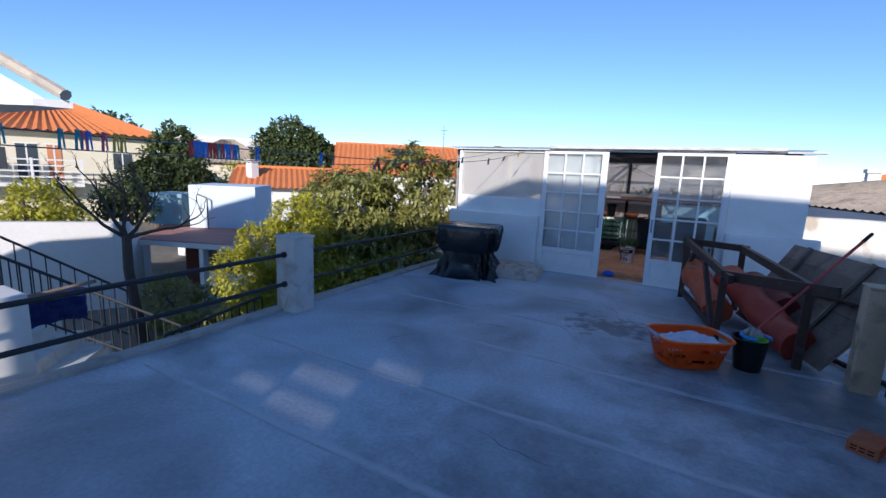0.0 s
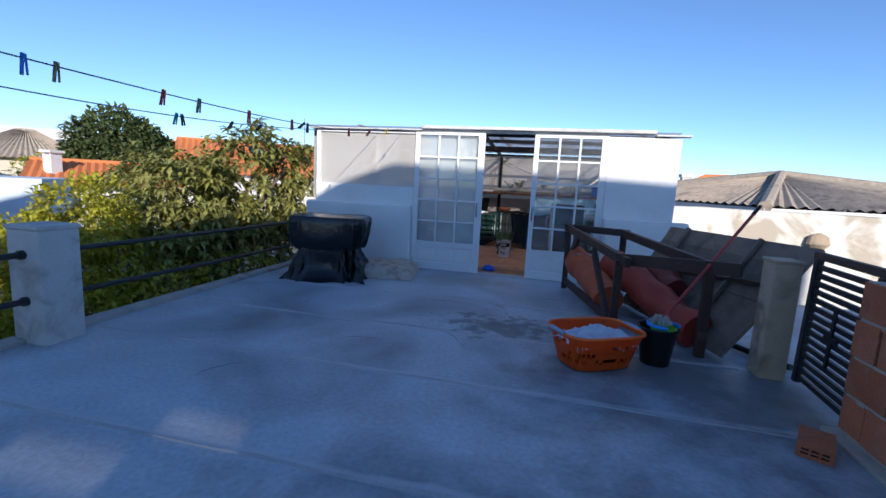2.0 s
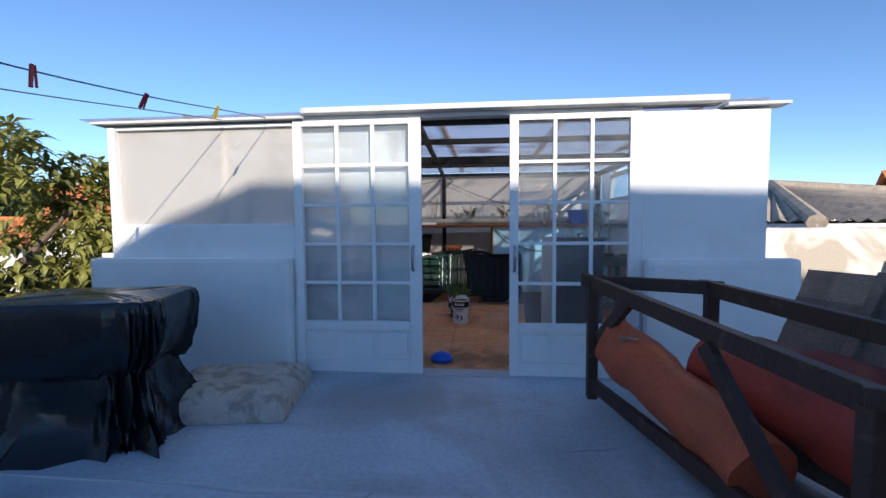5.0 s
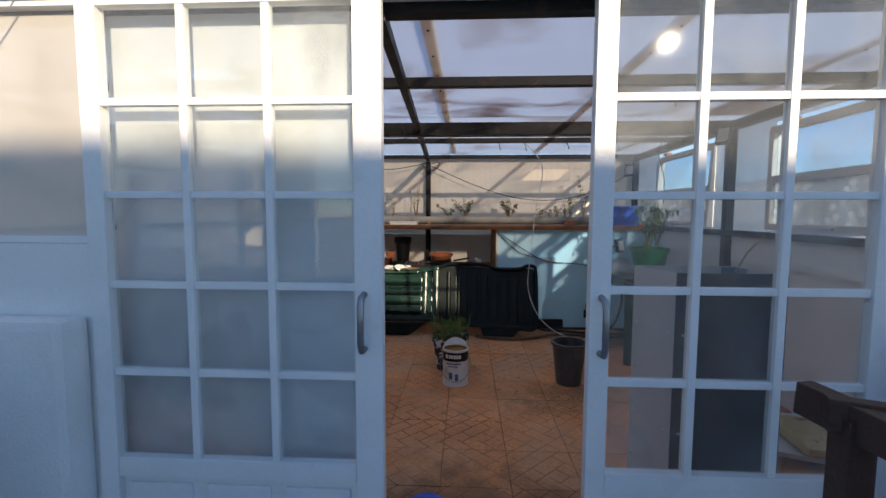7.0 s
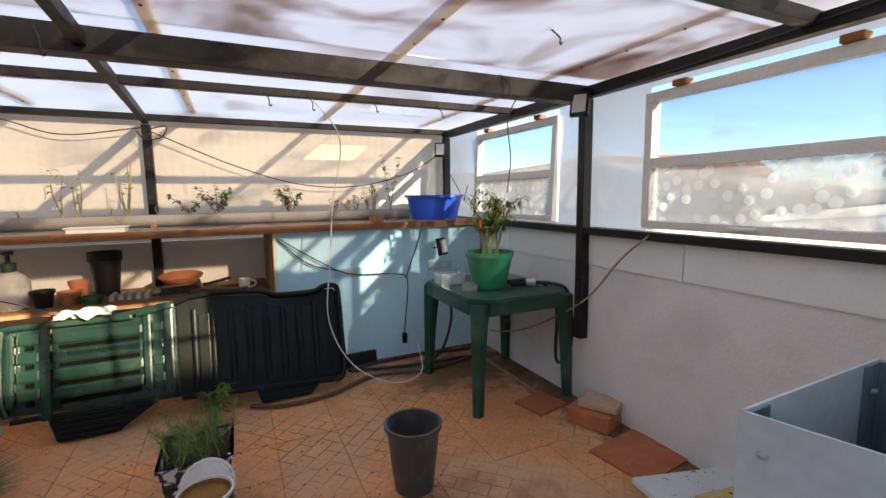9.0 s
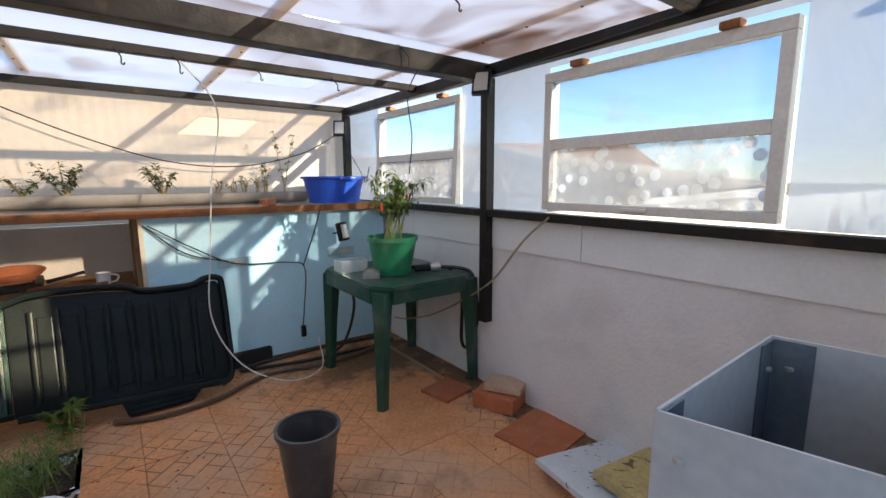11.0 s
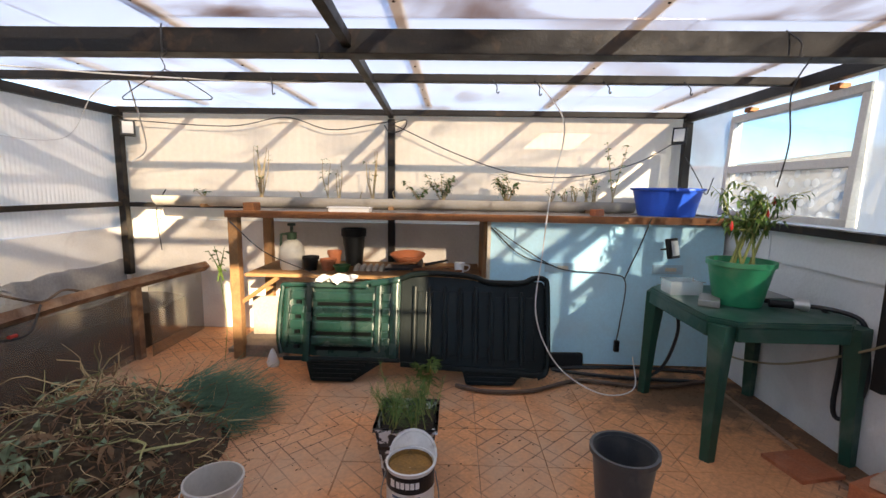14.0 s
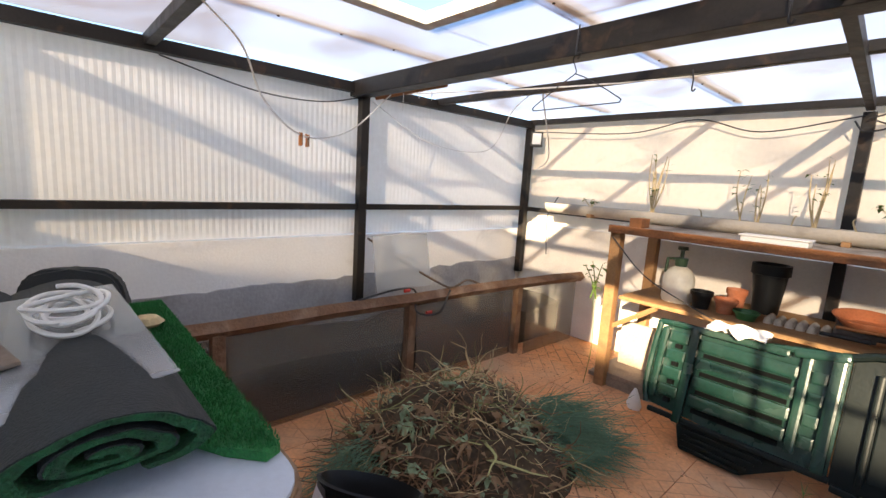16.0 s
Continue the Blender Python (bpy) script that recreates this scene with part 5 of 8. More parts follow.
for y0, y1, xa in ((-2.2, -1.49, -0.12), (-1.41, -0.34, -0.09), (-0.26, 0.72, -0.05), (0.80, 1.5, 0.03)):
    part("sheet", boxes((xa, y0, 0.0, xa + 0.004, y1, 0.55)), BED_SHEET, bed)
soil_bm = bmesh.new()
N = 40
rows = []
for i in range(N + 1):
    y = -2.3 + 3.82 * i / N
    h = 0.31 + 0.06 * noise.noise((y * 1.3, 0, 0)) + 0.03 * noise.noise((y * 5, 1, 0))
    rows.append([soil_bm.verts.new((x, y, z)) for x, z in ((-0.14, 0), (-0.14, h), (-0.35, h + 0.03), (-0.64, h + 0.02), (-0.64, 0))])
for a, b in zip(rows, rows[1:]):
    for k in range(4):
        soil_bm.faces.new((a[k], a[k + 1], b[k + 1], b[k]))
part("soil", soil_bm, SOIL, bed)
acr = thing("acrylic_offcut", boxes((0, -0.35, 0, 0.004, 0.1, 0.36), m=turned(-2.93, 9.75, 0.63, 0, -12, 0)), clear_mat("acrylic", (0.9, 0.92, 0.93), clear=0.7, gloss=0.1, rough=0.05), "clear acrylic offcut leaning above the bed", "plastic sheet")


def cable(points, r, material, label, steps=6, category="cable"):
    return thing("cable", tube(curve_points(points, steps), r, 5), material, label, category, smooth=True)


BLACK_WIRE = mat("black_wire", (0.025, 0.025, 0.027), 0.5, bump=0)
WHITE_WIRE = mat("white_wire", (0.72, 0.70, 0.66), 0.5, bump=0)
BROWN_HOSE = mat("brown_hose", (0.10, 0.065, 0.045), 0.6, var=0.2)
YELLOW_HOSE = mat("yellow_hose", (0.32, 0.27, 0.17), 0.6, var=0.2)
cable([(-3.3, 9.56, 0.92), (-3.05, 9.7, 0.78), (-2.82, 9.85, 0.66), (-2.8, 9.95, 0.63), (-2.82, 10.1, 0.66), (-2.79, 10.2, 0.63)], 0.008, BROWN_HOSE, "brown drip hose hanging over the bed rail")
cable([(-2.83, 9.2, 0.63), (-2.78, 9.45, 0.68), (-2.85, 9.65, 0.63), (-2.76, 9.6, 0.52), (-2.72, 9.75, 0.5), (-2.78, 9.9, 0.62)], 0.007, BLACK_WIRE, "black irrigation line with red joints round the rail")
for p in ((-2.77, 9.52, 0.665), (-2.735, 9.68, 0.51)):
    thing("hose_joint", tube([Vector(p) - Vector((0, 0.02, 0)), Vector(p) + Vector((0, 0.02, 0))], 0.011, 8), mat("red_joint", (0.5, 0.04, 0.03), 0.4), "small red hose joint", "hose joint")
cable([(1.45, 10.5, 0.02), (0.9, 10.35, 0.02), (0.45, 10.42, 0.02), (0.1, 10.25, 0.02), (-0.2, 10.22, 0.02), (-0.4, 10.3, 0.02)], 0.014, BROWN_HOSE, "brown garden hose lying on the tiles", category="hose")
cable([(1.3, 10.45, 0.02), (0.7, 10.5, 0.02), (0.3, 10.62, 0.02), (0.9, 10.68, 0.02), (1.4, 10.62, 0.02)], 0.013, BLACK_WIRE, "black garden hose coiled by the blue panel", category="hose")
cable([(1.5, 8.95, 1.12), (1.47, 9.1, 0.98), (1.5, 9.36, 0.72), (1.48, 9.6, 0.55), (1.42, 9.9, 0.38), (1.4, 10.2, 0.28), (1.45, 10.45, 0.22)], 0.0065, YELLOW_HOSE, "pale yellow hose draped down the wall", category="hose")
cable([(1.25, 9.9, 0.74), (1.5, 9.68, 0.74), (1.56, 9.6, 0.66), (1.55, 9.56, 0.4), (1.53, 9.62, 0.22), (1.5, 9.66, 0.25), (1.5, 9.66, 0.6), (1.46, 9.75, 0.74)], 0.012, BLACK_WIRE, "black hose looped over the table edge", category="hose")
cable([(1.0, 10.3, 0.6), (1.05, 10.35, 0.4), (1.0, 10.4, 0.15), (0.9, 10.45, 0.03)], 0.011, BLACK_WIRE, "black hose hanging under the table", category="hose")
cable([(0.05, 10.2, 1.93), (0.22, 10.25, 1.7), (0.18, 10.35, 1.3), (0.15, 10.38, 0.9), (0.12, 10.35, 0.5), (0.25, 10.25, 0.2), (0.5, 10.15, 0.06), (0.75, 10.25, 0.05), (0.8, 10.42, 0.2)], 0.0042, WHITE_WIRE, "white hose hanging from the roof to the floor", 8)
cable([(-3.3, 9.6, 1.9), (-2.9, 9.9, 1.93), (-2.3, 10.15, 1.94), (-1.5, 10.2, 1.92), (-0.9, 10.22, 1.94), (0.05, 10.2, 1.93)], 0.0042, WHITE_WIRE, "white hose laid along the roof beam", 8)
cable([(-2.46, 8.31, 1.925), (-2.54, 8.47, 1.825), (-2.69, 8.615, 1.65), (-2.87, 8.884, 1.535), (-3.05, 9.249, 1.615), (-3.15, 9.60, 1.885)], 0.0045, WHITE_WIRE, "white line sagging from the beam to the rod", 8)
cable([(-3.37, 8.34, 1.89), (-3.365, 8.8, 1.80), (-3.365, 9.2, 1.80), (-3.36, 9.5, 1.87)], 0.004, BLACK_WIRE, "thin dark cable along the top of the side wall", 8)
for x, drop in ((-3.02, 0.11), (-2.86, 0.05), (-2.74, 0.07)):
    cable([(x, 9.607, 1.888), (x + 0.004, 9.604, 1.888 - drop * 0.5), (x, 9.606, 1.888 - drop)], 0.002, WHITE_WIRE, "short end of white string tied to the rod", 4, "string")
for x, y, z, spin in ((-2.845, 8.85, 1.537, 20), (-2.885, 8.905, 1.536, 55)):
    clip = root("clothes_peg", "worn brown clothes peg on the white line", "clothes peg", at=(x, y, z))
    clip.rotation_euler = (0, 0, radians(spin))
    for side in (-1, 1):
        part("jaw", boxes((side * 0.002, -0.005, -0.05, side * 0.009, 0.005, 0.012), bevel=0.002), RUSTY_WOOD, clip)
    part("spring", tube([(-0.009, 0, -0.012), (0.009, 0, -0.012)], 0.005, 6), MATS["dull_metal"], clip)
cable([(-3.36, 9.6, 1.86), (-3.2, 10.0, 1.62), (-3.0, 10.4, 1.6), (-2.7, 10.3, 1.85), (-2.5, 10.22, 1.93)], 0.003, WHITE_WIRE, "thin white string sagging from the beam", 8)
cable([(-2.4, 10.22, 1.93), (-3.0, 11.2, 1.62), (-3.2, 11.3, 1.5)], 0.005, WHITE_WIRE, "white hose end hanging by the corner", 8)
cable([(-3.3, 11.38, 1.86), (-2.4, 11.4, 1.82), (-1.9, 11.4, 1.9), (-1.5, 11.4, 1.8), (-1.0, 11.38, 1.87)], 0.0045, BLACK_WIRE, "black cable slung along the back wall", 8)
cable([(-0.95, 11.38, 1.84), (-0.4, 11.38, 1.6), (0.1, 11.38, 1.45), (0.6, 11.38, 1.43), (1.1, 11.38, 1.55), (1.45, 11.36, 1.75)], 0.0045, BLACK_WIRE, "black cable sagging across the back wall", 8)
cable([(-0.98, 11.36, 1.85), (-0.85, 11.34, 1.88), (-0.88, 11.34, 1.8), (-0.99, 11.36, 1.78), (-1.04, 11.36, 1.84)], 0.005, BLACK_WIRE, "tangle of black cable at the middle post", 6)
cable([(-2.05, 10.65, 1.06), (-1.8, 10.62, 0.85), (-1.5, 10.62, 0.72), (-1.25, 10.55, 0.66)], 0.004, BLACK_WIRE, "thin black cable across the shelf front", 6)
cable([(-0.14, 10.7, 1.04), (0.1, 10.69, 0.88), (0.35, 10.69, 0.75), (0.7, 10.69, 0.72), (0.82, 10.69, 0.66), (0.8, 10.69, 0.35), (0.78, 10.68, 0.22)], 0.0045, BLACK_WIRE, "black cable with plug hanging before the blue panel", 8)
cable([(-0.16, 10.71, 1.04), (0.05, 10.695, 0.85), (0.3, 10.695, 0.77)], 0.005, BLACK_WIRE, "second black cable on the blue panel", 6)
cable([(0.95, 10.64, 1.13), (0.9, 10.66, 0.95), (0.86, 10.7, 0.8), (0.81, 10.69, 0.68)], 0.005, BLACK_WIRE, "black cable hanging from the bench edge", 6)
thing("cable_plug", boxes((0.765, 10.66, 0.14, 0.8, 10.69, 0.225), bevel=0.008), BLACK_PLASTIC, "black cable plug hanging by the blue panel", "plug")
cable([(-2.97, 11.37, 1.27), (-3.05, 11.36, 1.13), (-3.06, 11.36, 0.98), (-3.035, 11.36, 0.73)], 0.0045, BLACK_WIRE, "short black cable hanging on the back wall", 6)
cable([(1.48, 11.3, 1.6), (1.5, 11.1, 1.4), (1.48, 10.95, 1.3), (1.44, 10.8, 1.42)], 0.004, BLACK_WIRE, "black lead hanging from the corner lamp", 6)
cable([(1.5, 7.6, 1.98), (1.49, 8.3, 1.93), (1.5, 9.3, 1.9)], 0.0045, BLACK_WIRE, "black cable along the side beam", 6)
cable([(1.05, 9.46, 1.9), (1.0, 9.5, 1.75), (1.1, 9.62, 1.55), (1.16, 9.75, 1.35)], 0.0035, BLACK_WIRE, "thin wire tied down to the pepper plant", 6)


def hook(x, y, z, long=0.12):
    thing("wire_hook", tube(curve_points([(x - 0.03, y, z + 0.06), (x, y - 0.05, z), (x, y - 0.052, z - long), (x + 0.008, y - 0.05, z - long - 0.008), (x + 0.015, y - 0.05, z - long + 0.002)], 4), 0.0035, 5), BLACK_WIRE, "bent black wire hook on the beam", "hook", "hooks on the beams")


for x, y, z, q in ((-1.66, 9.46, 1.93, 0.06), (-1.0, 9.46, 1.9, 0.05), (0.95, 9.46, 1.92, 0.05), (-1.5, 10.2, 1.9, 0.05), (-0.2, 10.2, 1.9, 0.03), (0.043, 10.2, 1.9, 0.04), (0.438, 10.2, 1.9, 0.025), (0.896, 10.2, 1.9, 0.03), (0.82, 8.9, 1.97, 0.02)):
    hook(x, y, z, q)
thing("coat_hanger", tube(curve_points([(-1.655, 9.408, 1.845), (-1.64, 9.41, 1.862), (-1.66, 9.415, 1.872), (-1.675, 9.415, 1.85), (-1.662, 9.415, 1.82), (-1.66, 9.415, 1.795), (-1.72, 9.42, 1.765), (-1.85, 9.43, 1.69), (-1.855, 9.43, 1.675), (-1.84, 9.43, 1.672), (-1.66, 9.42, 1.672), (-1.48, 9.41, 1.672), (-1.465, 9.41, 1.675), (-1.47, 9.41, 1.69), (-1.60, 9.415, 1.768), (-1.66, 9.415, 1.795)], 5), 0.0022, 5), BLACK_WIRE, "thin wire coat hanger on a beam hook", "coat hanger")
thing("hanging_rod", tube([(-3.345, 9.62, 1.885), (-2.62, 9.61, 1.892)], 0.011, 8), RUSTY_WOOD, "short rusty rod fixed to the post", "rod")


def flood(x, y, z, rz, label):
    f = root("flood_lamp", label, "lamp", "flood lamps", at=(x, y, z))
    f.rotation_euler = (radians(-12), 0, radians(rz))
    part("housing", boxes((-0.055, 0, -0.07, 0.055, 0.035, 0.07), bevel=0.008), BLACK_PLASTIC, f)
    part("glass", boxes((-0.04, -0.006, -0.052, 0.04, -0.0005, 0.052), bevel=0.002), mat("lamp_glass", (0.66, 0.66, 0.62), 0.25, var=0.05), f, "pale lamp glass")
    part("bracket", tube([(-0.05, 0.03, 0.0), (-0.05, 0.07, 0.0), (0.05, 0.07, 0.0), (0.05, 0.03, 0.0)], 0.006, 6), BLACK_PLASTIC, f)


flood(-3.24, 11.33, 1.79, 35, "black flood lamp in the corner")
flood(1.42, 11.32, 1.78, -35, "black flood lamp by the window corner")
flood(1.44, 9.42, 1.86, -60, "grey flood lamp on the side post")
flood(1.10, 10.58, 0.93, 35, "black flood lamp standing behind the pepper plant")

# heap of pulled plants
heap = root("plant_heap", "heap of pulled up dry and green plants with tangled stems", "plant heap", at=(-2.12, 9.42, 0))
rnd = random.Random(3)


def stems_soup(name, count, material, spread, height, lmin, lmax, r, curl, seed, center=(0, 0), lift=0.2, aim=None):
    q = random.Random(seed)
    bm = bmesh.new()
    for i in range(count):
        a, d = q.uniform(0, 6.28), math.sqrt(q.random())
        x, y = center[0] + spread[0] * d * math.cos(a), center[1] + spread[1] * d * math.sin(a)
        top = height * max(0.0, 1 - d ** 1.5)
        z = q.uniform(0.015, max(0.03, top))
        way = Vector((q.uniform(-1, 1), q.uniform(-1, 1), q.uniform(-lift, lift))) if aim is None else Vector(aim) + Vector((q.uniform(-0.45, 0.45), q.uniform(-0.45, 0.45), q.uniform(-0.2, 0.35)))
        way.normalize()
        p = Vector((x, y, z))
        pts, n, length = [p.copy()], 6, q.uniform(lmin, lmax)
        for k in range(n):
            way = (way + curl * Vector((q.uniform(-1, 1), q.uniform(-1, 1), q.uniform(-1, 0.8)))).normalized()
            p = p + way * length / n
            p.z = max(p.z, 0.012)
            pts.append(p.copy())
        rr = r * q.uniform(0.5, 1.3)
        sweep(bm, pts, [rr * (1 - 0.7 * k / n) for k in range(n + 1)], 4, cap=False)
    return tagged(part(name, bm, material, heap), kind="stuff")


stems_soup("dry_stem", 800, DRY_STEM, (0.46, 0.50), 0.40, 0.10, 0.4, 0.004, 0.55, 1)
stems_soup("brown_stem", 1300, mat("brown_stem", (0.20, 0.11, 0.06), 0.9, var=0.5, scale=14), (0.52, 0.60), 0.36, 0.08, 0.34, 0.0045, 0.6, 2, center=(0.02, -0.08))
stems_soup("olive_stem", 300, mat("olive_stem", (0.19, 0.19, 0.07), 0.8, var=0.5, scale=14), (0.50, 0.55), 0.42, 0.10, 0.4, 0.004, 0.4, 6)
stems_soup("thick_stem", 16, mat("pale_green_stem", (0.44, 0.42, 0.18), 0.7, var=0.3, scale=10), (0.40, 0.40), 0.38, 0.30, 0.6, 0.0085, 0.25, 3)
stems_soup("grassy_stem", 1500, mat("blue_green_stem", (0.11, 0.21, 0.13), 0.7, var=0.4, scale=12), (0.26, 0.24), 0.26, 0.14, 0.34, 0.0024, 0.14, 4, center=(0.24, 0.40), aim=(0.9, 0.25, 0.12))
stems_soup("grassy_stem", 320, MATS["blue_green_stem"], (0.16, 0.2), 0.2, 0.12, 0.3, 0.0022, 0.16, 7, center=(-0.1, -0.52), aim=(0.3, -0.9, 0.1))
stems_soup("curly_tip", 11, DRY_STEM, (0.1, 0.1), 0.4, 0.25, 0.4, 0.005, 0.7, 9, center=(-0.2, 0.3), aim=(0, 0, 1))
lv, lf = [], []
for i in range(480):
    a, d = rnd.uniform(0, 6.28), math.sqrt(rnd.random())
    x, y = 0.56 * d * math.cos(a), 0.62 * d * math.sin(a) - 0.05
    leaf_at(lv, lf, (x, y, rnd.uniform(0.05, 0.07 + 0.38 * (1 - d ** 1.5))), (rnd.uniform(-1, 1), rnd.uniform(-1, 1), rnd.uniform(-0.6, 0.5)), rnd.uniform(0.03, 0.085), rnd.uniform(0.015, 0.04), droop=rnd.uniform(0, 0.6), fold=rnd.uniform(-0.3, 0.5))
for i in range(34):
    a, d = rnd.uniform(0, 6.28), math.sqrt(rnd.random())
    c0 = Vector((0.46 * d * math.cos(a) + 0.05, 0.5 * d * math.sin(a) - 0.08, 0.1 + 0.30 * (1 - d)))
    b0 = rnd.uniform(0, 6.28)
    for k in range(5):
        leaf_at(lv, lf, c0, (math.cos(b0 + 0.55 * k), math.sin(b0 + 0.55 * k), rnd.uniform(-0.5, 0.3)), rnd.uniform(0.05, 0.10), rnd.uniform(0.025, 0.045), droop=rnd.uniform(0.1, 0.6), fold=rnd.uniform(-0.3, 0.4))
heap_leaf = soup("leaf", lv, lf, mat("wilted_leaf", (0.22, 0.29, 0.17), 0.7, var=0.5, scale=9, fine=30, bump=0, tint=(0.24, 0.13, 0.065), tint_amount=0.95, stain_scale=7, cut=(0.46, 0.52), see=0.15))
tagged(heap_leaf, kind="stuff").parent = heap
# solid dark filler added inside the heap, for the shade between the stems
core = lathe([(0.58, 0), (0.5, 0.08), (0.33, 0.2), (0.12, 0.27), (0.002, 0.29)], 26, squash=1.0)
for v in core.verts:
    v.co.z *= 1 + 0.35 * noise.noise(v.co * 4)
part("core", core, mat("heap_dark_filler", (0.07, 0.045, 0.025), 0.95, var=0.5, scale=12, fine=40, bump=0.9), heap)

# table with artificial turf
desk = root("old_desk", "white topped old desk with a rounded wooden edge", "table", at=(-1.80, 7.84, 0))
desk.scale = (0.82, 0.82, 1.205)
pts = [(-0.72, -0.36), (0.72, -0.36)]
for k in range(7):
    a = math.pi / 2 * k / 6
    pts.append((0.60 + 0.12 * math.cos(a), 0.26 + 0.12 * math.sin(a)))
pts.append((-0.72, 0.38))


def prism(points, z0, z1, bevel=0.0):
    bm = bmesh.new()
    a = [bm.verts.new((x, y, z0)) for x, y in points]
    b = [bm.verts.new((x, y, z1)) for x, y in points]
    bm.faces.new(a[::-1])
    bm.faces.new(b)
    for k in range(len(a)):
        bm.faces.new((a[k], a[(k + 1) % len(a)], b[(k + 1) % len(a)], b[k]))
    if bevel:
        bmesh.ops.bevel(bm, geom=bm.edges[:], offset=bevel, segments=2, affect="EDGES")
    return bm


part("top", prism([(x * 0.985, y * 0.97) for x, y in pts], 0.70, 0.722), mat("desk_white", (0.50, 0.54, 0.60), 0.35, var=0.06, scale=4), desk)
part("edge", prism(pts, 0.665, 0.716, 0.008), mat("desk_edge", (0.24, 0.135, 0.065), 0.5, var=0.2, scale=12), desk, "worn wooden edge band")
part("apron", boxes((-0.66, -0.31, 0.40, 0.60, 0.28, 0.664), bevel=0.005), PINE, desk)
for x, y in ((-0.62, -0.28), (0.56, -0.28), (0.56, 0.24), (-0.62, 0.24)):
    part("leg", boxes((x - 0.03, y - 0.03, 0, x + 0.03, y + 0.03, 0.399), bevel=0.005), PINE, desk)
TURF = mat("turf", (0.012, 0.17, 0.04), 0.75, var=0.4, scale=9, fine=160, bump=0.6)
# darker copy of the turf: shade inside the rolls is put into the colour
TURF_PILE_SHADED = mat("turf_pile_shaded", (0.006, 0.075, 0.025), 0.85, var=0.6, scale=30, fine=140, bump=1.0)
TURF_BACK = mat("turf_back", (0.022, 0.027, 0.028), 0.85, var=0.3, scale=8, fine=200, bump=0.5)
turf = root("artificial_turf", "green artificial turf partly unrolled over the desk", "artificial grass", at=(-1.80, 7.84, 0.8715))
turf.scale = (0.82, 0.82, 0.82)
part("flat_piece", prism([(-0.72, 0.04), (0.36, 0.10), (0.41, 0.15), (0.43, 0.23), (0.50, 0.27), (0.565, 0.33), (0.55, 0.365), (-0.72, 0.375)], 0.0, 0.022), TURF, turf)
q = random.Random(8)
lv, lf = [], []
for i in range(22000):
    x, y = q.uniform(-0.71, 0.555), q.uniform(0.06, 0.37)
    if y < 0.055 + 0.04 * (x + 0.72) + max(0.0, x - 0.36) * 1.15:
        continue
    k = len(lv)
    a = q.uniform(0, 6.28)
    b = Vector((x, y, 0.021))
    lv += [b + 0.002 * Vector((math.cos(a), math.sin(a), 0)), b - 0.002 * Vector((math.cos(a), math.sin(a), 0)), b + Vector((q.uniform(-0.007, 0.007), q.uniform(-0.007, 0.007), q.uniform(0.008, 0.016)))]
    lf.append((k, k + 1, k + 2))
tagged(soup("turf_blade", lv, lf, TURF), kind="stuff").parent = turf
TURNS = 2.6


def roll_layer(inner, outer, half):
    """A flattened spiral band, slightly crumpled, between two depths of the wound layer."""
    bm = bmesh.new()
    prev = None
    for i in range(201):
        u = i / 200
        a = u * TURNS * 2 * math.pi + 0.6
        cur = []
        for y in (-half, half):
            for k in (inner, outer):
                r = 0.022 + 0.105 * u + k
                wob = 1 + 0.16 * noise.noise((1.6 * math.cos(a), 1.6 * math.sin(a), 2.2 * u)) + 0.05 * noise.noise((5 * math.cos(a), 5 * math.sin(a), 9 * u))
                cur.append(bm.verts.new((r * 1.45 * wob * math.cos(a), y, 0.068 + 0.48 * r * wob * math.sin(a) - 0.014 * math.cos(a * 2) * u)))
        if prev:
            for p, q2 in ((0, 1), (2, 3), (0, 2), (1, 3)):
                bm.faces.new((prev[p], prev[q2], cur[q2], cur[p]))
        prev = cur
    return bm


for at_y, half_, spin in ((0.06, 0.58, -89), (-0.23, 0.56, -93)):
    pile = part("inner_layer", roll_layer(-0.024, -0.0041, half_ + 0.004), TURF_PILE_SHADED, turf, "green pile inside the roll, darkened for the shade there", smooth=True)
    roll = part("roll", roll_layer(-0.004, 0.0, half_), TURF_BACK, turf, "loosely folded turf with its black mesh back outside", smooth=True)
    for o in (pile, roll):
        o.location, o.rotation_euler = (-0.06, at_y, 0.024), (0, 0, radians(spin))
folder = root("plastic_wallet", "clear plastic wallet with a coiled white hose inside", "plastic bag", at=(-1.80, 7.84, 0.995))
folder.scale = (0.82, 0.82, 0.82)
folder.rotation_euler = (radians(5), radians(4), radians(4))
part("sheet", boxes((-0.34, -0.16, 0, 0.36, 0.2, 0.003)), clear_mat("wallet_film", (0.95, 0.97, 0.98), clear=0.72, gloss=0.14, rough=0.12, wave=0.08), folder)
part("coil", tube(curve_points([((0.10 + 0.035 * math.sin(a * 0.37)) * math.cos(a) - 0.06, (0.065 + 0.025 * math.cos(a * 0.23)) * math.sin(a) + 0.06, 0.016 + 0.0009 * k + 0.006 * math.sin(a * 1.7)) for k, a in enumerate([k * 0.55 for k in range(64)])], 3), 0.0065, 6), WHITE_WIRE, folder, "coiled white hose", smooth=True)
part("slat", boxes((-0.2, -0.16, 0.006, 0.12, -0.07, 0.016), bevel=0.003, m=turned(0, 0, 0, 0, 0, 12)), GREY_WOOD, folder)
chair = root("folding_chair", "dark padded chair back behind the desk", "chair", at=(-2.72, 7.93, 0))
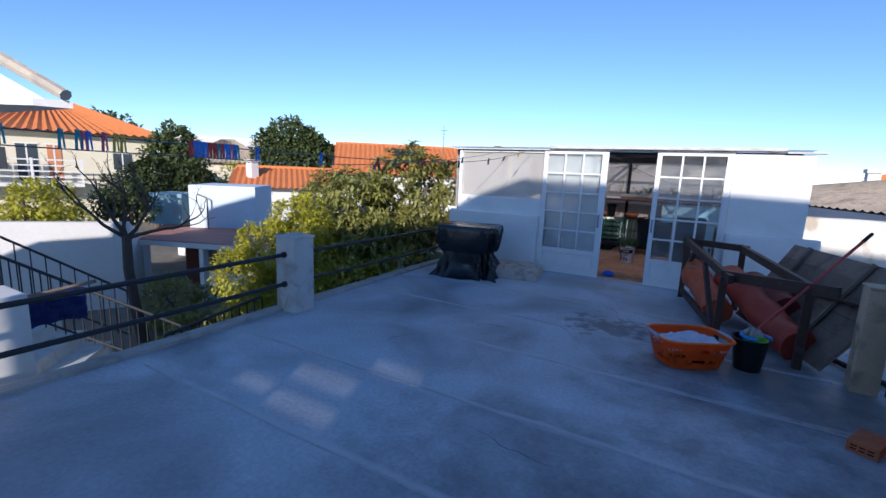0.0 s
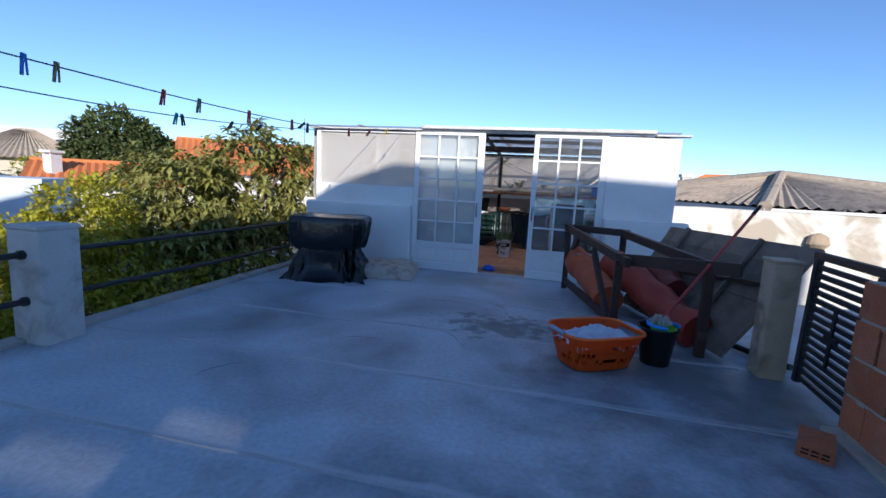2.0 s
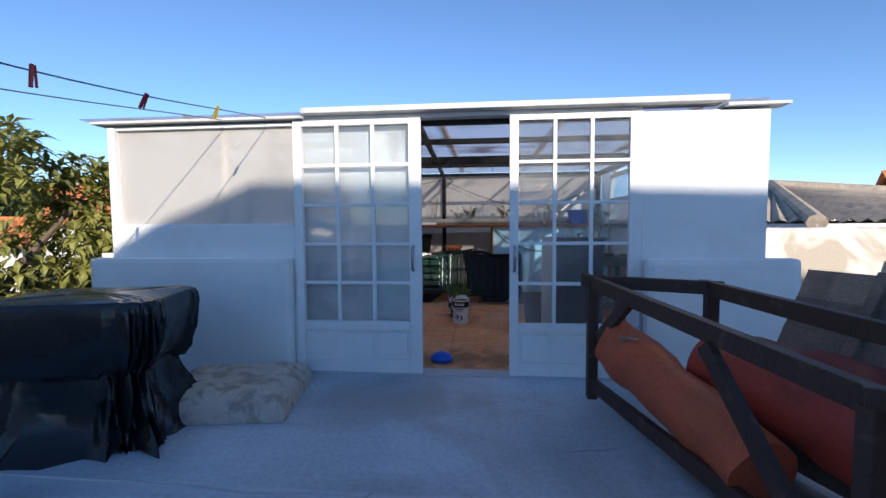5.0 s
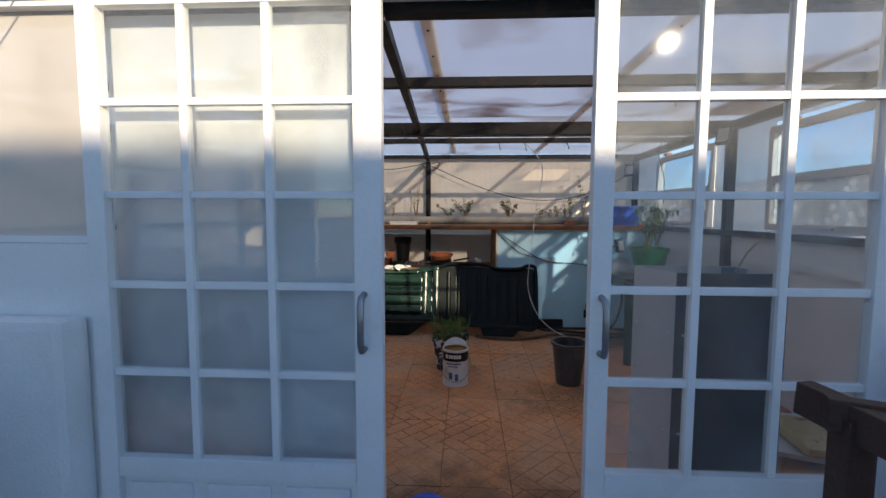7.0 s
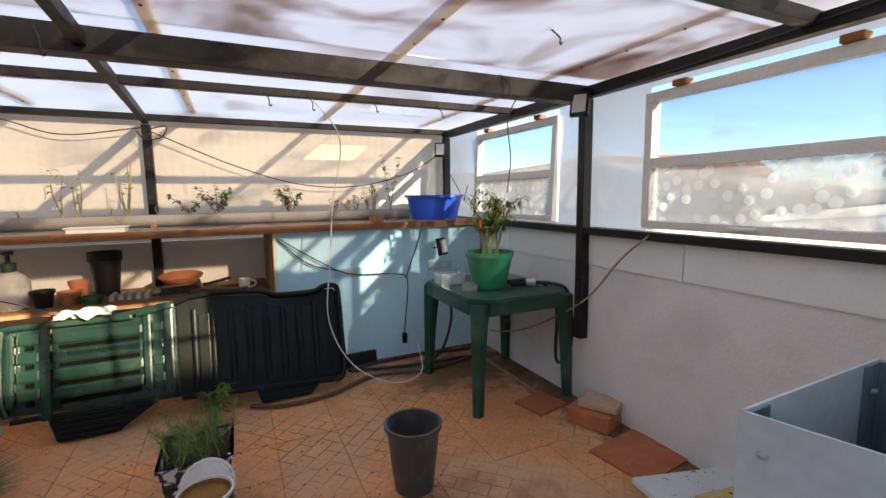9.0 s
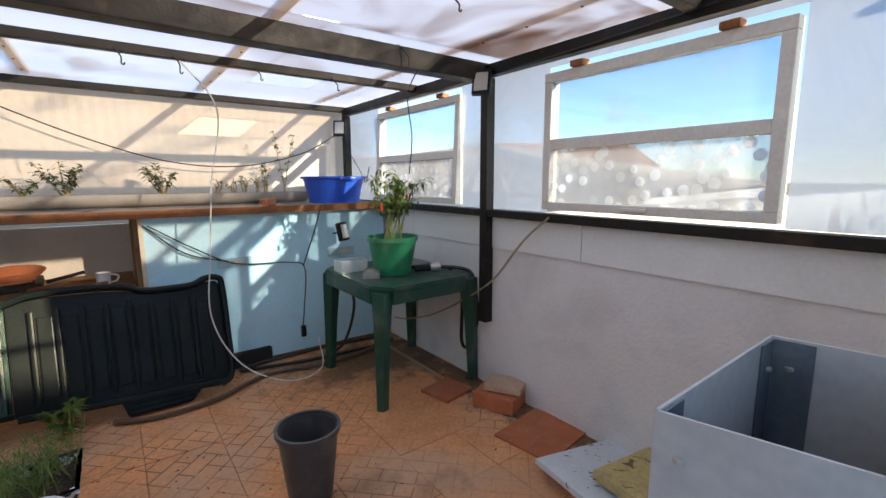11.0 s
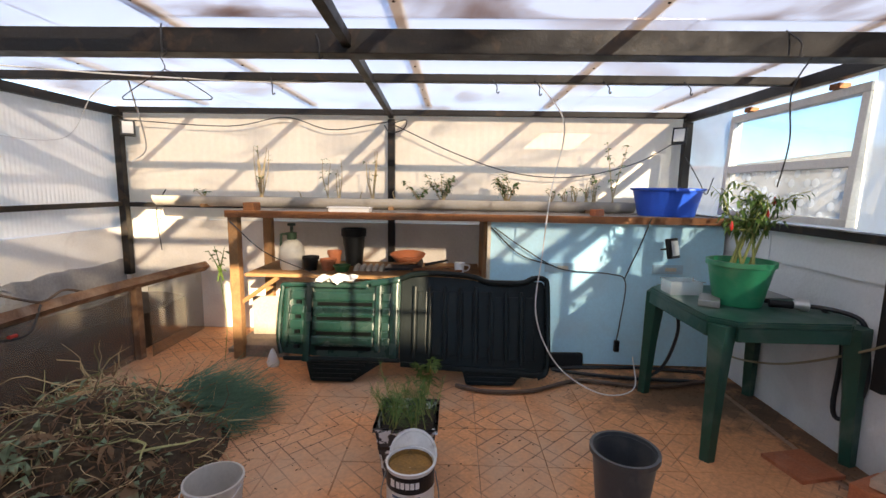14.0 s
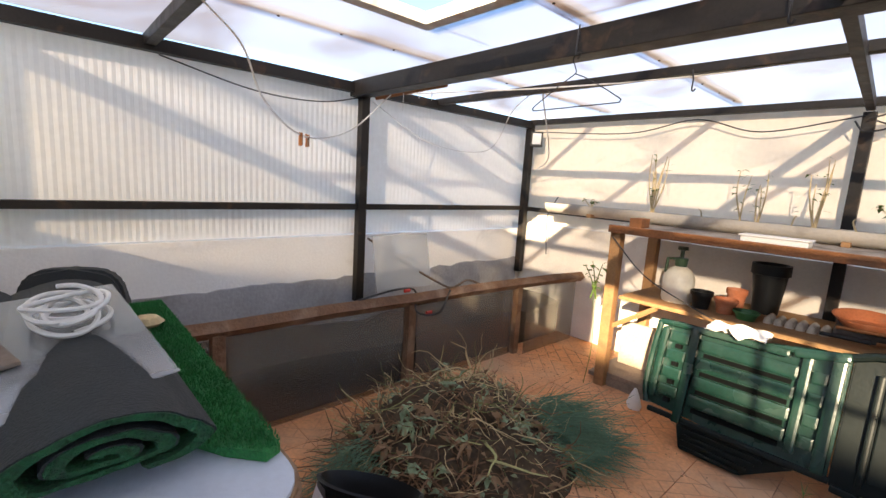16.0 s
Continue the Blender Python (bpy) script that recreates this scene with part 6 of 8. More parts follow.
back_bm = prism([(0.17 * math.copysign(abs(math.cos(a)) ** 0.5, math.cos(a)), 0.22 * math.copysign(abs(math.sin(a)) ** 0.6, math.sin(a))) for a in [2 * math.pi * k / 28 for k in range(28)]], -0.03, 0.03, 0.012)
for v in back_bm.verts:
    v.co = turned(0, 0, 0, 0, 0, 68) @ Vector((v.co.x, v.co.z - 0.15 * (v.co.x ** 2), v.co.y + 0.74))
part("backrest", back_bm, mat("dark_fabric", (0.035, 0.04, 0.042), 0.85, var=0.2, fine=200, bump=0.3), chair)
part("seat", boxes((-0.2, -0.2, 0.42, 0.2, 0.2, 0.47), bevel=0.02), MATS["dark_fabric"], chair)
for sx in (-1, 1):
    for sy in (-1, 1):
        part("leg", tube([(sx * 0.18, sy * 0.18, 0), (sx * 0.17, sy * 0.17, 0.42)], 0.011, 8), BLACK_IRON, chair)
thing("dry_flower", lathe([(0.03, 0), (0.045, 0.012), (0.03, 0.026), (0.005, 0.03)], 9, center=(-2.10, 8.06, 0.897)), DRY_STEM, "dried brown plant tuft on the turf", "dried plant")

# galvanised box behind the sliding door
steel_box = root("steel_planter_box", "tall open galvanised sheet steel box with riveted corners", "metal box", at=(0.38, 7.57, 0))
GALV = mat("galvanised", (0.62, 0.62, 0.62), 0.45, metal=0.3, var=0.12, scale=7, fine=50, bump=0.05)
DARK_GALV = mat("dark_galv", (0.20, 0.24, 0.28), 0.45, metal=0.6, var=0.15)
CORNERS = [Vector(p) - Vector((0.38, 7.57, 0)) for p in ((0.17, 7.68, 0), (0.23, 7.45, 0), (0.61, 7.45, 0), (0.57, 7.69, 0))]
BOX_TOP = 1.05


def upright_sheet(a, b, z0, z1, thick):
    """A thin upright sheet from a to b on plan, its thickness to the inside."""
    d = (b - a).normalized()
    w = Vector((-d.y, d.x, 0)) * thick
    return prism([tuple(v.xy) for v in (a + d * 0.001, b - d * 0.001, b - d * 0.001 + w, a + d * 0.001 + w)], z0, z1)


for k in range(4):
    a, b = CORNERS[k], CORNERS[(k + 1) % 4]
    # the front sheet is darker: the shade on that face is in its colour
    part("side_sheet", upright_sheet(a, b, 0.0, BOX_TOP, 0.004), mat("shaded_front_sheet", (0.025, 0.029, 0.036), 0.5, var=0.15) if k == 1 else GALV, steel_box)
    d = (b - a).normalized()
    w = Vector((-d.y, d.x, 0))
    for p, q2 in ((a + d * 0.006, a + d * 0.062), (b - d * 0.062, b - d * 0.006)):
        part("corner_angle", upright_sheet(p + w * 0.0045, q2 + w * 0.0045, 0.05, BOX_TOP - 0.004, 0.003), DARK_GALV, steel_box, "darker steel corner angle")
    for z in (BOX_TOP - 0.05, BOX_TOP - 0.22, BOX_TOP - 0.40, BOX_TOP - 0.58, BOX_TOP - 0.76, 0.1):
        for p in (a + d * 0.03, b - d * 0.03):
            for side in (-0.003, 0.0085):
                rv = lathe([(0.001, -0.004), (0.006, -0.003), (0.007, 0.0), (0.006, 0.003), (0.001, 0.004)], 8)
                for v in rv.verts:
                    v.co += p + w * side + Vector((0, 0, z))
                part("rivet", rv, MATS["pale_metal"], steel_box, smooth=True)
part("base", prism([tuple((c * 0.96).xy) for c in CORNERS], 0.02, 0.024), GALV, steel_box)
boards = root("leaning_boards", "white spattered board and yellow foam board on the floor", "boards", at=(1.2, 8.35, 0))
part("white_board", boxes((-0.15, -0.3, 0.05, 0.33, 0.28, 0.075), bevel=0.003, m=turned(0, 0, 0, 0, 6, -8)), mat("spattered_board", (0.60, 0.66, 0.70), 0.6, var=0.1, tint=(0.15, 0.12, 0.1), tint_amount=0.9, stain_scale=26, cut=(0.62, 0.66)), boards)
part("yellow_board", boxes((-0.05, -0.36, 0.10, 0.34, 0.05, 0.14), bevel=0.006, m=turned(0, 0, 0, 0, 5, -4)), mat("yellow_foam", (0.50, 0.40, 0.18), 0.9, var=0.25, scale=20, bump=0.4, tint=(0.12, 0.08, 0.05), tint_amount=0.9, stain_scale=16, cut=(0.6, 0.65)), boards)
part("prop", boxes((0.05, -0.25, 0, 0.25, 0.2, 0.05)), GREY_WOOD, boards)
brick_pile = root("broken_bricks", "broken hollow bricks and tile pieces by the wall", "bricks", at=(1.44, 9.25, 0))
part("hollow_brick", boxes((-0.12, -0.15, 0, 0.09, 0.10, 0.09), bevel=0.006, m=turned(0, 0, 0, 0, 0, 22)), TERRACOTTA, brick_pile)
part("hollow_brick", boxes((-0.09, -0.16, 0.092, 0.10, 0.06, 0.13), bevel=0.006, m=turned(0, 0, 0, 0, 4, 30)), mat("pale_brick", (0.52, 0.36, 0.26), 0.9, var=0.2, bump=0.3), brick_pile)
part("tile_piece", boxes((-0.22, 0.2, 0, 0.02, 0.42, 0.02), bevel=0.003, m=turned(0, 0, 0, 0, 0, 12)), TERRACOTTA, brick_pile)
part("tile_piece", boxes((-0.3, -0.55, 0, 0.08, -0.22, 0.012), bevel=0.003, m=turned(0, 0, 0, 0, 0, 8)), TERRACOTTA, brick_pile)
thing("blue_bag", lathe([(0.08, 0), (0.10, 0.03), (0.07, 0.07), (0.02, 0.09)], 14, center=(-0.66, 7.62, 0), squash=0.7), BLUE, "crumpled blue plastic bag just inside the door", "plastic bag", smooth=True)
vine = sprout("climbing_plant", (-2.13, 10.64, 0.5), 0.28, 3, 9, 0.05, 0.035, 0.1, "small climbing plant on the bench post", 31, PLANT_GREEN, PLANT_GREEN)
vine.location.z = 0.0
for o in vine.children:
    o.location.z = 0.62
part("root_stem", tube(curve_points([(0, 0, 0), (0.02, 0.02, 0.3), (0, 0, 0.62)], 4), 0.002, 5), PLANT_GREEN, vine)

# ---- terrace: rails, covers, frame, basket ----
post = thing("concrete_post", boxes((-3.40, 3.33, 0.0, -3.12, 3.60, 0.80), (-3.41, 3.32, 0.80, -3.11, 3.61, 0.83), bevel=0.012), POST_PAINT, "worn painted concrete post between the terrace rails", "post")
rails = root("terrace_railing", "two black iron tubes along the terrace edge", "railing", at=(-3.26, 3.0, 0))
for z in (0.63, 0.31):
    part("tube", tube([(0, -4.6, z - 0.015), (0, -2, z - 0.01), (0, 0.33, z)], 0.021, 10), BLACK_IRON, rails, smooth=True)
    part("tube", tube([(0, 0.6, z), (0, 2.5, z - 0.01), (0, 4.2, z)], 0.019, 10), BLACK_IRON, rails, smooth=True)
    part("collar", tube([(0, 0.30, z), (0, 0.335, z)], 0.032, 10), BLACK_IRON, rails)


def draped(rows, sides=160, seed=0, corner=0.34):
    """A cloth-like skin through rounded rectangles (half x, half y, z, folds)."""
    bm = bmesh.new()
    rings = []
    for hx, hy, z, fo in rows:
        ring = []
        for k in range(sides):
            a = 2 * math.pi * k / sides
            c, s = math.cos(a), math.sin(a)
            e = corner
            f = 1 + fo * (1.4 * noise.noise((c * 3, s * 3, z * 3 + seed)) + 1.5 * (0.3 - abs(noise.noise((c * 6 + 0.8 * z, s * 6, z * 1.6 + seed)))) + 1.1 * (0.25 - abs(noise.noise((c * 13, s * 13 + z, z * 4)))))
            ring.append(bm.verts.new((math.copysign(abs(c) ** e, c) * hx * f, math.copysign(abs(s) ** e, s) * hy * f, z + fo * 0.25 * noise.noise((c * 4, s * 4, seed + z)))))
        rings.append(ring)
    for a, b in zip(rings, rings[1:]):
        for k in range(sides):
            bm.faces.new((a[k], a[(k + 1) % sides], b[(k + 1) % sides], b[k]))
    bm.faces.new(rings[0][::-1])
    bm.faces.new(rings[-1])
    return bm


SHEETING = mat("black_sheeting", (0.006, 0.008, 0.011), 0.22, var=0.3, scale=6, fine=16, bump=0.45, spec=0.5)
cover = root("covered_barbecue", "barbecue wrapped in black plastic sheeting, gathered at the waist", "covered barbecue", at=(-2.53, 6.28, 0))
part("skirt", draped([(0.44, 0.40, 0.0, 0.24), (0.42, 0.37, 0.03, 0.24), (0.40, 0.34, 0.09, 0.24), (0.375, 0.31, 0.16, 0.22), (0.355, 0.285, 0.24, 0.19), (0.345, 0.27, 0.32, 0.14), (0.34, 0.265, 0.40, 0.10), (0.35, 0.265, 0.46, 0.05)], seed=2), SHEETING, cover, smooth=True)
part("hood", draped([(0.345, 0.26, 0.37, 0.16), (0.38, 0.28, 0.41, 0.15), (0.42, 0.298, 0.46, 0.12), (0.444, 0.308, 0.53, 0.10), (0.457, 0.314, 0.61, 0.07), (0.462, 0.317, 0.69, 0.045), (0.46, 0.315, 0.745, 0.025), (0.445, 0.30, 0.772, 0.018), (0.40, 0.25, 0.782, 0.02), (0.28, 0.17, 0.785, 0.03), (0.12, 0.07, 0.788, 0.02)], seed=5, corner=0.24), SHEETING, cover, smooth=True)
cover.rotation_euler = (0, 0, radians(12))

cush = bmesh.new()
bmesh.ops.create_grid(cush, x_segments=28, y_segments=26, size=0.5)
for v in cush.verts:
    e = 1 - max(abs(v.co.x), abs(v.co.y)) * 2
    v.co = Vector((v.co.x * 0.78, v.co.y * 0.70, 0.15 * min(1, max(0, e) * 2.6) ** 0.28 + 0.018 * noise.noise(v.co * 7)))
    v.co.z = max(v.co.z, 0.02)
ex = bmesh.ops.extrude_face_region(cush, geom=cush.faces[:])["geom"]
for v in ex:
    if isinstance(v, bmesh.types.BMVert):
        v.co.z = 0.0
cushion = thing("floor_cushion", cush, mat("cushion_cloth", (0.52, 0.46, 0.39), 0.9, var=0.2, scale=9, fine=120, bump=0.4, tint=(0.2, 0.16, 0.13), tint_amount=0.6, stain_scale=9, cut=(0.5, 0.62)), "faded beige floor cushion with blotched pattern", "cushion", smooth=True)
cushion.scale = (1.12, 1.1, 1.1)
cushion.location, cushion.rotation_euler = (-1.97, 6.72, 0.002), (0, 0, radians(9))

# wooden frame with canvas rolls
crib = root("wooden_frame", "dark brown timber frame of a bench lying open", "wooden frame", at=(0.9, 5.9, 0))
A, N_, R_, B_ = Vector((0.41, 6.93, 0.78)), Vector((0.78, 5.25, 0.66)), Vector((1.38, 4.86, 0.72)), Vector((1.02, 6.66, 0.78))
O = Vector((0.9, 5.9, 0))


def bar(a, b, w, h, material, parent, name="rail"):
    """A squared timber from a to b."""
    a, b = Vector(a), Vector(b)
    d = b - a
    m = Matrix.Translation(a) @ d.to_track_quat("X", "Z").to_matrix().to_4x4()
    return part(name, boxes((0, -w / 2, -h / 2, d.length, w / 2, h / 2), bevel=0.005, m=m), material, parent)


for p in (A, N_, R_, B_):
    bar((p.x - O.x, p.y - O.y, 0), (p.x - O.x, p.y - O.y, p.z), 0.065, 0.065, BROWN_WOOD, crib, "post")
up = Vector((0, 0, 0.0))
bar(A - O + Vector((-0.03, 0.12, 0.0)), N_ - O + Vector((0.05, -0.14, 0.0)), 0.05, 0.085, BROWN_WOOD, crib)
bar(B_ - O + Vector((-0.02, 0.08, 0.0)), R_ - O + Vector((0.0, 0.04, 0.0)), 0.05, 0.085, BROWN_WOOD, crib)
bar(A - O + Vector((-0.05, 0.02, 0.002)), B_ - O + Vector((0.06, -0.02, 0.002)), 0.04, 0.08, BROWN_WOOD, crib)
bar(N_ - O + Vector((-0.02, 0.02, 0.006)), R_ - O + Vector((0.17, -0.11, 0.01)), 0.045, 0.10, BROWN_WOOD, crib)
bar((A.x - O.x, A.y - O.y, 0.10), (N_.x - O.x, N_.y - O.y, 0.10), 0.04, 0.08, BROWN_WOOD, crib)
bar((A.x - O.x + 0.03, A.y - O.y - 0.06, 0.42), (A.x - O.x + 0.1, A.y - O.y - 0.42, 0.72), 0.04, 0.07, BROWN_WOOD, crib, "brace")
bar((N_.x - O.x - 0.03, N_.y - O.y + 0.08, 0.06), (N_.x - O.x - 0.16, N_.y - O.y + 0.62, 0.66), 0.04, 0.07, BROWN_WOOD, crib, "brace")


def canvas_roll(name, pts, radii, material, label, seed):
    bm = bmesh.new()
    sweep(bm, curve_points(pts, 8), [radii] * (8 * (len(pts) - 1) + 1), 22)
    for v in bm.verts:
        v.co += 0.035 * Vector((noise.noise(v.co * 5 + Vector((seed, 0, 0))), noise.noise(v.co * 5 + Vector((0, seed, 0))), noise.noise(v.co * 6 + Vector((0, 0, seed)))))
    return thing(name, bm, material, label, "canvas roll", smooth=True)


canvas_roll("canvas_roll", [(0.52, 6.75, 0.42), (0.66, 6.3, 0.30), (0.80, 5.75, 0.17)], 0.15, mat("orange_canvas", (0.50, 0.10, 0.035), 0.6, var=0.2, scale=5, fine=50, bump=0.2, tint=(0.2, 0.03, 0.02), tint_amount=0.4, stain_scale=3), "faded orange canvas roll lying in the timber frame", 1)
canvas_roll("canvas_roll", [(0.90, 6.35, 0.46), (1.08, 5.8, 0.36), (1.28, 5.3, 0.2), (1.40, 5.05, 0.14)], 0.155, RED_PLASTIC, "red canvas roll leaning in the timber frame", 4)
canvas_roll("canvas_roll", [(1.15, 6.45, 0.40), (1.3, 6.0, 0.42), (1.36, 5.6, 0.32)], 0.14, mat("dark_red_canvas", (0.16, 0.02, 0.018), 0.6, var=0.2, bump=0.2), "dark red canvas bundle against the wooden panel", 7)
thing("canvas_mark", boxes((-0.05, -0.002, -0.02, 0.05, 0.002, 0.02), m=turned(0.52, 6.53, 0.50, 40, 0, -20)), MATS["cushion_cloth"], "pale worn printed mark on the canvas", "mark")

panel = root("leaning_plank_door", "weathered grey plank panel leaning against the gate post", "wooden panel", at=(1.55, 5.6, 0))
tl, tr, bl, br = Vector((1.50, 6.60, 0.90)), Vector((2.02, 4.72, 0.93)), Vector((1.02, 6.35, 0.03)), Vector((1.52, 4.84, 0.03))
O2 = Vector((1.55, 5.6, 0))
nrm = (tr - tl).cross(bl - tl).normalized()
if nrm.x > 0:
    nrm = -nrm
for k in range(6):
    a, b = k / 6 + 0.0012, (k + 1) / 6 - 0.0012
    q = [tl.lerp(bl, a), tr.lerp(br, a), tr.lerp(br, b), tl.lerp(bl, b)]
    bm = bmesh.new()
    f = [bm.verts.new(v - O2 + nrm * 0.004 * (k % 3)) for v in q]
    g = [bm.verts.new(v - O2 - nrm * 0.025) for v in q]
    bm.faces.new(f)
    bm.faces.new(g[::-1])
    for i in range(4):
        bm.faces.new((f[i], g[i], g[(i + 1) % 4], f[(i + 1) % 4]))
    part("plank", bm, GREY_WOOD, panel)
for s in (0.2, 0.72):
    a, b = tl.lerp(tr, s) - O2 + nrm * 0.025, bl.lerp(br, s) - O2 + nrm * 0.025
    bar(a, b, 0.05, 0.03, GREY_WOOD, panel, "batten")
bar(tl.lerp(bl, 0.55) - O2 + nrm * 0.03, tr.lerp(br, 0.35) - O2 + nrm * 0.03, 0.03, 0.03, BROWN_WOOD, panel, "strap")
thing("steel_pipe_bundle", tube([(1.62, 5.35, 0.03), (1.98, 4.78, 0.03)], 0.025, 8), BLACK_IRON, "black pipe lying on the floor below the panel", "pipe")

# gate side
thing("gate_post", boxes((1.67, 4.55, 0.0, 1.84, 4.73, 0.83), (1.66, 4.54, 0.83, 1.85, 4.74, 0.85), bevel=0.012), mat("tan_concrete", (0.56, 0.43, 0.29), 0.9, var=0.18, scale=7, fine=80, bump=0.4, tint=(0.14, 0.11, 0.08), tint_amount=0.7, stain_scale=5), "raw concrete gate post with dark stains", "post")
gate = root("slatted_gate", "dark slatted metal gate leaning beside the post", "gate", at=(1.86, 4.18, 0))
gate.rotation_euler = (0, radians(1), radians(-4))
for y in (-0.35, 0.33):
    part("stile", boxes((-0.02, y - 0.025, 0.03, 0.02, y + 0.025, 0.88), bevel=0.004), BLACK_IRON, gate)
part("top_rail", boxes((-0.022, -0.38, 0.881, 0.022, 0.36, 0.93), bevel=0.004), BROWN_WOOD, gate)
for k in range(15):
    part("slat", boxes((-0.012, -0.324, 0.06 + 0.054 * k, 0.012, 0.304, 0.093 + 0.054 * k), bevel=0.003), BLACK_IRON, gate)
part("ornament", boxes((-0.024, -0.03, 0.25, -0.0125, 0.0, 0.62), (-0.024, -0.09, 0.42, -0.0125, 0.06, 0.45)), BLACK_IRON, gate)


def hollow_brick_mesh(length, depth, height, holes=(4, 3)):
    """A clay block; flat dark end squares paint the shade of channels along it."""
    bm = boxes((-length / 2, -depth / 2, -height / 2, length / 2, depth / 2, height / 2), bevel=0.004)
    for s in (-1, 1):
        face = max(bm.faces, key=lambda f: s * f.calc_center_median().x + f.calc_area())
        cell_y, cell_z = (depth - 0.03) / holes[0], (height - 0.03) / holes[1]
        for i in range(holes[0]):
            for j in range(holes[1]):
                y0, z0 = -depth / 2 + 0.015 + i * cell_y + 0.005, -height / 2 + 0.015 + j * cell_z + 0.005
                y1, z1 = y0 + cell_y - 0.01, z0 + cell_z - 0.01
                x = s * (length / 2 + 0.001)
                bm.faces.new([bm.verts.new((x, y, z)) for y, z in ((y0, z0), (y1, z0), (y1, z1), (y0, z1))]).material_index = 1
    return bm


HOLE_SHADE = mat("brick_hole_shade", (0.035, 0.015, 0.01), 0.95)
loose = new("clay_brick", mesh_of(hollow_brick_mesh(0.24, 0.15, 0.07, (3, 2)), "clay_brick", TERRACOTTA))
loose.data.materials.append(HOLE_SHADE)
loose.location, loose.rotation_euler = (1.55, 3.60, 0.036), (0, 0, radians(62))
tagged(loose, "loose hollow terracotta brick lying on the terrace", "brick")
stub = root("brick_pier", "unfinished wall of hollow terracotta bricks with rough mortar", "brick wall", at=(1.86, 3.3, 0))
whole, halfb = hollow_brick_mesh(0.30, 0.21, 0.19), hollow_brick_mesh(0.17, 0.21, 0.19)
bm_w, bm_h = mesh_of(whole, "brick", TERRACOTTA), mesh_of(halfb, "brick_half", TERRACOTTA)
bm_w.materials.append(HOLE_SHADE)
bm_h.materials.append(HOLE_SHADE)
for c in range(4):
    y = 0.52
    k = 0
    while y > -1.2 + 0.12 * c:
        short = (k == 0 and c % 2 == 0)
        ln = 0.17 if short else 0.30
        b = new("brick", bm_h if short else bm_w)
        b.parent = stub
        b.location = (random.Random(c * 9 + k).uniform(-0.006, 0.006), y - ln / 2, 0.15 + 0.205 * c)
        b.rotation_euler = (0, 0, radians(90) + random.Random(c + k).uniform(-0.02, 0.02))
        y -= ln + 0.016
        k += 1
for c in range(5):
    mort = bmesh.new()
    z = 0.042 + 0.205 * c
    for i in range(23):
        w = 0.1 + 0.012 * noise.noise((i * 0.9, c * 3, 1))
        box(mort, -w, 0.5 - 0.07 * (i + 1), z - 0.012, w, 0.5 - 0.07 * i, z + 0.012 - 0.006 * (c == 4))
    part("mortar_bed", mort, CONCRETE, stub, "rough grey mortar")
part("footing", boxes((-0.16, -1.3, 0.0, 0.16, 0.56, 0.029), bevel=0.01), CONCRETE, stub)

# laundry basket
basket = root("laundry_basket", "orange plastic laundry basket with pierced sides", "laundry basket", at=(0.54, 4.42, 0.0))
basket.rotation_euler = (0, 0, radians(30))


def rounded(hx, hy, a, e=0.5):
    c, s = math.cos(a), math.sin(a)
    return math.copysign(abs(c) ** e, c) * hx, math.copysign(abs(s) ** e, s) * hy


bk = bmesh.new()
S, V = 144, 20
rings = []
for j in range(V + 1):
    t = j / V
    hx, hy = 0.235 + 0.07 * t, 0.165 + 0.06 * t
    rings.append([bk.verts.new((*rounded(hx, hy, 2 * math.pi * k / S), 0.012 + 0.245 * t)) for k in range(S)])
q = random.Random(6)
for j in range(V):
    for k in range(S):
        pierced = 3 <= j <= 14 and j % 4 != 3 and (k + 2 * (j // 4) + (j % 4 == 0)) % 4 in ((1, 2) if j % 4 else (1,)) and noise.noise((k // 4 * 0.9, j // 4 * 1.3, 0)) > 0.0
        grip = 15 <= j <= 17 and (k < 6 or k > 137 or 66 < k < 78)
        if pierced or grip:
            continue
        bk.faces.new((rings[j][k], rings[j][(k + 1) % S], rings[j + 1][(k + 1) % S], rings[j + 1][k]))
bk.faces.new(rings[0][::-1])
bmesh.ops.solidify(bk, geom=bk.faces[:], thickness=0.004)
part("body", bk, ORANGE, basket, smooth=True)
rim = bmesh.new()
pts = [Vector((*rounded(0.312, 0.232, 2 * math.pi * k / 60), 0.262)) for k in range(61)]
sweep(rim, pts, 0.012, 8, cap=False)
part("rim", rim, ORANGE, basket, smooth=True)
for e in (-1, 1):
    part("grip", tube([(e * 0.315, y, 0.268 - 0.25 * y * y) for y in (-0.09, -0.05, 0, 0.05, 0.09)], 0.0145, 8), mat("grip_grey", (0.30, 0.40, 0.52), 0.5, var=0.1), basket, "blue-grey soft grip", smooth=True)
laundry = bmesh.new()
bmesh.ops.create_grid(laundry, x_segments=60, y_segments=46, size=0.5)
for v in laundry.verts:
    r = math.hypot(v.co.x * 2, v.co.y * 2)
    x, y = v.co.x * 0.50, v.co.y * 0.34
    hgt = 0.20 + 0.08 * max(0, 1 - r) + 0.045 * abs(noise.noise((x * 7, y * 7, 0))) + 0.025 * noise.noise((x * 17, y * 17, 3)) + 0.012 * noise.noise((x * 40, y * 40, 5))
    v.co = Vector((x, y, hgt - 0.08 * max(0, r - 0.9)))
clothes = thing("white_laundry", laundry, mat("white_cloth", (0.66, 0.69, 0.76), 0.9, var=0.08, fine=200, bump=0.3, tint=(0.35, 0.42, 0.58), tint_amount=0.4, stain_scale=8, cut=(0.55, 0.62)), "crumpled white laundry in the orange basket", "laundry", smooth=True)
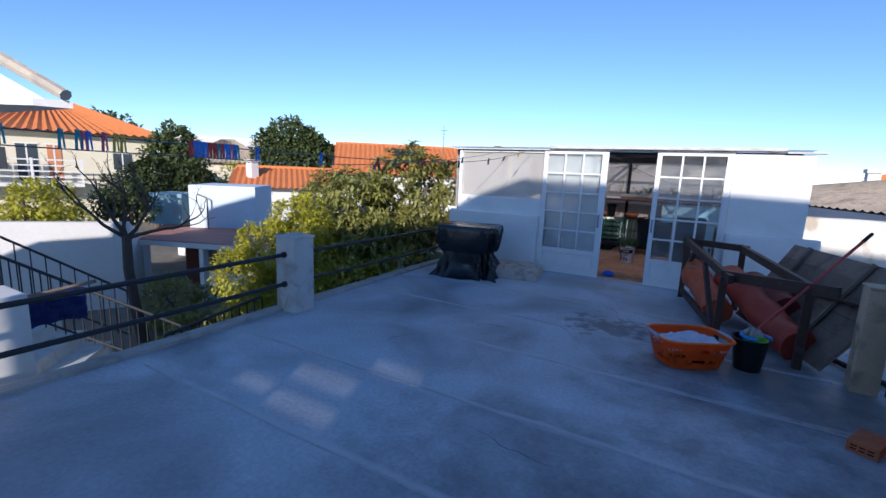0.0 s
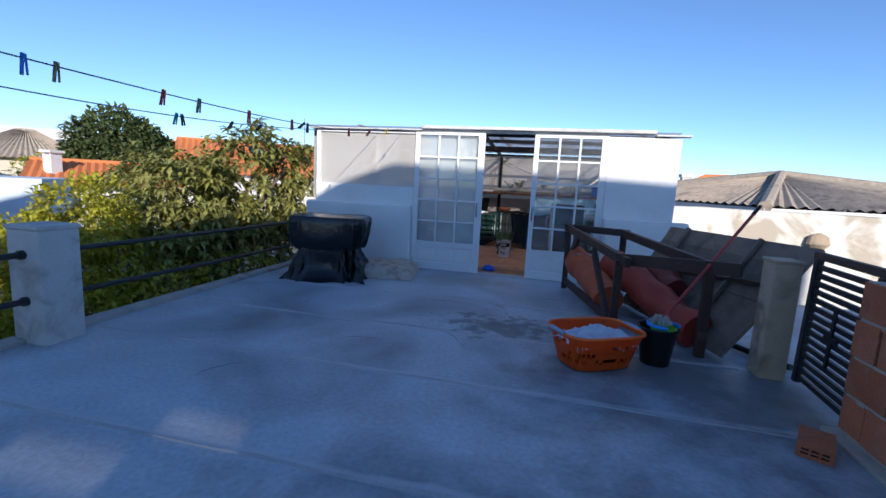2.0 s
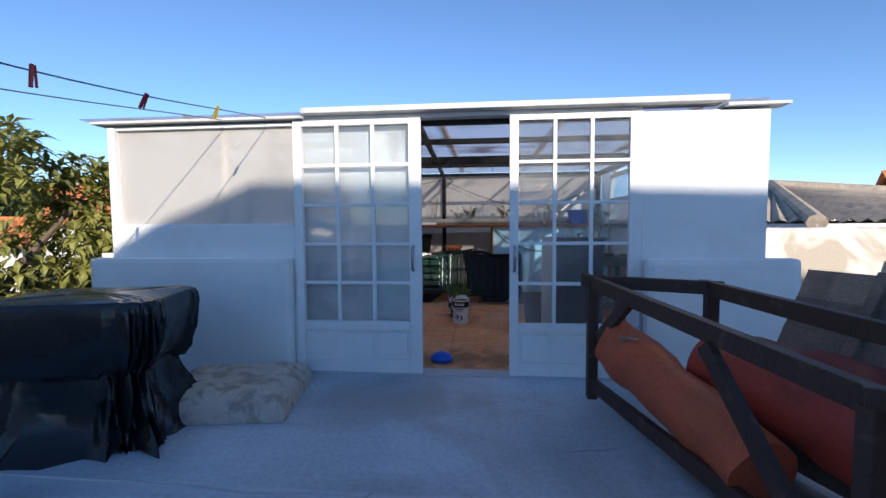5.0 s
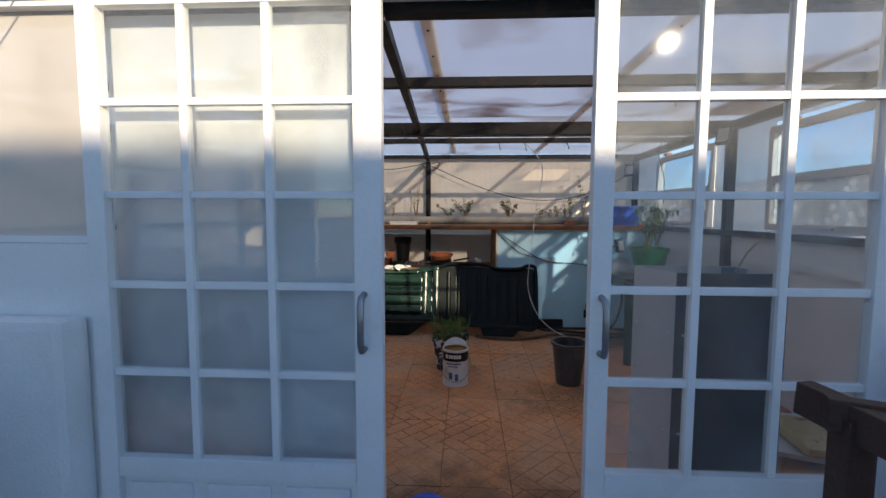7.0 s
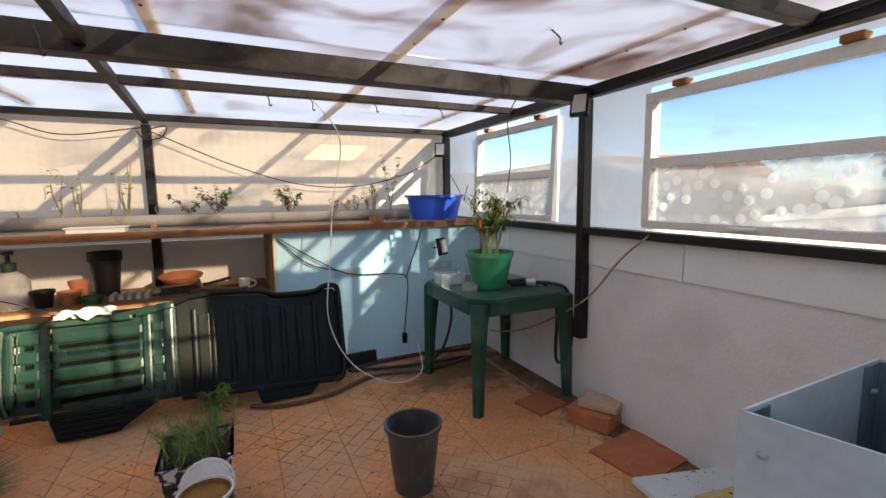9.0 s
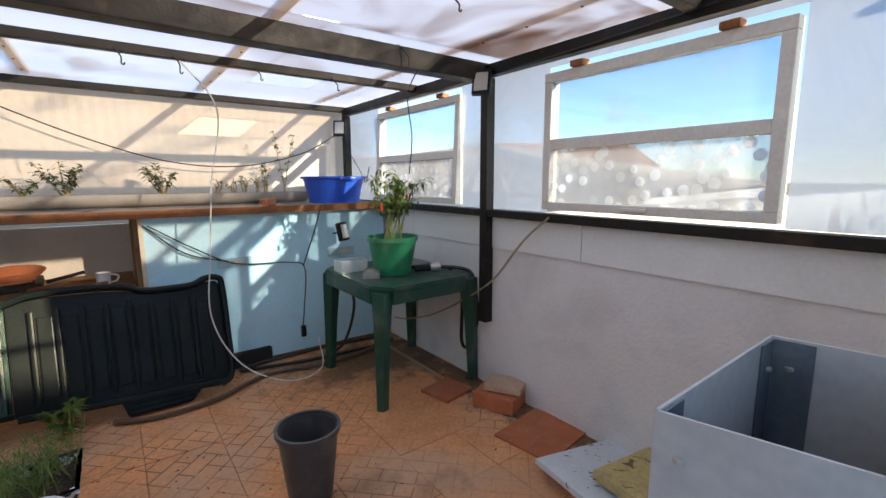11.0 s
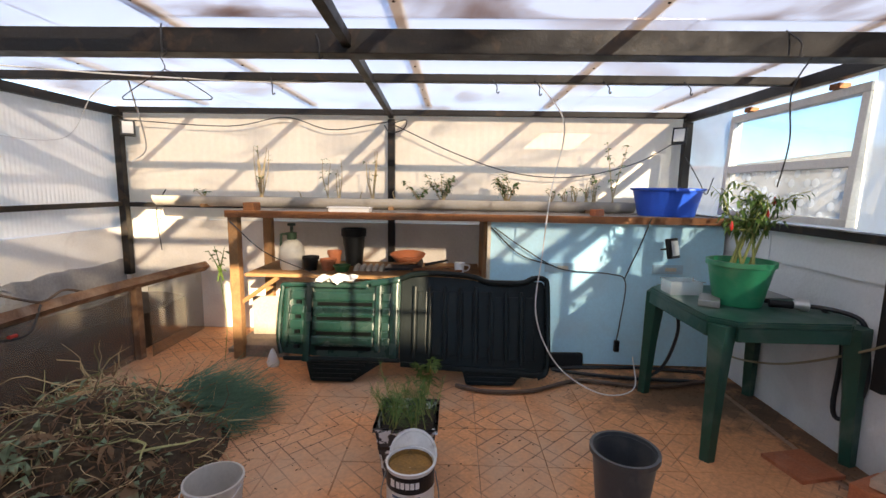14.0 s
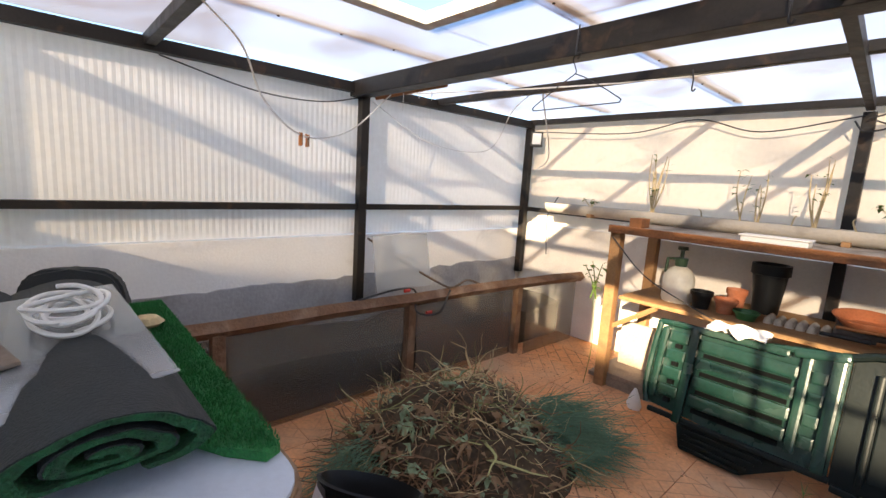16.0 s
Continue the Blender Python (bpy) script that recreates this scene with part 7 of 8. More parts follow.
clothes.location, clothes.rotation_euler = (0.54, 4.42, 0.0), (0, 0, radians(30))

mopb = root("mop_bucket", "black mop bucket with blue and green wringer", "bucket", at=(1.0, 4.60, 0))
part("body", lathe([(0.10, 0), (0.135, 0.27), (0.129, 0.27), (0.095, 0.01), (0.001, 0.009)], 30), BLACK_PLASTIC, mopb, smooth=True)
part("rim", tube([(0.14 * math.cos(a), 0.14 * math.sin(a), 0.275) for a in [2 * math.pi * k / 30 for k in range(31)]], 0.008, 6), BLACK_PLASTIC, mopb, smooth=True)
part("wringer", tube([(0.03 + 0.105 * math.cos(a), -0.02 + 0.105 * math.sin(a), 0.30) for a in [2 * math.pi * k / 24 for k in range(19)]], 0.014, 8), mat("wringer_blue", (0.03, 0.25, 0.75), 0.4), mopb, "bright blue wringer ring", smooth=True)
part("strainer", lathe([(0.06, 0.2), (0.095, 0.285), (0.09, 0.288), (0.055, 0.205)], 20, center=(0.03, -0.02, 0)), mat("lime_plastic", (0.25, 0.65, 0.06), 0.4), mopb, "lime green strainer", smooth=True)
mop = root("mop", "cotton mop with a red handle standing in the bucket", "mop", at=(1.01, 4.58, 0.28))
part("handle", tube([(0, 0, 0.05), (0.36, 0.27, 0.46), (0.70, 0.53, 0.85)], 0.0125, 10), mat("red_handle", (0.42, 0.05, 0.04), 0.5, var=0.2, tint=(0.12, 0.05, 0.04), tint_amount=0.6, stain_scale=12), mop, smooth=True)
part("grip", tube([(0.701, 0.531, 0.851), (0.76, 0.576, 0.92)], 0.015, 10), BLACK_PLASTIC, mop, smooth=True)
strands = bmesh.new()
q = random.Random(12)
for i in range(70):
    a = q.uniform(0, 6.28)
    r = q.uniform(0.03, 0.085)
    sweep(strands, [(0.01, 0.008, 0.07), (0.6 * r * math.cos(a), 0.6 * r * math.sin(a), 0.06 + q.uniform(0, 0.03)), (r * math.cos(a), r * math.sin(a), 0.035 + q.uniform(-0.02, 0.01))], 0.005, 5)
tagged(part("cotton_strand", strands, mat("mop_cotton", (0.45, 0.42, 0.38), 0.95, var=0.2, bump=0.4), mop), kind="stuff")

# clothes lines and pegs
LINE = mat("line_wire", (0.10, 0.12, 0.14), 0.5, bump=0)
line_1 = [(-1.9, -1.55, 1.72), (-1.9, 1.0, 1.665), (-1.9, 3.5, 1.645), (-1.92, 5.4, 1.73), (-1.95, 7.24, 1.975)]
line_2 = [(-2.4, -1.55, 1.66), (-2.4, 1.5, 1.60), (-2.4, 3.5, 1.60), (-2.38, 5.4, 1.73), (-2.3, 7.24, 1.97)]
for pts in (line_1, line_2):
    thing("clothes_line", tube(curve_points(pts, 10), 0.0035, 5), LINE, "thin clothes line strung over the terrace", "clothes line", "clothes lines", smooth=True)


def peg(p, color, lean, spin):
    g = root("clothes_peg", "plastic clothes peg clipped on the line", "clothes peg", "clothes pegs", at=p)
    g.rotation_euler = (radians(lean), 0, radians(spin))
    m = mat("peg_" + color[0], color[1], 0.45)
    for s in (-1, 1):
        part("jaw", boxes((s * 0.002, -0.005, -0.062, s * 0.009, 0.005, 0.018), bevel=0.002, m=turned(0, 0, 0, 0, s * -3, 0)), m, g)
    part("spring", tube([(-0.008, 0, -0.01), (0.008, 0, -0.01)], 0.005, 6), MATS["dull_metal"], g)


def on_line(pts, y):
    c = curve_points(pts, 20)
    p = min(c, key=lambda v: abs(v.y - y)).copy()
    p.y = y
    return p


PEGS = [("red", (0.45, 0.03, 0.03)), ("blue", (0.02, 0.2, 0.7)), ("teal", (0.01, 0.28, 0.36)), ("pink", (0.55, 0.1, 0.2)), ("dark", (0.03, 0.035, 0.04)), ("yellow", (0.55, 0.42, 0.05)), ("olive", (0.2, 0.19, 0.12)), ("orange", (0.5, 0.15, 0.03))]
for i in range(15):
    p = on_line(line_1, 1.56 + 0.0195 * i)
    peg(p, PEGS[(0, 1, 1, 1, 1, 0, 0, 0, 2, 0, 1, 1, 3, 1, 2)[i]], 0, 80 + 7 * math.sin(i * 3))
for y, c, ln in ((0.79, 7, 0), (0.81, 2, 3), (1.0, 2, 0), (1.06, 2, -4), (1.08, 3, 0), (1.10, 1, 0), (1.16, 3, 2), (1.205, 5, 0), (1.235, 5, 4), (1.97, 1, 0), (2.5, 1, 5), (2.62, 6, 12), (3.15, 0, 20), (3.4, 6, 14), (3.85, 0, 5), (4.38, 0, 0), (4.55, 4, 60), (4.62, 4, 4), (5.45, 0, 3), (6.0, 0, 40), (6.6, 5, 30)):
    peg(on_line(line_1, y), PEGS[c], ln, 70)
for y, c, ln in ((3.75, 2, 25), (3.8, 4, -15), (4.3, 4, 50), (4.66, 4, 55), (5.6, 4, 10)):
    peg(on_line(line_2, y), PEGS[c], ln, 70)

# ---- surroundings ----
def crown(name, blobs, leaves, leaf_len, leaf_wid, material, seed, rosette=1, droop=0.25, parent=None):
    """Many single leaves, thicker near the skin of overlapping uneven blobs, with gaps."""
    q = random.Random(seed)
    v, f = [], []
    total = sum(b[3] * b[4] * b[5] for b in blobs) ** 1
    for cx, cy, cz, rx, ry, rz in blobs:
        count = int(leaves * rx * ry * rz / total)
        for i in range(count):
            a, u = q.uniform(0, 6.28), q.uniform(-1, 1)
            s = math.sqrt(1 - u * u)
            d = Vector((s * math.cos(a), s * math.sin(a), u))
            g = noise.noise(Vector((cx, cy, cz)) * 0.7 + d * 2.2)
            if g < -0.28:
                continue
            r = (0.72 + 0.36 * q.random() ** 0.6) * (1 + 0.35 * g)
            p = Vector((cx + rx * r * d.x, cy + ry * r * d.y, cz + rz * r * d.z))
            for k in range(rosette):
                if rosette > 1:
                    b = 6.28 * k / rosette + q.uniform(-0.4, 0.4)
                    axis = (d + Vector((0, 0, 0.9))).normalized()
                    e1 = axis.orthogonal().normalized()
                    way = e1 * math.cos(b) + axis.cross(e1) * math.sin(b) + axis * q.uniform(-0.3, 0.7)
                else:
                    way = d + 0.9 * Vector((q.uniform(-1, 1), q.uniform(-1, 1), q.uniform(-1, 1)))
                leaf_at(v, f, p, way, leaf_len * q.uniform(0.6, 1.2), leaf_wid * q.uniform(0.7, 1.2), droop=q.uniform(0, droop * 2), fold=q.uniform(0, 0.3))
    ob = soup(name, v, f, material)
    if parent:
        ob.parent = parent
    return ob


def trunk_bm(base, tips, r, seed=0):
    q = random.Random(seed)
    bm = bmesh.new()
    base = Vector(base)
    fork = base.lerp(sum((Vector(t) for t in tips), Vector()) / len(tips), 0.45)
    sweep(bm, curve_points([base, base.lerp(fork, 0.5) + Vector((q.uniform(-0.1, 0.1), q.uniform(-0.1, 0.1), 0)), fork], 4), [r * (1 - 0.35 * i / 8) for i in range(9)], 8)
    for t in tips:
        t = Vector(t)
        mid = fork.lerp(t, 0.5) + Vector((q.uniform(-0.15, 0.15), q.uniform(-0.15, 0.15), 0.1))
        sweep(bm, curve_points([fork, mid, t], 4), [r * 0.6 * (1 - 0.8 * i / 8) for i in range(9)], 6)
    return bm


GROUND = -1.7
loquat = root("loquat_tree", "large loquat tree with long dark leaves beside the greenhouse", "tree", at=(0, 0, 0))
part("trunk", trunk_bm((-4.9, 7.2, GROUND), [(-4.5, 7.4, 1.2), (-4.2, 7.9, 1.4), (-5.3, 6.6, 0.8), (-4.6, 6.3, 0.6), (-5.8, 7.2, 1.0)], 0.13, 3), BARK, loquat)
crown("crown", [(-4.55, 7.6, 1.05, 0.75, 0.8, 0.95), (-4.9, 6.6, 0.65, 0.8, 0.8, 0.85), (-4.55, 8.6, 0.9, 0.6, 0.7, 0.9), (-5.9, 7.2, 0.75, 0.9, 0.9, 0.75), (-4.7, 5.9, 0.1, 0.75, 0.7, 0.7), (-4.5, 7.0, -0.2, 0.75, 0.8, 0.8)], 2700, 0.175, 0.058, LEAF_DARK, 5, rosette=9, droop=0.16, parent=loquat)
lemon = root("lemon_tree", "bushy lemon tree with sunlit yellow-green leaves", "tree", at=(0, 0, 0))
part("trunk", trunk_bm((-4.9, 4.6, GROUND), [(-4.8, 4.9, 0.6), (-4.95, 4.1, 0.0), (-4.7, 4.5, 0.2)], 0.08, 4), BARK, lemon)
crown("crown", [(-4.98, 4.05, 0.0, 0.36, 0.34, 0.4), (-4.9, 4.45, 0.34, 0.4, 0.4, 0.42), (-4.72, 4.9, 0.68, 0.4, 0.4, 0.46), (-4.9, 5.2, 0.25, 0.5, 0.4, 0.6), (-4.5, 4.5, -0.3, 0.45, 0.45, 0.45), (-4.65, 4.05, -0.45, 0.4, 0.4, 0.35)], 15000, 0.08, 0.046, LEAF_LIME, 6, parent=lemon)
bushes = root("garden_bush", "low yellow-green bushes below the terrace rail", "bush", at=(0, 0, 0))
part("trunk", trunk_bm((-4.3, 5.6, GROUND), [(-4.2, 5.5, -0.5), (-4.0, 6.2, -0.4)], 0.05, 8), BARK, bushes)
crown("crown", [(-4.05, 5.4, -0.45, 0.5, 0.7, 0.5), (-3.95, 6.5, -0.35, 0.4, 0.7, 0.45)], 4200, 0.09, 0.04, LEAF_LIME, 9, parent=bushes)

bare = root("bare_tree", "leafless grey tree with twisted branches in the yard", "tree", at=(-8.03, 4.05, GROUND))
bb = bmesh.new()
q = random.Random(14)


def branch(p, way, length, r, depth):
    pts = [p]
    for k in range(4):
        way = (way + 0.35 * Vector((q.uniform(-1, 1), q.uniform(-1, 1), q.uniform(-0.5, 0.9)))).normalized()
        pts.append(pts[-1] + way * length / 4)
    sweep(bb, pts, [r * (1 - 0.13 * k) for k in range(5)], 6, cap=False)
    if depth:
        for k in range(2):
            branch(pts[q.randint(2, 4)], (way + 0.9 * Vector((q.uniform(-1, 1), q.uniform(-1, 1), q.uniform(-0.3, 0.8)))).normalized(), length * q.uniform(0.5, 0.75), r * 0.55, depth - 1)


sweep(bb, [(0.05, 0.1, 0), (0.02, 0.02, 0.7), (-0.02, -0.02, 1.35), (0, -0.02, 1.95)], [0.11, 0.09, 0.085, 0.075], 8)
for way in ((-0.1, -0.5, 0.9), (0.1, 0.5, 0.9), (0.05, -1.0, 0.3), (0.0, 0.05, 1), (0.1, 0.9, 0.25)):
    branch(Vector((0, -0.02, 1.9)), Vector(way).normalized(), 0.8, 0.04, 4)
part("crooked_branch", bb, mat("grey_bark", (0.085, 0.07, 0.06), 0.95, var=0.3, bump=0.5), bare)


DARK_LEAF = mat("leaf_deep", (0.045, 0.065, 0.02), 0.6, var=0.5, scale=3, fine=12, bump=0, see=0.1)


def far_tree(x, y, top, r, label, seed, material=LEAF_FAR, leaves=5200, size=0.5, base=GROUND):
    t = root("tree", label, "tree", at=(0, 0, 0))
    h = top - base
    part("trunk", trunk_bm((x, y, base), [(x - r * 0.4, y, top - r * 0.8), (x + r * 0.4, y + r * 0.3, top - r * 0.7), (x, y - r * 0.4, top - r * 0.5)], 0.05 * h, seed), BARK, t)
    k = random.Random(seed)
    blobs = [(x, y, top - r * 0.8, r * 0.75, r * 0.75, r * 0.75)]
    for i in range(6):
        a = i * 1.05
        blobs.append((x + 0.62 * r * math.cos(a), y + 0.62 * r * math.sin(a), top - r * k.uniform(0.75, 1.5), r * k.uniform(0.4, 0.6), r * k.uniform(0.4, 0.6), r * k.uniform(0.4, 0.6)))
    crown("crown", blobs, leaves, size, size * 0.55, material, seed, parent=t)
    return t


far_tree(-29.3, 26.7, 4.9, 3.5, "round dense green tree behind the houses", 51, leaves=16000)
far_tree(-19.2, 10.4, 1.55, 1.0, "dark green tree behind the yard", 52, DARK_LEAF, leaves=3600, size=0.3)
far_tree(-18.5, 11.6, 1.4, 0.95, "dark green tree beside the yellow house", 53, DARK_LEAF, leaves=2600, size=0.3)
far_tree(-40.6, 18.7, 5.0, 2.8, "dark pine tree on the skyline", 54, leaves=2400)
far_tree(-23.7, 13.9, 3.2, 1.3, "dark conifer beside the yellow house", 55, leaves=2600, size=0.35)
far_tree(-11.75, 4.15, 1.05, 0.75, "yellow-green shrub tree above the white wall", 56, LEAF_LIME, 3200, 0.14)
far_tree(-12.4, 6.05, 1.2, 0.62, "dark green bush above the white wall", 57, DARK_LEAF, 3600, 0.12)
far_tree(14.0, 22.5, 2.0, 1.3, "dark green tree beyond the grey roof", 58, leaves=1800, size=0.3)
far_tree(-27, 20, 1.6, 1.6, "yellowish bush between the far houses", 59, LEAF_LIME, 1800, 0.3)


# houses
YELLOW = mat("yellow_render", (0.66, 0.60, 0.46), 0.9, var=0.06, scale=1.5, fine=20, bump=0.1)
WHITE_FAR = mat("white_render", (0.68, 0.67, 0.65), 0.9, var=0.06, scale=1, fine=15, bump=0.1)
WINDOW_DARK = mat("far_glass", (0.05, 0.06, 0.07), 0.15, var=0.1)


def tiled(bm, a, b, c, d, pitch):
    """A roof slope with rounded tile rows from eave a-b up to d-c."""
    a, b, c, d = (Vector(p) for p in (a, b, c, d))
    n = max(3, int((b - a).length / pitch))
    nrm = (b - a).cross(d - a).normalized()
    if nrm.z < 0:
        nrm = -nrm
    prev = None
    for i in range(n * 4 + 1):
        s = i / (n * 4)
        up = nrm * (pitch * 0.24 * (0.5 + 0.5 * math.cos(i * math.pi / 2)))
        cur = (bm.verts.new(a.lerp(b, s) + up), bm.verts.new(d.lerp(c, s) + up * (0.2 if (d - c).length < 0.2 else 1)))
        if prev:
            bm.faces.new((prev[0], cur[0], cur[1], prev[1]))
        prev = cur


def house(name, p, q_, depth, eave, ridge, label, wall_mat, roof_mat, hip=0.0, windows=(), pitch=0.35, over=0.3, base=GROUND, ridge_at=0.5):
    """A house whose front runs from p to q_ on plan; local x along the front, y away from the viewer."""
    p, q_ = Vector((*p, 0)), Vector((*q_, 0))
    u = (q_ - p).normalized()
    w = (q_ - p).length
    h = root(name, label, "house", at=(p.x, p.y, 0))
    h.rotation_euler = (0, 0, math.atan2(u.y, u.x))
    part("wall", boxes((0, 0, base, w, 0.25, eave)), wall_mat, h)
    for row in ((0, depth - 0.25, base, w, depth, eave), (0, 0.251, base, 0.25, depth - 0.251, eave), (w - 0.25, 0.251, base, w, depth - 0.251, eave)):
        part("wall", boxes(row), wall_mat, h)
    if ridge > eave:
        e, o, m = eave - 0.05, over, depth * ridge_at
        A_, B2, C_, D_ = (-o, -o, e), (w + o, -o, e), (w + o, depth + o, e), (-o, depth + o, e)
        R1, R2 = (hip - o * (hip == 0), m, ridge), (w - hip + o * (hip == 0), m, ridge)
        for pts in ((A_, B2, R2, R1), (C_, D_, R1, R2)) + (((B2, C_, R2, R2), (D_, A_, R1, R1)) if hip else ()):
            r = bmesh.new()
            tiled(r, *pts, pitch)
            part("roof_slope", r, roof_mat, h)
        under = bmesh.new()
        vs = [under.verts.new((x, y, z - 0.06)) for x, y, z in (A_, B2, C_, D_)]
        under.faces.new(vs)
        part("soffit", under, wall_mat, h)
        if not hip:
            for x in (0.0, w - 0.2):
                g = bmesh.new()
                t1 = [g.verts.new((x, y, z)) for y, z in ((0, e - 0.04), (depth, e - 0.04), (m, ridge - 0.08))]
                t2 = [g.verts.new((x + 0.2, y, z)) for y, z in ((0, e - 0.04), (depth, e - 0.04), (m, ridge - 0.08))]
                g.faces.new(t1)
                g.faces.new(t2[::-1])
                for i in range(3):
                    g.faces.new((t1[i], t2[i], t2[(i + 1) % 3], t1[(i + 1) % 3]))
                part("gable", g, WHITE_FAR, h)
        part("ridge_tiles", tube([R1, ((R1[0] + R2[0]) / 2, m, ridge + 0.02), R2], 0.11, 8), roof_mat, h)
    for x0, x1, z0, z1, m in windows:
        wn_ = part("window", boxes((x0, -0.04, z0, x1, -0.005, z1)), m, h)
        part("frame", boxes((x0 - 0.07, -0.05, z0 - 0.07, x1 + 0.07, -0.004, z0 - 0.001), (x0 - 0.07, -0.05, z1 + 0.001, x1 + 0.07, -0.004, z1 + 0.07), ((x0 + x1) / 2 - 0.03, -0.055, z0, (x0 + x1) / 2 + 0.03, -0.041, z1)), WHITE_FAR, wn_)
    return h


SHUTTER = mat("orange_shutter", (0.5, 0.2, 0.09), 0.7, var=0.1)
yh = house("yellow_house", (-27.6, 4.8), (-24.3, 13.2), 9.0, 2.65, 4.3, "pale yellow two storey house with orange tile roof", YELLOW, ROOF_ORANGE, hip=3.2, windows=((4.75, 5.25, 0.35, 2.0, SHUTTER), (3.7, 4.4, 0.35, 2.0, WINDOW_DARK), (7.2, 7.95, 0.95, 1.75, WINDOW_DARK), (6.6, 7.5, -1.2, 0.0, WINDOW_DARK)), over=0.5)
balcony = bmesh.new()
part("balcony", boxes((-0.5, -1.4, 0.15, 6.0, -0.01, 0.3)), WHITE_FAR, yh)
for z in (0.55, 0.8, 1.05, 1.3):
    part("balcony_rail", boxes((-0.5, -1.4, z, 6.0, -1.34, z + 0.06)), WHITE_FAR, yh)
for x in (-0.4, 1.1, 2.6, 4.2, 5.9):
    part("balcony_post", boxes((x, -1.41, 0.301, x + 0.1, -1.33, 1.4)), WHITE_FAR, yh)
for i, c in enumerate(("dark", "olive", "yellow", "dark")):
    thing("hung_laundry", boxes((-0.2, -0.02, -0.45, 0.2, 0.02, 0.45), bevel=0.015, m=turned(-25.6 + 0.18 * i, 6.0 + 0.45 * i, 1.35, 0, 0, 68)), MATS["peg_" + c], "laundry hanging on the far balcony", "laundry", "balcony laundry")
house("low_house", (-17.4, 13.0), (-14.5, 16.3), 5.0, 0.52, 1.35, "low white house with orange tile roof", WHITE_FAR, ROOF_ORANGE, windows=((0.6, 1.3, -0.6, 0.2, WINDOW_DARK), (2.6, 3.4, -0.6, 0.2, WINDOW_DARK)), pitch=0.24)
ch = root("chimney", "white chimney with cap behind the low house", "chimney", at=(-17.9, 14.1, 0))
part("shaft", boxes((-0.2, -0.2, GROUND, 0.2, 0.2, 1.55), bevel=0.02), WHITE_FAR, ch)
part("cap", boxes((-0.27, -0.27, 1.62, 0.27, 0.27, 1.72), bevel=0.02), WHITE_FAR, ch)
part("support", boxes((-0.18, -0.18, 1.551, -0.1, 0.18, 1.619), (0.1, -0.18, 1.551, 0.18, 0.18, 1.619)), WHITE_FAR, ch)
house("low_house", (-20.5, 15.0), (-18.2, 17.6), 4.5, 0.45, 1.15, "small white house with orange roof beside a chimney", WHITE_FAR, ROOF_ORANGE, pitch=0.3)
bh = house("gabled_house", (-21.4, 23.4), (-14.0, 29.4), 9.0, 1.15, 3.35, "long house with steep orange tile roof and white gable", WHITE_FAR, ROOF_ORANGE, pitch=0.35, windows=((1.5, 2.6, -0.6, 0.7, WINDOW_DARK), (5.0, 6.0, -0.6, 0.7, WINDOW_DARK)))
sol = thing("solar_panel", boxes((-0.9, -0.5, 0, -0.05, 0.5, 0.05), (0.05, -0.5, 0, 0.9, 0.5, 0.05), m=turned(-18.3, 27.4, 2.75, 26, 0, 39)), mat("solar", (0.02, 0.04, 0.10), 0.15, var=0.1), "dark blue solar panels on the orange roof", "solar panel")
house("gabled_house", (-27.5, 27.0), (-22.5, 31.5), 8.0, 1.3, 3.4, "distant house with orange tile roof", WHITE_FAR, ROOF_ORANGE)
house("flat_building", (-44.5, 25.0), (-36.5, 35.5), 8.0, 4.0, 3.9, "distant flat roofed white apartment building", WHITE_FAR, ROOF_GREY, windows=((1, 2.2, 2.0, 3.2, WINDOW_DARK), (4, 5.2, 2.0, 3.2, WINDOW_DARK), (7, 8.2, 2.0, 3.2, WINDOW_DARK)))
house("hipped_house", (-35.5, 20.5), (-31.0, 26.0), 7.0, 1.5, 3.4, "distant house with brown hipped roof", YELLOW, ROOF_GREY, hip=3.0)
house("hipped_house", (6.5, 29.9), (16, 28), 8.0, 1.3, 2.6, "distant white house with orange roof", WHITE_FAR, ROOF_ORANGE, hip=2.5)
house("gabled_house", (15.8, 22.5), (22, 19), 7.0, 1.5, 3.2, "distant house with orange roof beyond the grey roof", WHITE_FAR, ROOF_ORANGE)
house("gabled_house", (11, 38), (22, 36), 8.0, 1.3, 2.6, "distant long house with orange tile roof", WHITE_FAR, ROOF_ORANGE)
ch2 = root("chimney", "white chimney with cap on the orange roof", "chimney", at=(7.7, 29.6, 0))
part("shaft", boxes((-0.25, -0.25, GROUND, 0.25, 0.25, 2.3), bevel=0.02), WHITE_FAR, ch2)
part("cap", boxes((-0.32, -0.32, 2.301, 0.32, 0.32, 2.5), bevel=0.02), WHITE_FAR, ch2)
thing("tv_antenna", sweep(sweep(sweep(bmesh.new(), [(-9.54, 17.5, GROUND), (-9.54, 17.5, 3.5)], 0.015, 5), [(-9.7, 17.5, 3.3), (-9.38, 17.5, 3.3)], 0.01, 5), [(-9.65, 17.5, 3.15), (-9.43, 17.5, 3.15)], 0.01, 5), MATS["dull_metal"], "thin television antenna on a mast", "antenna")

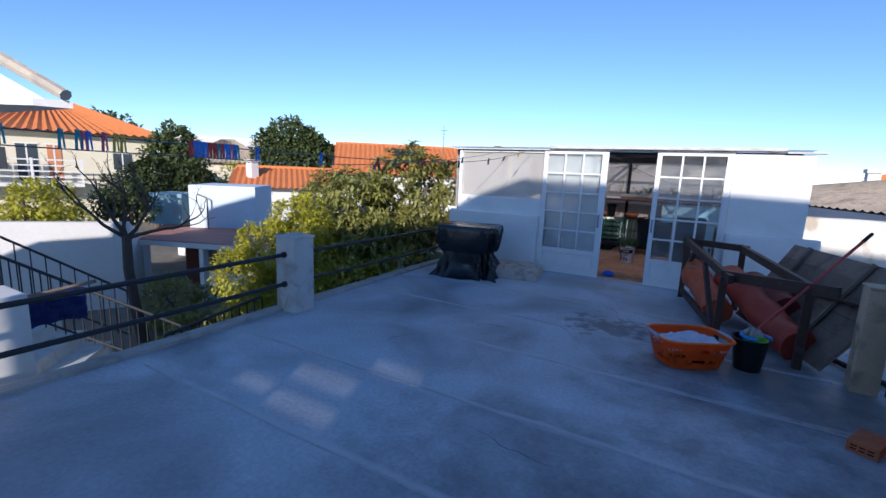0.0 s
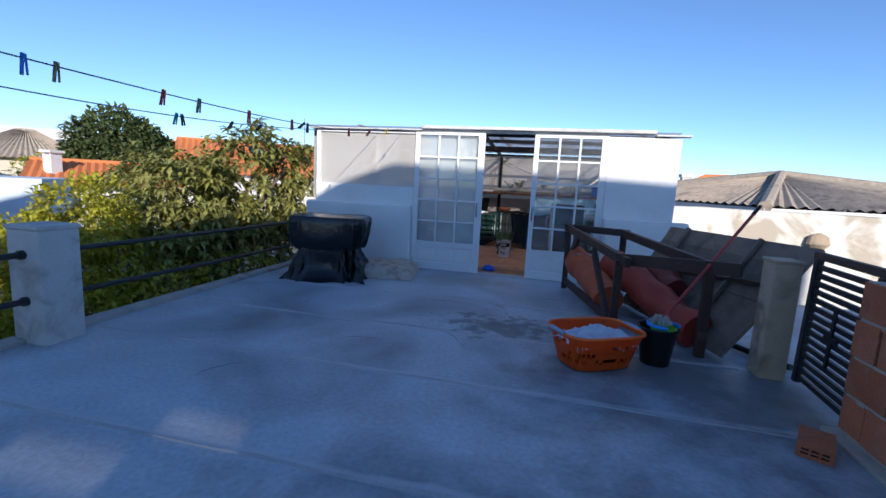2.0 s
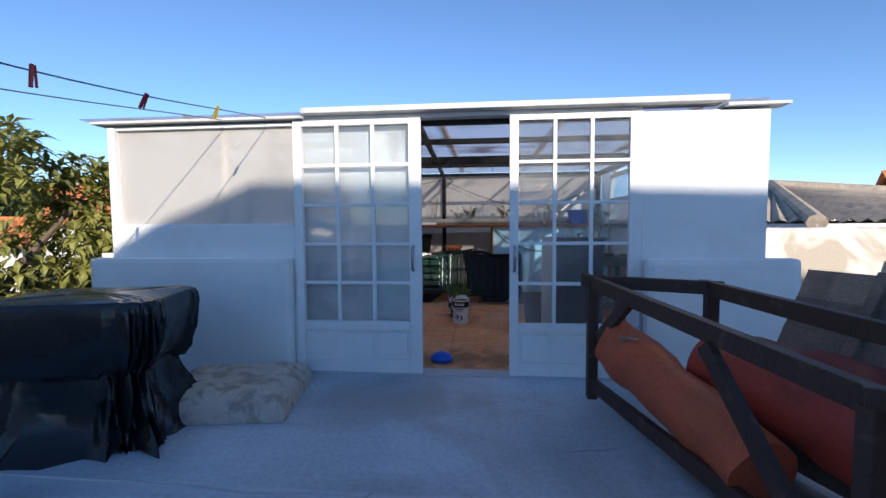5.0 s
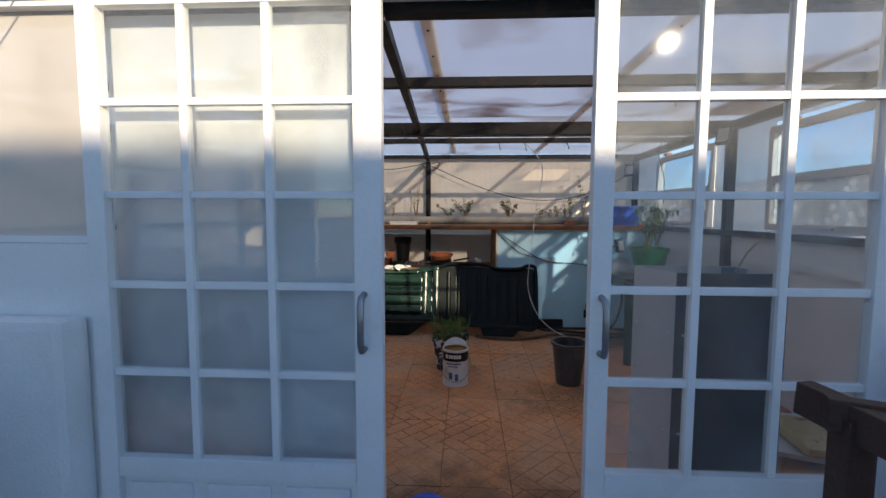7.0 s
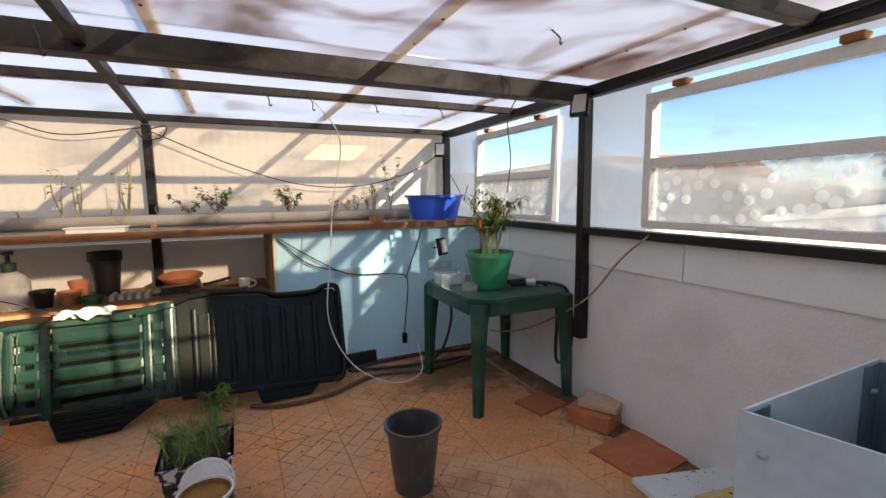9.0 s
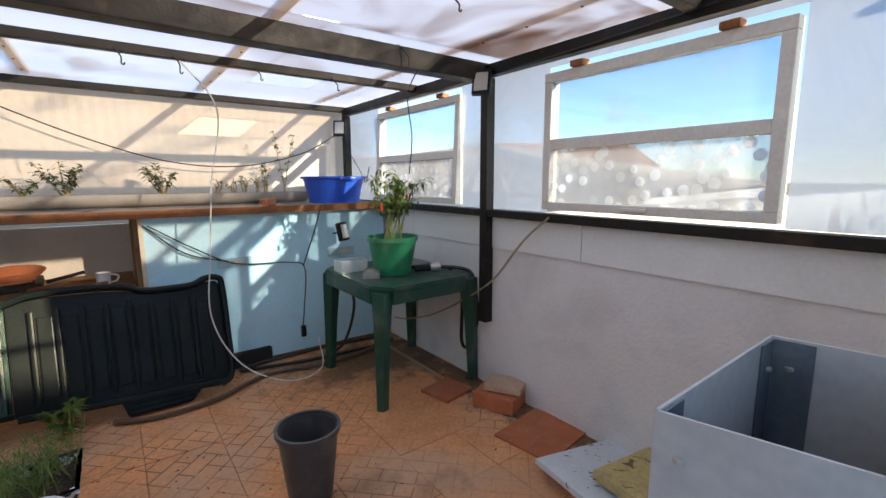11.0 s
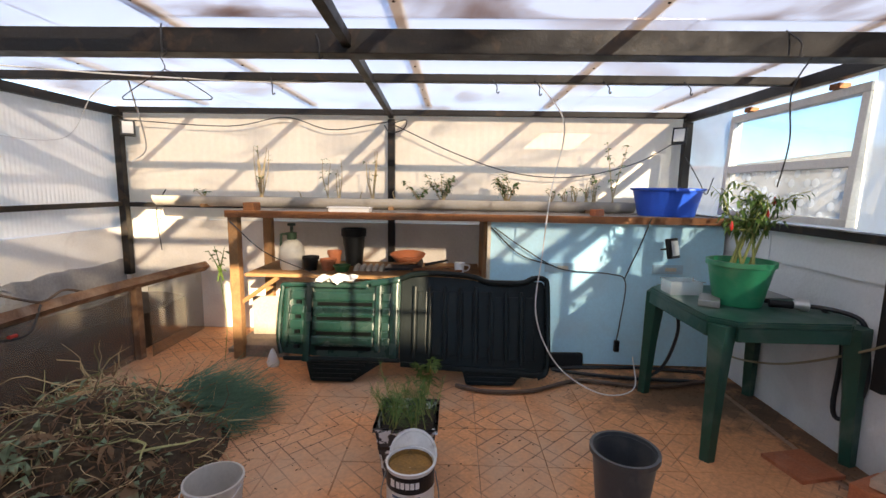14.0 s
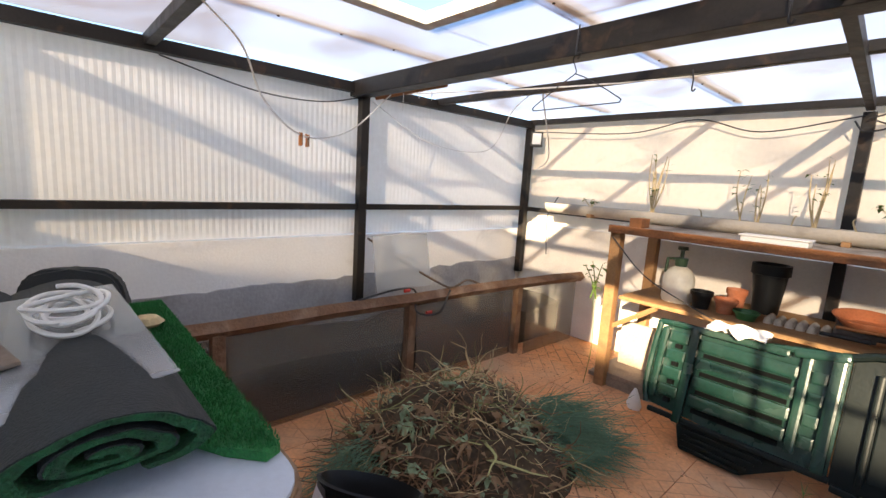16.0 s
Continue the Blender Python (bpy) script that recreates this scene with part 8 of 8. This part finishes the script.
# old wall and grey roof on the other side
OLD_WALL = mat("old_wall", (0.74, 0.71, 0.64), 0.9, var=0.08, scale=3, fine=50, bump=0.5, tint=(0.40, 0.33, 0.24), tint_amount=0.8, stain_scale=1.6, cut=(0.5, 0.6))
old = bmesh.new()
prev = None
for i in range(61):
    x = 1.75 + 14 * i / 60
    top = 1.08 + 0.02 * noise.noise((x * 2, 0, 0)) - 0.0 * x
    cur = [old.verts.new((x, y, z)) for y, z in ((9.4, GROUND), (9.4, top - 0.02), (9.44, top), (9.62, top), (9.62, GROUND))]
    if prev:
        for k in range(4):
            old.faces.new((prev[k], cur[k], cur[k + 1], prev[k + 1]))
    prev = cur
structure("wall_old", old, OLD_WALL, "sunlit old white wall with peeling plaster")
thing("wall_stone", lathe([(0.10, 0), (0.17, 0.08), (0.14, 0.2), (0.03, 0.26)], 12, center=(4.35, 9.33, 0.52), squash=0.6), mat("sandstone", (0.42, 0.33, 0.23), 0.9, var=0.2, bump=0.6), "rough stone bracket set in the old wall", "stone")
gh = root("grey_roof_house", "old house with grey corrugated hipped roof behind the wall", "house", at=(0, 0, 0))
P1, P2, P3, P4, AP = (3.7, 9.75, 1.13), (11.5, 11.2, 1.13), (10.0, 19.0, 1.13), (0.8, 17.5, 1.13), (5.7, 14.0, 1.9)
for a, b in ((P1, P2), (P2, P3), (P3, P4), (P4, P1)):
    r = bmesh.new()
    tiled(r, a, b, AP, AP, 0.22)
    part("roof_slope", r, ROOF_GREY, gh)
for c in (P1, P2, P4):
    part("hip_tiles", tube([c, Vector(c).lerp(Vector(AP), 0.5), AP], 0.11, 8), ROOF_GREY, gh, smooth=True)
wl = bmesh.new()
for a, b in ((P1, P2), (P2, P3), (P3, P4), (P4, P1)):
    wl.faces.new([wl.verts.new((x, y, z)) for x, y, z in ((a[0], a[1], GROUND), (b[0], b[1], GROUND), (b[0], b[1], 1.12), (a[0], a[1], 1.12))])
part("wall", wl, WHITE_FAR, gh)

# yard: outbuilding, walls, stairs
ob_ = root("outbuilding", "low outbuilding with pinkish flat roof and a dark open front", "outbuilding", at=(0, 0, 0))
quad = [(-10.9, 5.6), (-8.2, 6.7), (-10.6, 10.2), (-15.0, 8.9)]
part("roof", prism(quad, -0.45, -0.30, 0.02), mat("pink_roof", (0.42, 0.20, 0.16), 0.8, var=0.2, scale=2, fine=20, bump=0.2, tint=(0.5, 0.38, 0.34), tint_amount=0.5, stain_scale=1), ob_)
part("fascia", prism([(-10.95, 5.55), (-8.15, 6.65), (-8.25, 6.75), (-10.9, 5.7)], -0.44, -0.33), WHITE_FAR, ob_)
part("back_wall", prism([(-15, 8.8), (-10.6, 10.1), (-10.7, 10.2), (-15, 8.9)], GROUND, -0.46), WHITE_FAR, ob_)
part("side_wall", prism([(-8.25, 6.75), (-10.55, 10.1), (-10.65, 10.0), (-8.4, 6.75)], GROUND, -0.46), WHITE_FAR, ob_)
d_ = (Vector((-8.2, 6.7, 0)) - Vector((-10.9, 5.6, 0))).normalized()
for s in (0.02, 1.55, 2.75):
    c0 = Vector((-10.85, 5.68, 0)) + d_ * s
    part("pillar", boxes((c0.x - 0.08, c0.y - 0.08, GROUND, c0.x + 0.08, c0.y + 0.08, -0.46)), WHITE_FAR, ob_)
m0 = Matrix.Translation((-10.85, 5.72, 0)) @ Matrix.Rotation(math.atan2(d_.y, d_.x), 4, "Z")
part("low_wall", boxes((1.65, -0.05, GROUND, 2.7, 0.05, -1.0), m=m0), WHITE_FAR, ob_)
for s in (1.64, 2.0, 2.36):
    wn2 = part("window", boxes((s, -0.02, -0.99, s + 0.34, 0.02, -0.47), m=m0), WINDOW_DARK, ob_)
    part("frame", boxes((s + 0.341, -0.04, -0.995, s + 0.359, 0.04, -0.465), m=m0), WHITE_FAR, wn2)
part("inner_wall", boxes((0.1, 1.2, GROUND, 2.6, 1.3, -0.46), m=m0), mat("red_inner", (0.20, 0.07, 0.05), 0.9, var=0.2), ob_)
bx = root("roof_room", "pale blue-white rooftop box with a bent pipe", "roof box", at=(-11.6, 8.6, -0.299))
part("body", boxes((-0.9, -0.8, 0, 0.9, 0.8, 1.2), bevel=0.02, m=turned(0, 0, 0, 0, 0, 35)), mat("pale_blue_wall", (0.60, 0.68, 0.76), 0.85, var=0.06), bx)
part("pipe", tube([(0.3, -1.0, 0), (0.3, -1.0, 0.85), (0.05, -1.1, 0.95)], 0.025, 6), MATS["dull_metal"], bx)
part("annex", boxes((-2.2, -0.6, 0, -1.2, 0.4, 0.9), bevel=0.02, m=turned(0, 0, 0, 0, 0, 25)), mat("teal_wall", (0.22, 0.36, 0.42), 0.85, var=0.1), bx)
yard_wall = bmesh.new()
for (xa, ya, za), (xb, yb, zb) in (((-13.5, -1.0, 0.40), (-10.2, 5.1, 0.18)), ((-10.2, 5.1, 0.18), (-10.9, 5.6, -0.1))):
    n_ = Vector((yb - ya, xa - xb, 0)).normalized() * 0.1
    f = [yard_wall.verts.new(v) for v in ((xa, ya, GROUND), (xb, yb, GROUND), (xb, yb, zb), (xa, ya, za))]
    g = [yard_wall.verts.new(Vector(v) - n_ * 2) for v in ((xa, ya, GROUND), (xb, yb, GROUND), (xb, yb, zb), (xa, ya, za))]
    yard_wall.faces.new(f)
    yard_wall.faces.new(g[::-1])
    for i in range(4):
        yard_wall.faces.new((f[i], g[i], g[(i + 1) % 4], f[(i + 1) % 4]))
structure("wall_yard", yard_wall, WHITE_FAR, "white garden wall of the yard, partly in sun")
stairs = root("yard_stairs", "pale stone steps going down to the yard", "stairs", at=(-6.3, 1.9, 0))
sd = Vector((-5.0, 3.3, 0)) - Vector((-6.4, 2.0, 0))
sm = Matrix.Rotation(math.atan2(sd.y, sd.x), 4, "Z")
for k in range(8):
    part("step", boxes((0.27 * k - 0.3, -0.5, GROUND, 0.27 * (k + 1) - 0.3, 0.6, -0.36 - 0.165 * k), m=sm), MATS["edge_metal"], stairs)


def picket(a, b, posts_n, label, drop=0.7):
    a, b = Vector(a), Vector(b)
    r = root("yard_railing", label, "railing", at=a)
    part("top_rail", tube([(0, 0, 0), (b - a) * 0.5, b - a], 0.018, 6), BLACK_IRON, r)
    part("bottom_rail", tube([(0, 0, -drop), (b - a) * 0.5 - Vector((0, 0, drop)), b - a - Vector((0, 0, drop))], 0.014, 6), BLACK_IRON, r)
    for i in range(posts_n + 1):
        p = (b - a) * i / posts_n
        part("bar", tube([p, p - Vector((0, 0, drop + 0.06))], 0.008, 5), BLACK_IRON, r)


picket((-7.3, 2.2, 0.52), (-6.9, 3.45, -0.42), 9, "black iron stair railing beyond the steps")
picket((-6.35, 1.93, 0.42), (-4.95, 3.25, -0.55), 20, "black iron stair railing with thin bars", 0.62)
picket((-4.4, 2.65, -0.32), (-4.0, 3.6, -0.02), 12, "black iron fence below the terrace kerb", 0.32)
structure("wall_landing", boxes((-4.6, 0.2, GROUND, -3.6, 5.2, -0.72)), MATS["edge_metal"], "pale landing below the terrace edge", "wall")
pillar = thing("white_pillar", boxes((-4.05, 0.9, GROUND, -3.62, 1.34, 0.58), bevel=0.015), WHITE_FAR, "white masonry pillar beside the terrace, partly in sun", "pillar")
dc = bmesh.new()
bmesh.ops.create_grid(dc, x_segments=16, y_segments=10, size=0.5)
for v in dc.verts:
    v.co = Vector((0.04 * noise.noise(v.co * 5), v.co.x * 0.42, -0.12 + v.co.y * 0.26 - 0.1 * (v.co.x) ** 2))
bmesh.ops.solidify(dc, geom=dc.faces[:], thickness=0.006)
rag = thing("dark_blue_cloth", dc, mat("navy_cloth", (0.012, 0.02, 0.10), 0.9, var=0.3, bump=0.3), "dark blue cloth hung over a stick by the pillar", "cloth")
rag.location = (-3.85, 1.56, 0.52)
thing("cloth_stick", tube([(-3.85, 1.34, 0.5), (-3.85, 1.85, 0.54)], 0.015, 6), GREY_WOOD, "stick that carries the blue cloth", "stick")
eave = root("neighbour_eave", "overhanging white eave with grey verge tiles", "roof", at=(0, 0, 0))
part("soffit", prism([(-4.30, 1.72), (-4.20, 1.95), (-6.0, 1.9), (-6.0, 1.0)], 1.96, 2.02), WHITE_FAR, eave)
vb = bmesh.new()
sweep(vb, [(-4.18, 1.90, 2.06), (-4.7, 1.72, 2.32), (-6.4, 1.1, 3.1)], [0.05, 0.055, 0.06], 8)
part("verge", vb, CONCRETE, eave)
g = bmesh.new()
fs = [g.verts.new(v) for v in ((-4.30, 1.80, 2.021), (-6.4, 1.25, 2.021), (-6.4, 1.12, 3.05), (-6.3, 1.12, 3.0))]
g.faces.new(fs)
part("gable", g, WHITE_FAR, eave)
part("wall", boxes((-6.4, 0.9, GROUND, -6.2, 1.2, 1.95)), WHITE_FAR, eave)
plants = root("yard_plants", "dark green potted plants and shrubs in the yard", "shrub", at=(0, 0, 0))
part("trunk", trunk_bm((-8.3, 4.9, GROUND), [(-8.3, 4.9, -1.0), (-7.9, 5.2, -1.1)], 0.04, 2), BARK, plants)
crown("crown", [(-8.3, 4.8, -1.2, 0.6, 0.5, 0.45), (-7.6, 5.3, -1.3, 0.5, 0.5, 0.35), (-7.0, 4.6, -1.45, 0.6, 0.5, 0.25)], 2600, 0.16, 0.06, LEAF_DARK, 61, parent=plants)
# unseen gabled wall added behind the yard, shaped for the shade that lies there
gable = bmesh.new()
outline = ((-9.4, GROUND), (-9.1, 1.39), (-8.64, 1.8), (-7.5, 2.3), (-7.4, 3.7), (-5.6, 4.6), (-4.1, 3.7), (-4.1, GROUND))
near_side, far_side = [gable.verts.new((x, -1.62, z)) for x, z in outline], [gable.verts.new((x, -1.95, z)) for x, z in outline]
gable.faces.new(near_side)
gable.faces.new(far_side[::-1])
for k in range(len(outline)):
    gable.faces.new((near_side[k], far_side[k], far_side[(k + 1) % 8], near_side[(k + 1) % 8]))
structure("wall_neighbour", gable, WHITE_FAR, "unseen gabled wall added to shade the yard")

# crumbs of soil and leaf litter trodden over the tiles
q = random.Random(33)
cv, cf = [], []
for cx, cy, sx, sy, count in ((1.05, 10.35, 0.55, 0.25, 420), (0.4, 10.45, 0.5, 0.15, 160), (1.45, 9.2, 0.08, 1.0, 260), (0.2, 8.95, 0.35, 0.3, 150), (-1.6, 9.5, 0.5, 0.7, 260), (-0.4, 9.5, 0.9, 0.8, 160), (-2.4, 10.6, 0.3, 0.5, 120)):
    for k in range(count):
        x, y = q.gauss(cx, sx * 0.6), q.gauss(cy, sy * 0.6)
        if not (LEFT + 0.6 < x < RIGHT - 0.03 and 7.6 < y < 10.7):
            continue
        r, a, h = q.uniform(0.0015, 0.005), q.uniform(0, 6.28), len(cv)
        long_ = q.uniform(1, 3.2)
        for m_ in range(4):
            b = a + m_ * math.pi / 2
            cv.append((x + r * (long_ if m_ % 2 else 1) * math.cos(b), y + r * (long_ if m_ % 2 else 1) * math.sin(b), 0.0015))
        cv.append((x, y, 0.002 + r * 0.8))
        cf += [(h + m_, h + (m_ + 1) % 4, h + 4) for m_ in range(4)]
litter = soup("soil_crumbs", cv, cf, mat("crumb", (0.17, 0.10, 0.055), 0.95, var=0.6, scale=60, bump=0))
tagged(litter, "dark crumbs of soil and dry leaf litter on the tiles", "litter", "", "stuff")

# ---- floor tiles of the greenhouse ----
def tile_material():
    m = mat("clay_tile", (0.68, 0.30, 0.13), 0.8, var=0.3, scale=5, fine=50, bump=0.0, tint=(0.56, 0.38, 0.25), tint_amount=0.7, stain_scale=1.3, cut=(0.46, 0.68), obj_var=0.08)
    n, l = m.node_tree.nodes, m.node_tree.links
    geo = [q for q in n if q.bl_idname == "ShaderNodeNewGeometry"][0]
    turn = n.new("ShaderNodeMapping")
    turn.inputs["Rotation"].default_value = (0, 0, radians(45))
    l.new(geo.outputs["Position"], turn.inputs["Vector"])
    bumps = []
    for rot in (45, 135):
        mp = n.new("ShaderNodeMapping")
        mp.inputs["Rotation"].default_value = (0, 0, radians(rot))
        l.new(geo.outputs["Position"], mp.inputs["Vector"])
        bt = n.new("ShaderNodeTexBrick")
        bt.inputs["Scale"].default_value = 1.0
        bt.inputs["Brick Width"].default_value, bt.inputs["Row Height"].default_value, bt.inputs["Mortar Size"].default_value = 0.165, 0.0825, 0.004
        bt.inputs["Mortar Smooth"].default_value = 0.4
        l.new(mp.outputs[0], bt.inputs["Vector"])
        bumps.append(bt)
    ch = n.new("ShaderNodeTexChecker")
    ch.inputs["Scale"].default_value = 1 / 0.33
    l.new(geo.outputs["Position"], ch.inputs["Vector"])
    mx = n.new("ShaderNodeMix")
    l.new(ch.outputs["Fac"], mx.inputs[0])
    l.new(bumps[0].outputs["Fac"], mx.inputs[2])
    l.new(bumps[1].outputs["Fac"], mx.inputs[3])
    b = n["Principled BSDF"]
    bp = n.new("ShaderNodeBump")
    bp.invert = True
    bp.inputs["Strength"].default_value, bp.inputs["Distance"].default_value = 0.5, 0.004
    l.new(mx.outputs[0], bp.inputs["Height"])
    l.new(bp.outputs[0], b.inputs["Normal"])
    # dirt sits in the grooves
    old = b.inputs["Base Color"].links[0].from_socket
    mix = n.new("ShaderNodeMix")
    mix.data_type = "RGBA"
    fac = n.new("ShaderNodeMath")
    fac.operation, fac.inputs[1].default_value = "MULTIPLY", 0.24
    l.new(mx.outputs[0], fac.inputs[0])
    patch, reach = n.new("ShaderNodeTexNoise"), n.new("ShaderNodeMapRange")
    patch.inputs["Scale"].default_value, patch.inputs["Detail"].default_value = 1.6, 4
    l.new(geo.outputs["Position"], patch.inputs["Vector"])
    reach.inputs["From Min"].default_value, reach.inputs["From Max"].default_value = 0.42, 0.62
    reach.inputs["To Min"].default_value, reach.inputs["To Max"].default_value = 0.1, 0.75
    l.new(patch.outputs[0], reach.inputs["Value"])
    l.new(reach.outputs[0], fac.inputs[1])
    l.new(fac.outputs[0], mix.inputs[0])
    l.new(old, mix.inputs[6])
    mix.inputs[7].default_value = (0.10, 0.055, 0.035, 1)
    l.new(mix.outputs[2], b.inputs["Base Color"])
    return m


TILE = tile_material()
# soil trodden into the floor: by the table and panel, along the wall, under the heap
wear(TILE, (0.13, 0.075, 0.04), (1.1, 10.3), (0.9, 0.6), 5.0, (0.14, 0.34), 0.85)
wear(TILE, (0.10, 0.06, 0.035), (1.5, 9.4), (0.28, 2.0), 6.0, (0.14, 0.34), 0.85)
wear(TILE, (0.17, 0.09, 0.045), (0.2, 8.9), (0.9, 0.5), 4.0, (0.22, 0.44), 0.6)
wear(TILE, (0.15, 0.085, 0.045), (-0.4, 7.7), (1.4, 0.5), 4.5, (0.20, 0.42), 0.65)
wear(TILE, (0.12, 0.075, 0.04), (-2.2, 9.5), (0.9, 0.9), 5.0, (0.16, 0.36), 0.8)
floor = root("floor_tiles", "dusty terracotta floor tiles with a pressed herringbone pattern", "floor", kind="structure")
tile_mesh = mesh_of(boxes((-0.1638, -0.1638, -0.012, 0.1638, 0.1638, 0.0), bevel=0.003), "tile", TILE)
rnd = random.Random(2)
for i in range(15):
    for j in range(13):
        x, y = -0.29 + 0.165 + 0.33 * (i - 9), 7.49 + 0.165 + 0.33 * (j - 0)
        if x > RIGHT - 0.16 or x < LEFT + 0.16 or y > BACK - 0.1:
            continue
        t = new("tile", tile_mesh)
        t.parent = floor
        t.location = (x, y, 0.001 + rnd.uniform(-0.0015, 0.0015))
        t.rotation_euler = (rnd.uniform(-0.002, 0.002), rnd.uniform(-0.002, 0.002), rnd.uniform(-0.004, 0.004))
edge_strip = boxes((1.405, 7.42, -0.012, RIGHT - 0.002, BACK - 0.002, -0.001), (LEFT + 0.002, 7.42, -0.012, -3.255, BACK - 0.002, -0.001), (-3.25, 7.42, -0.012, 1.4, 7.488, -0.001))
structure("floor_edge", edge_strip, TILE, "cut terracotta tiles along the walls", "floor")
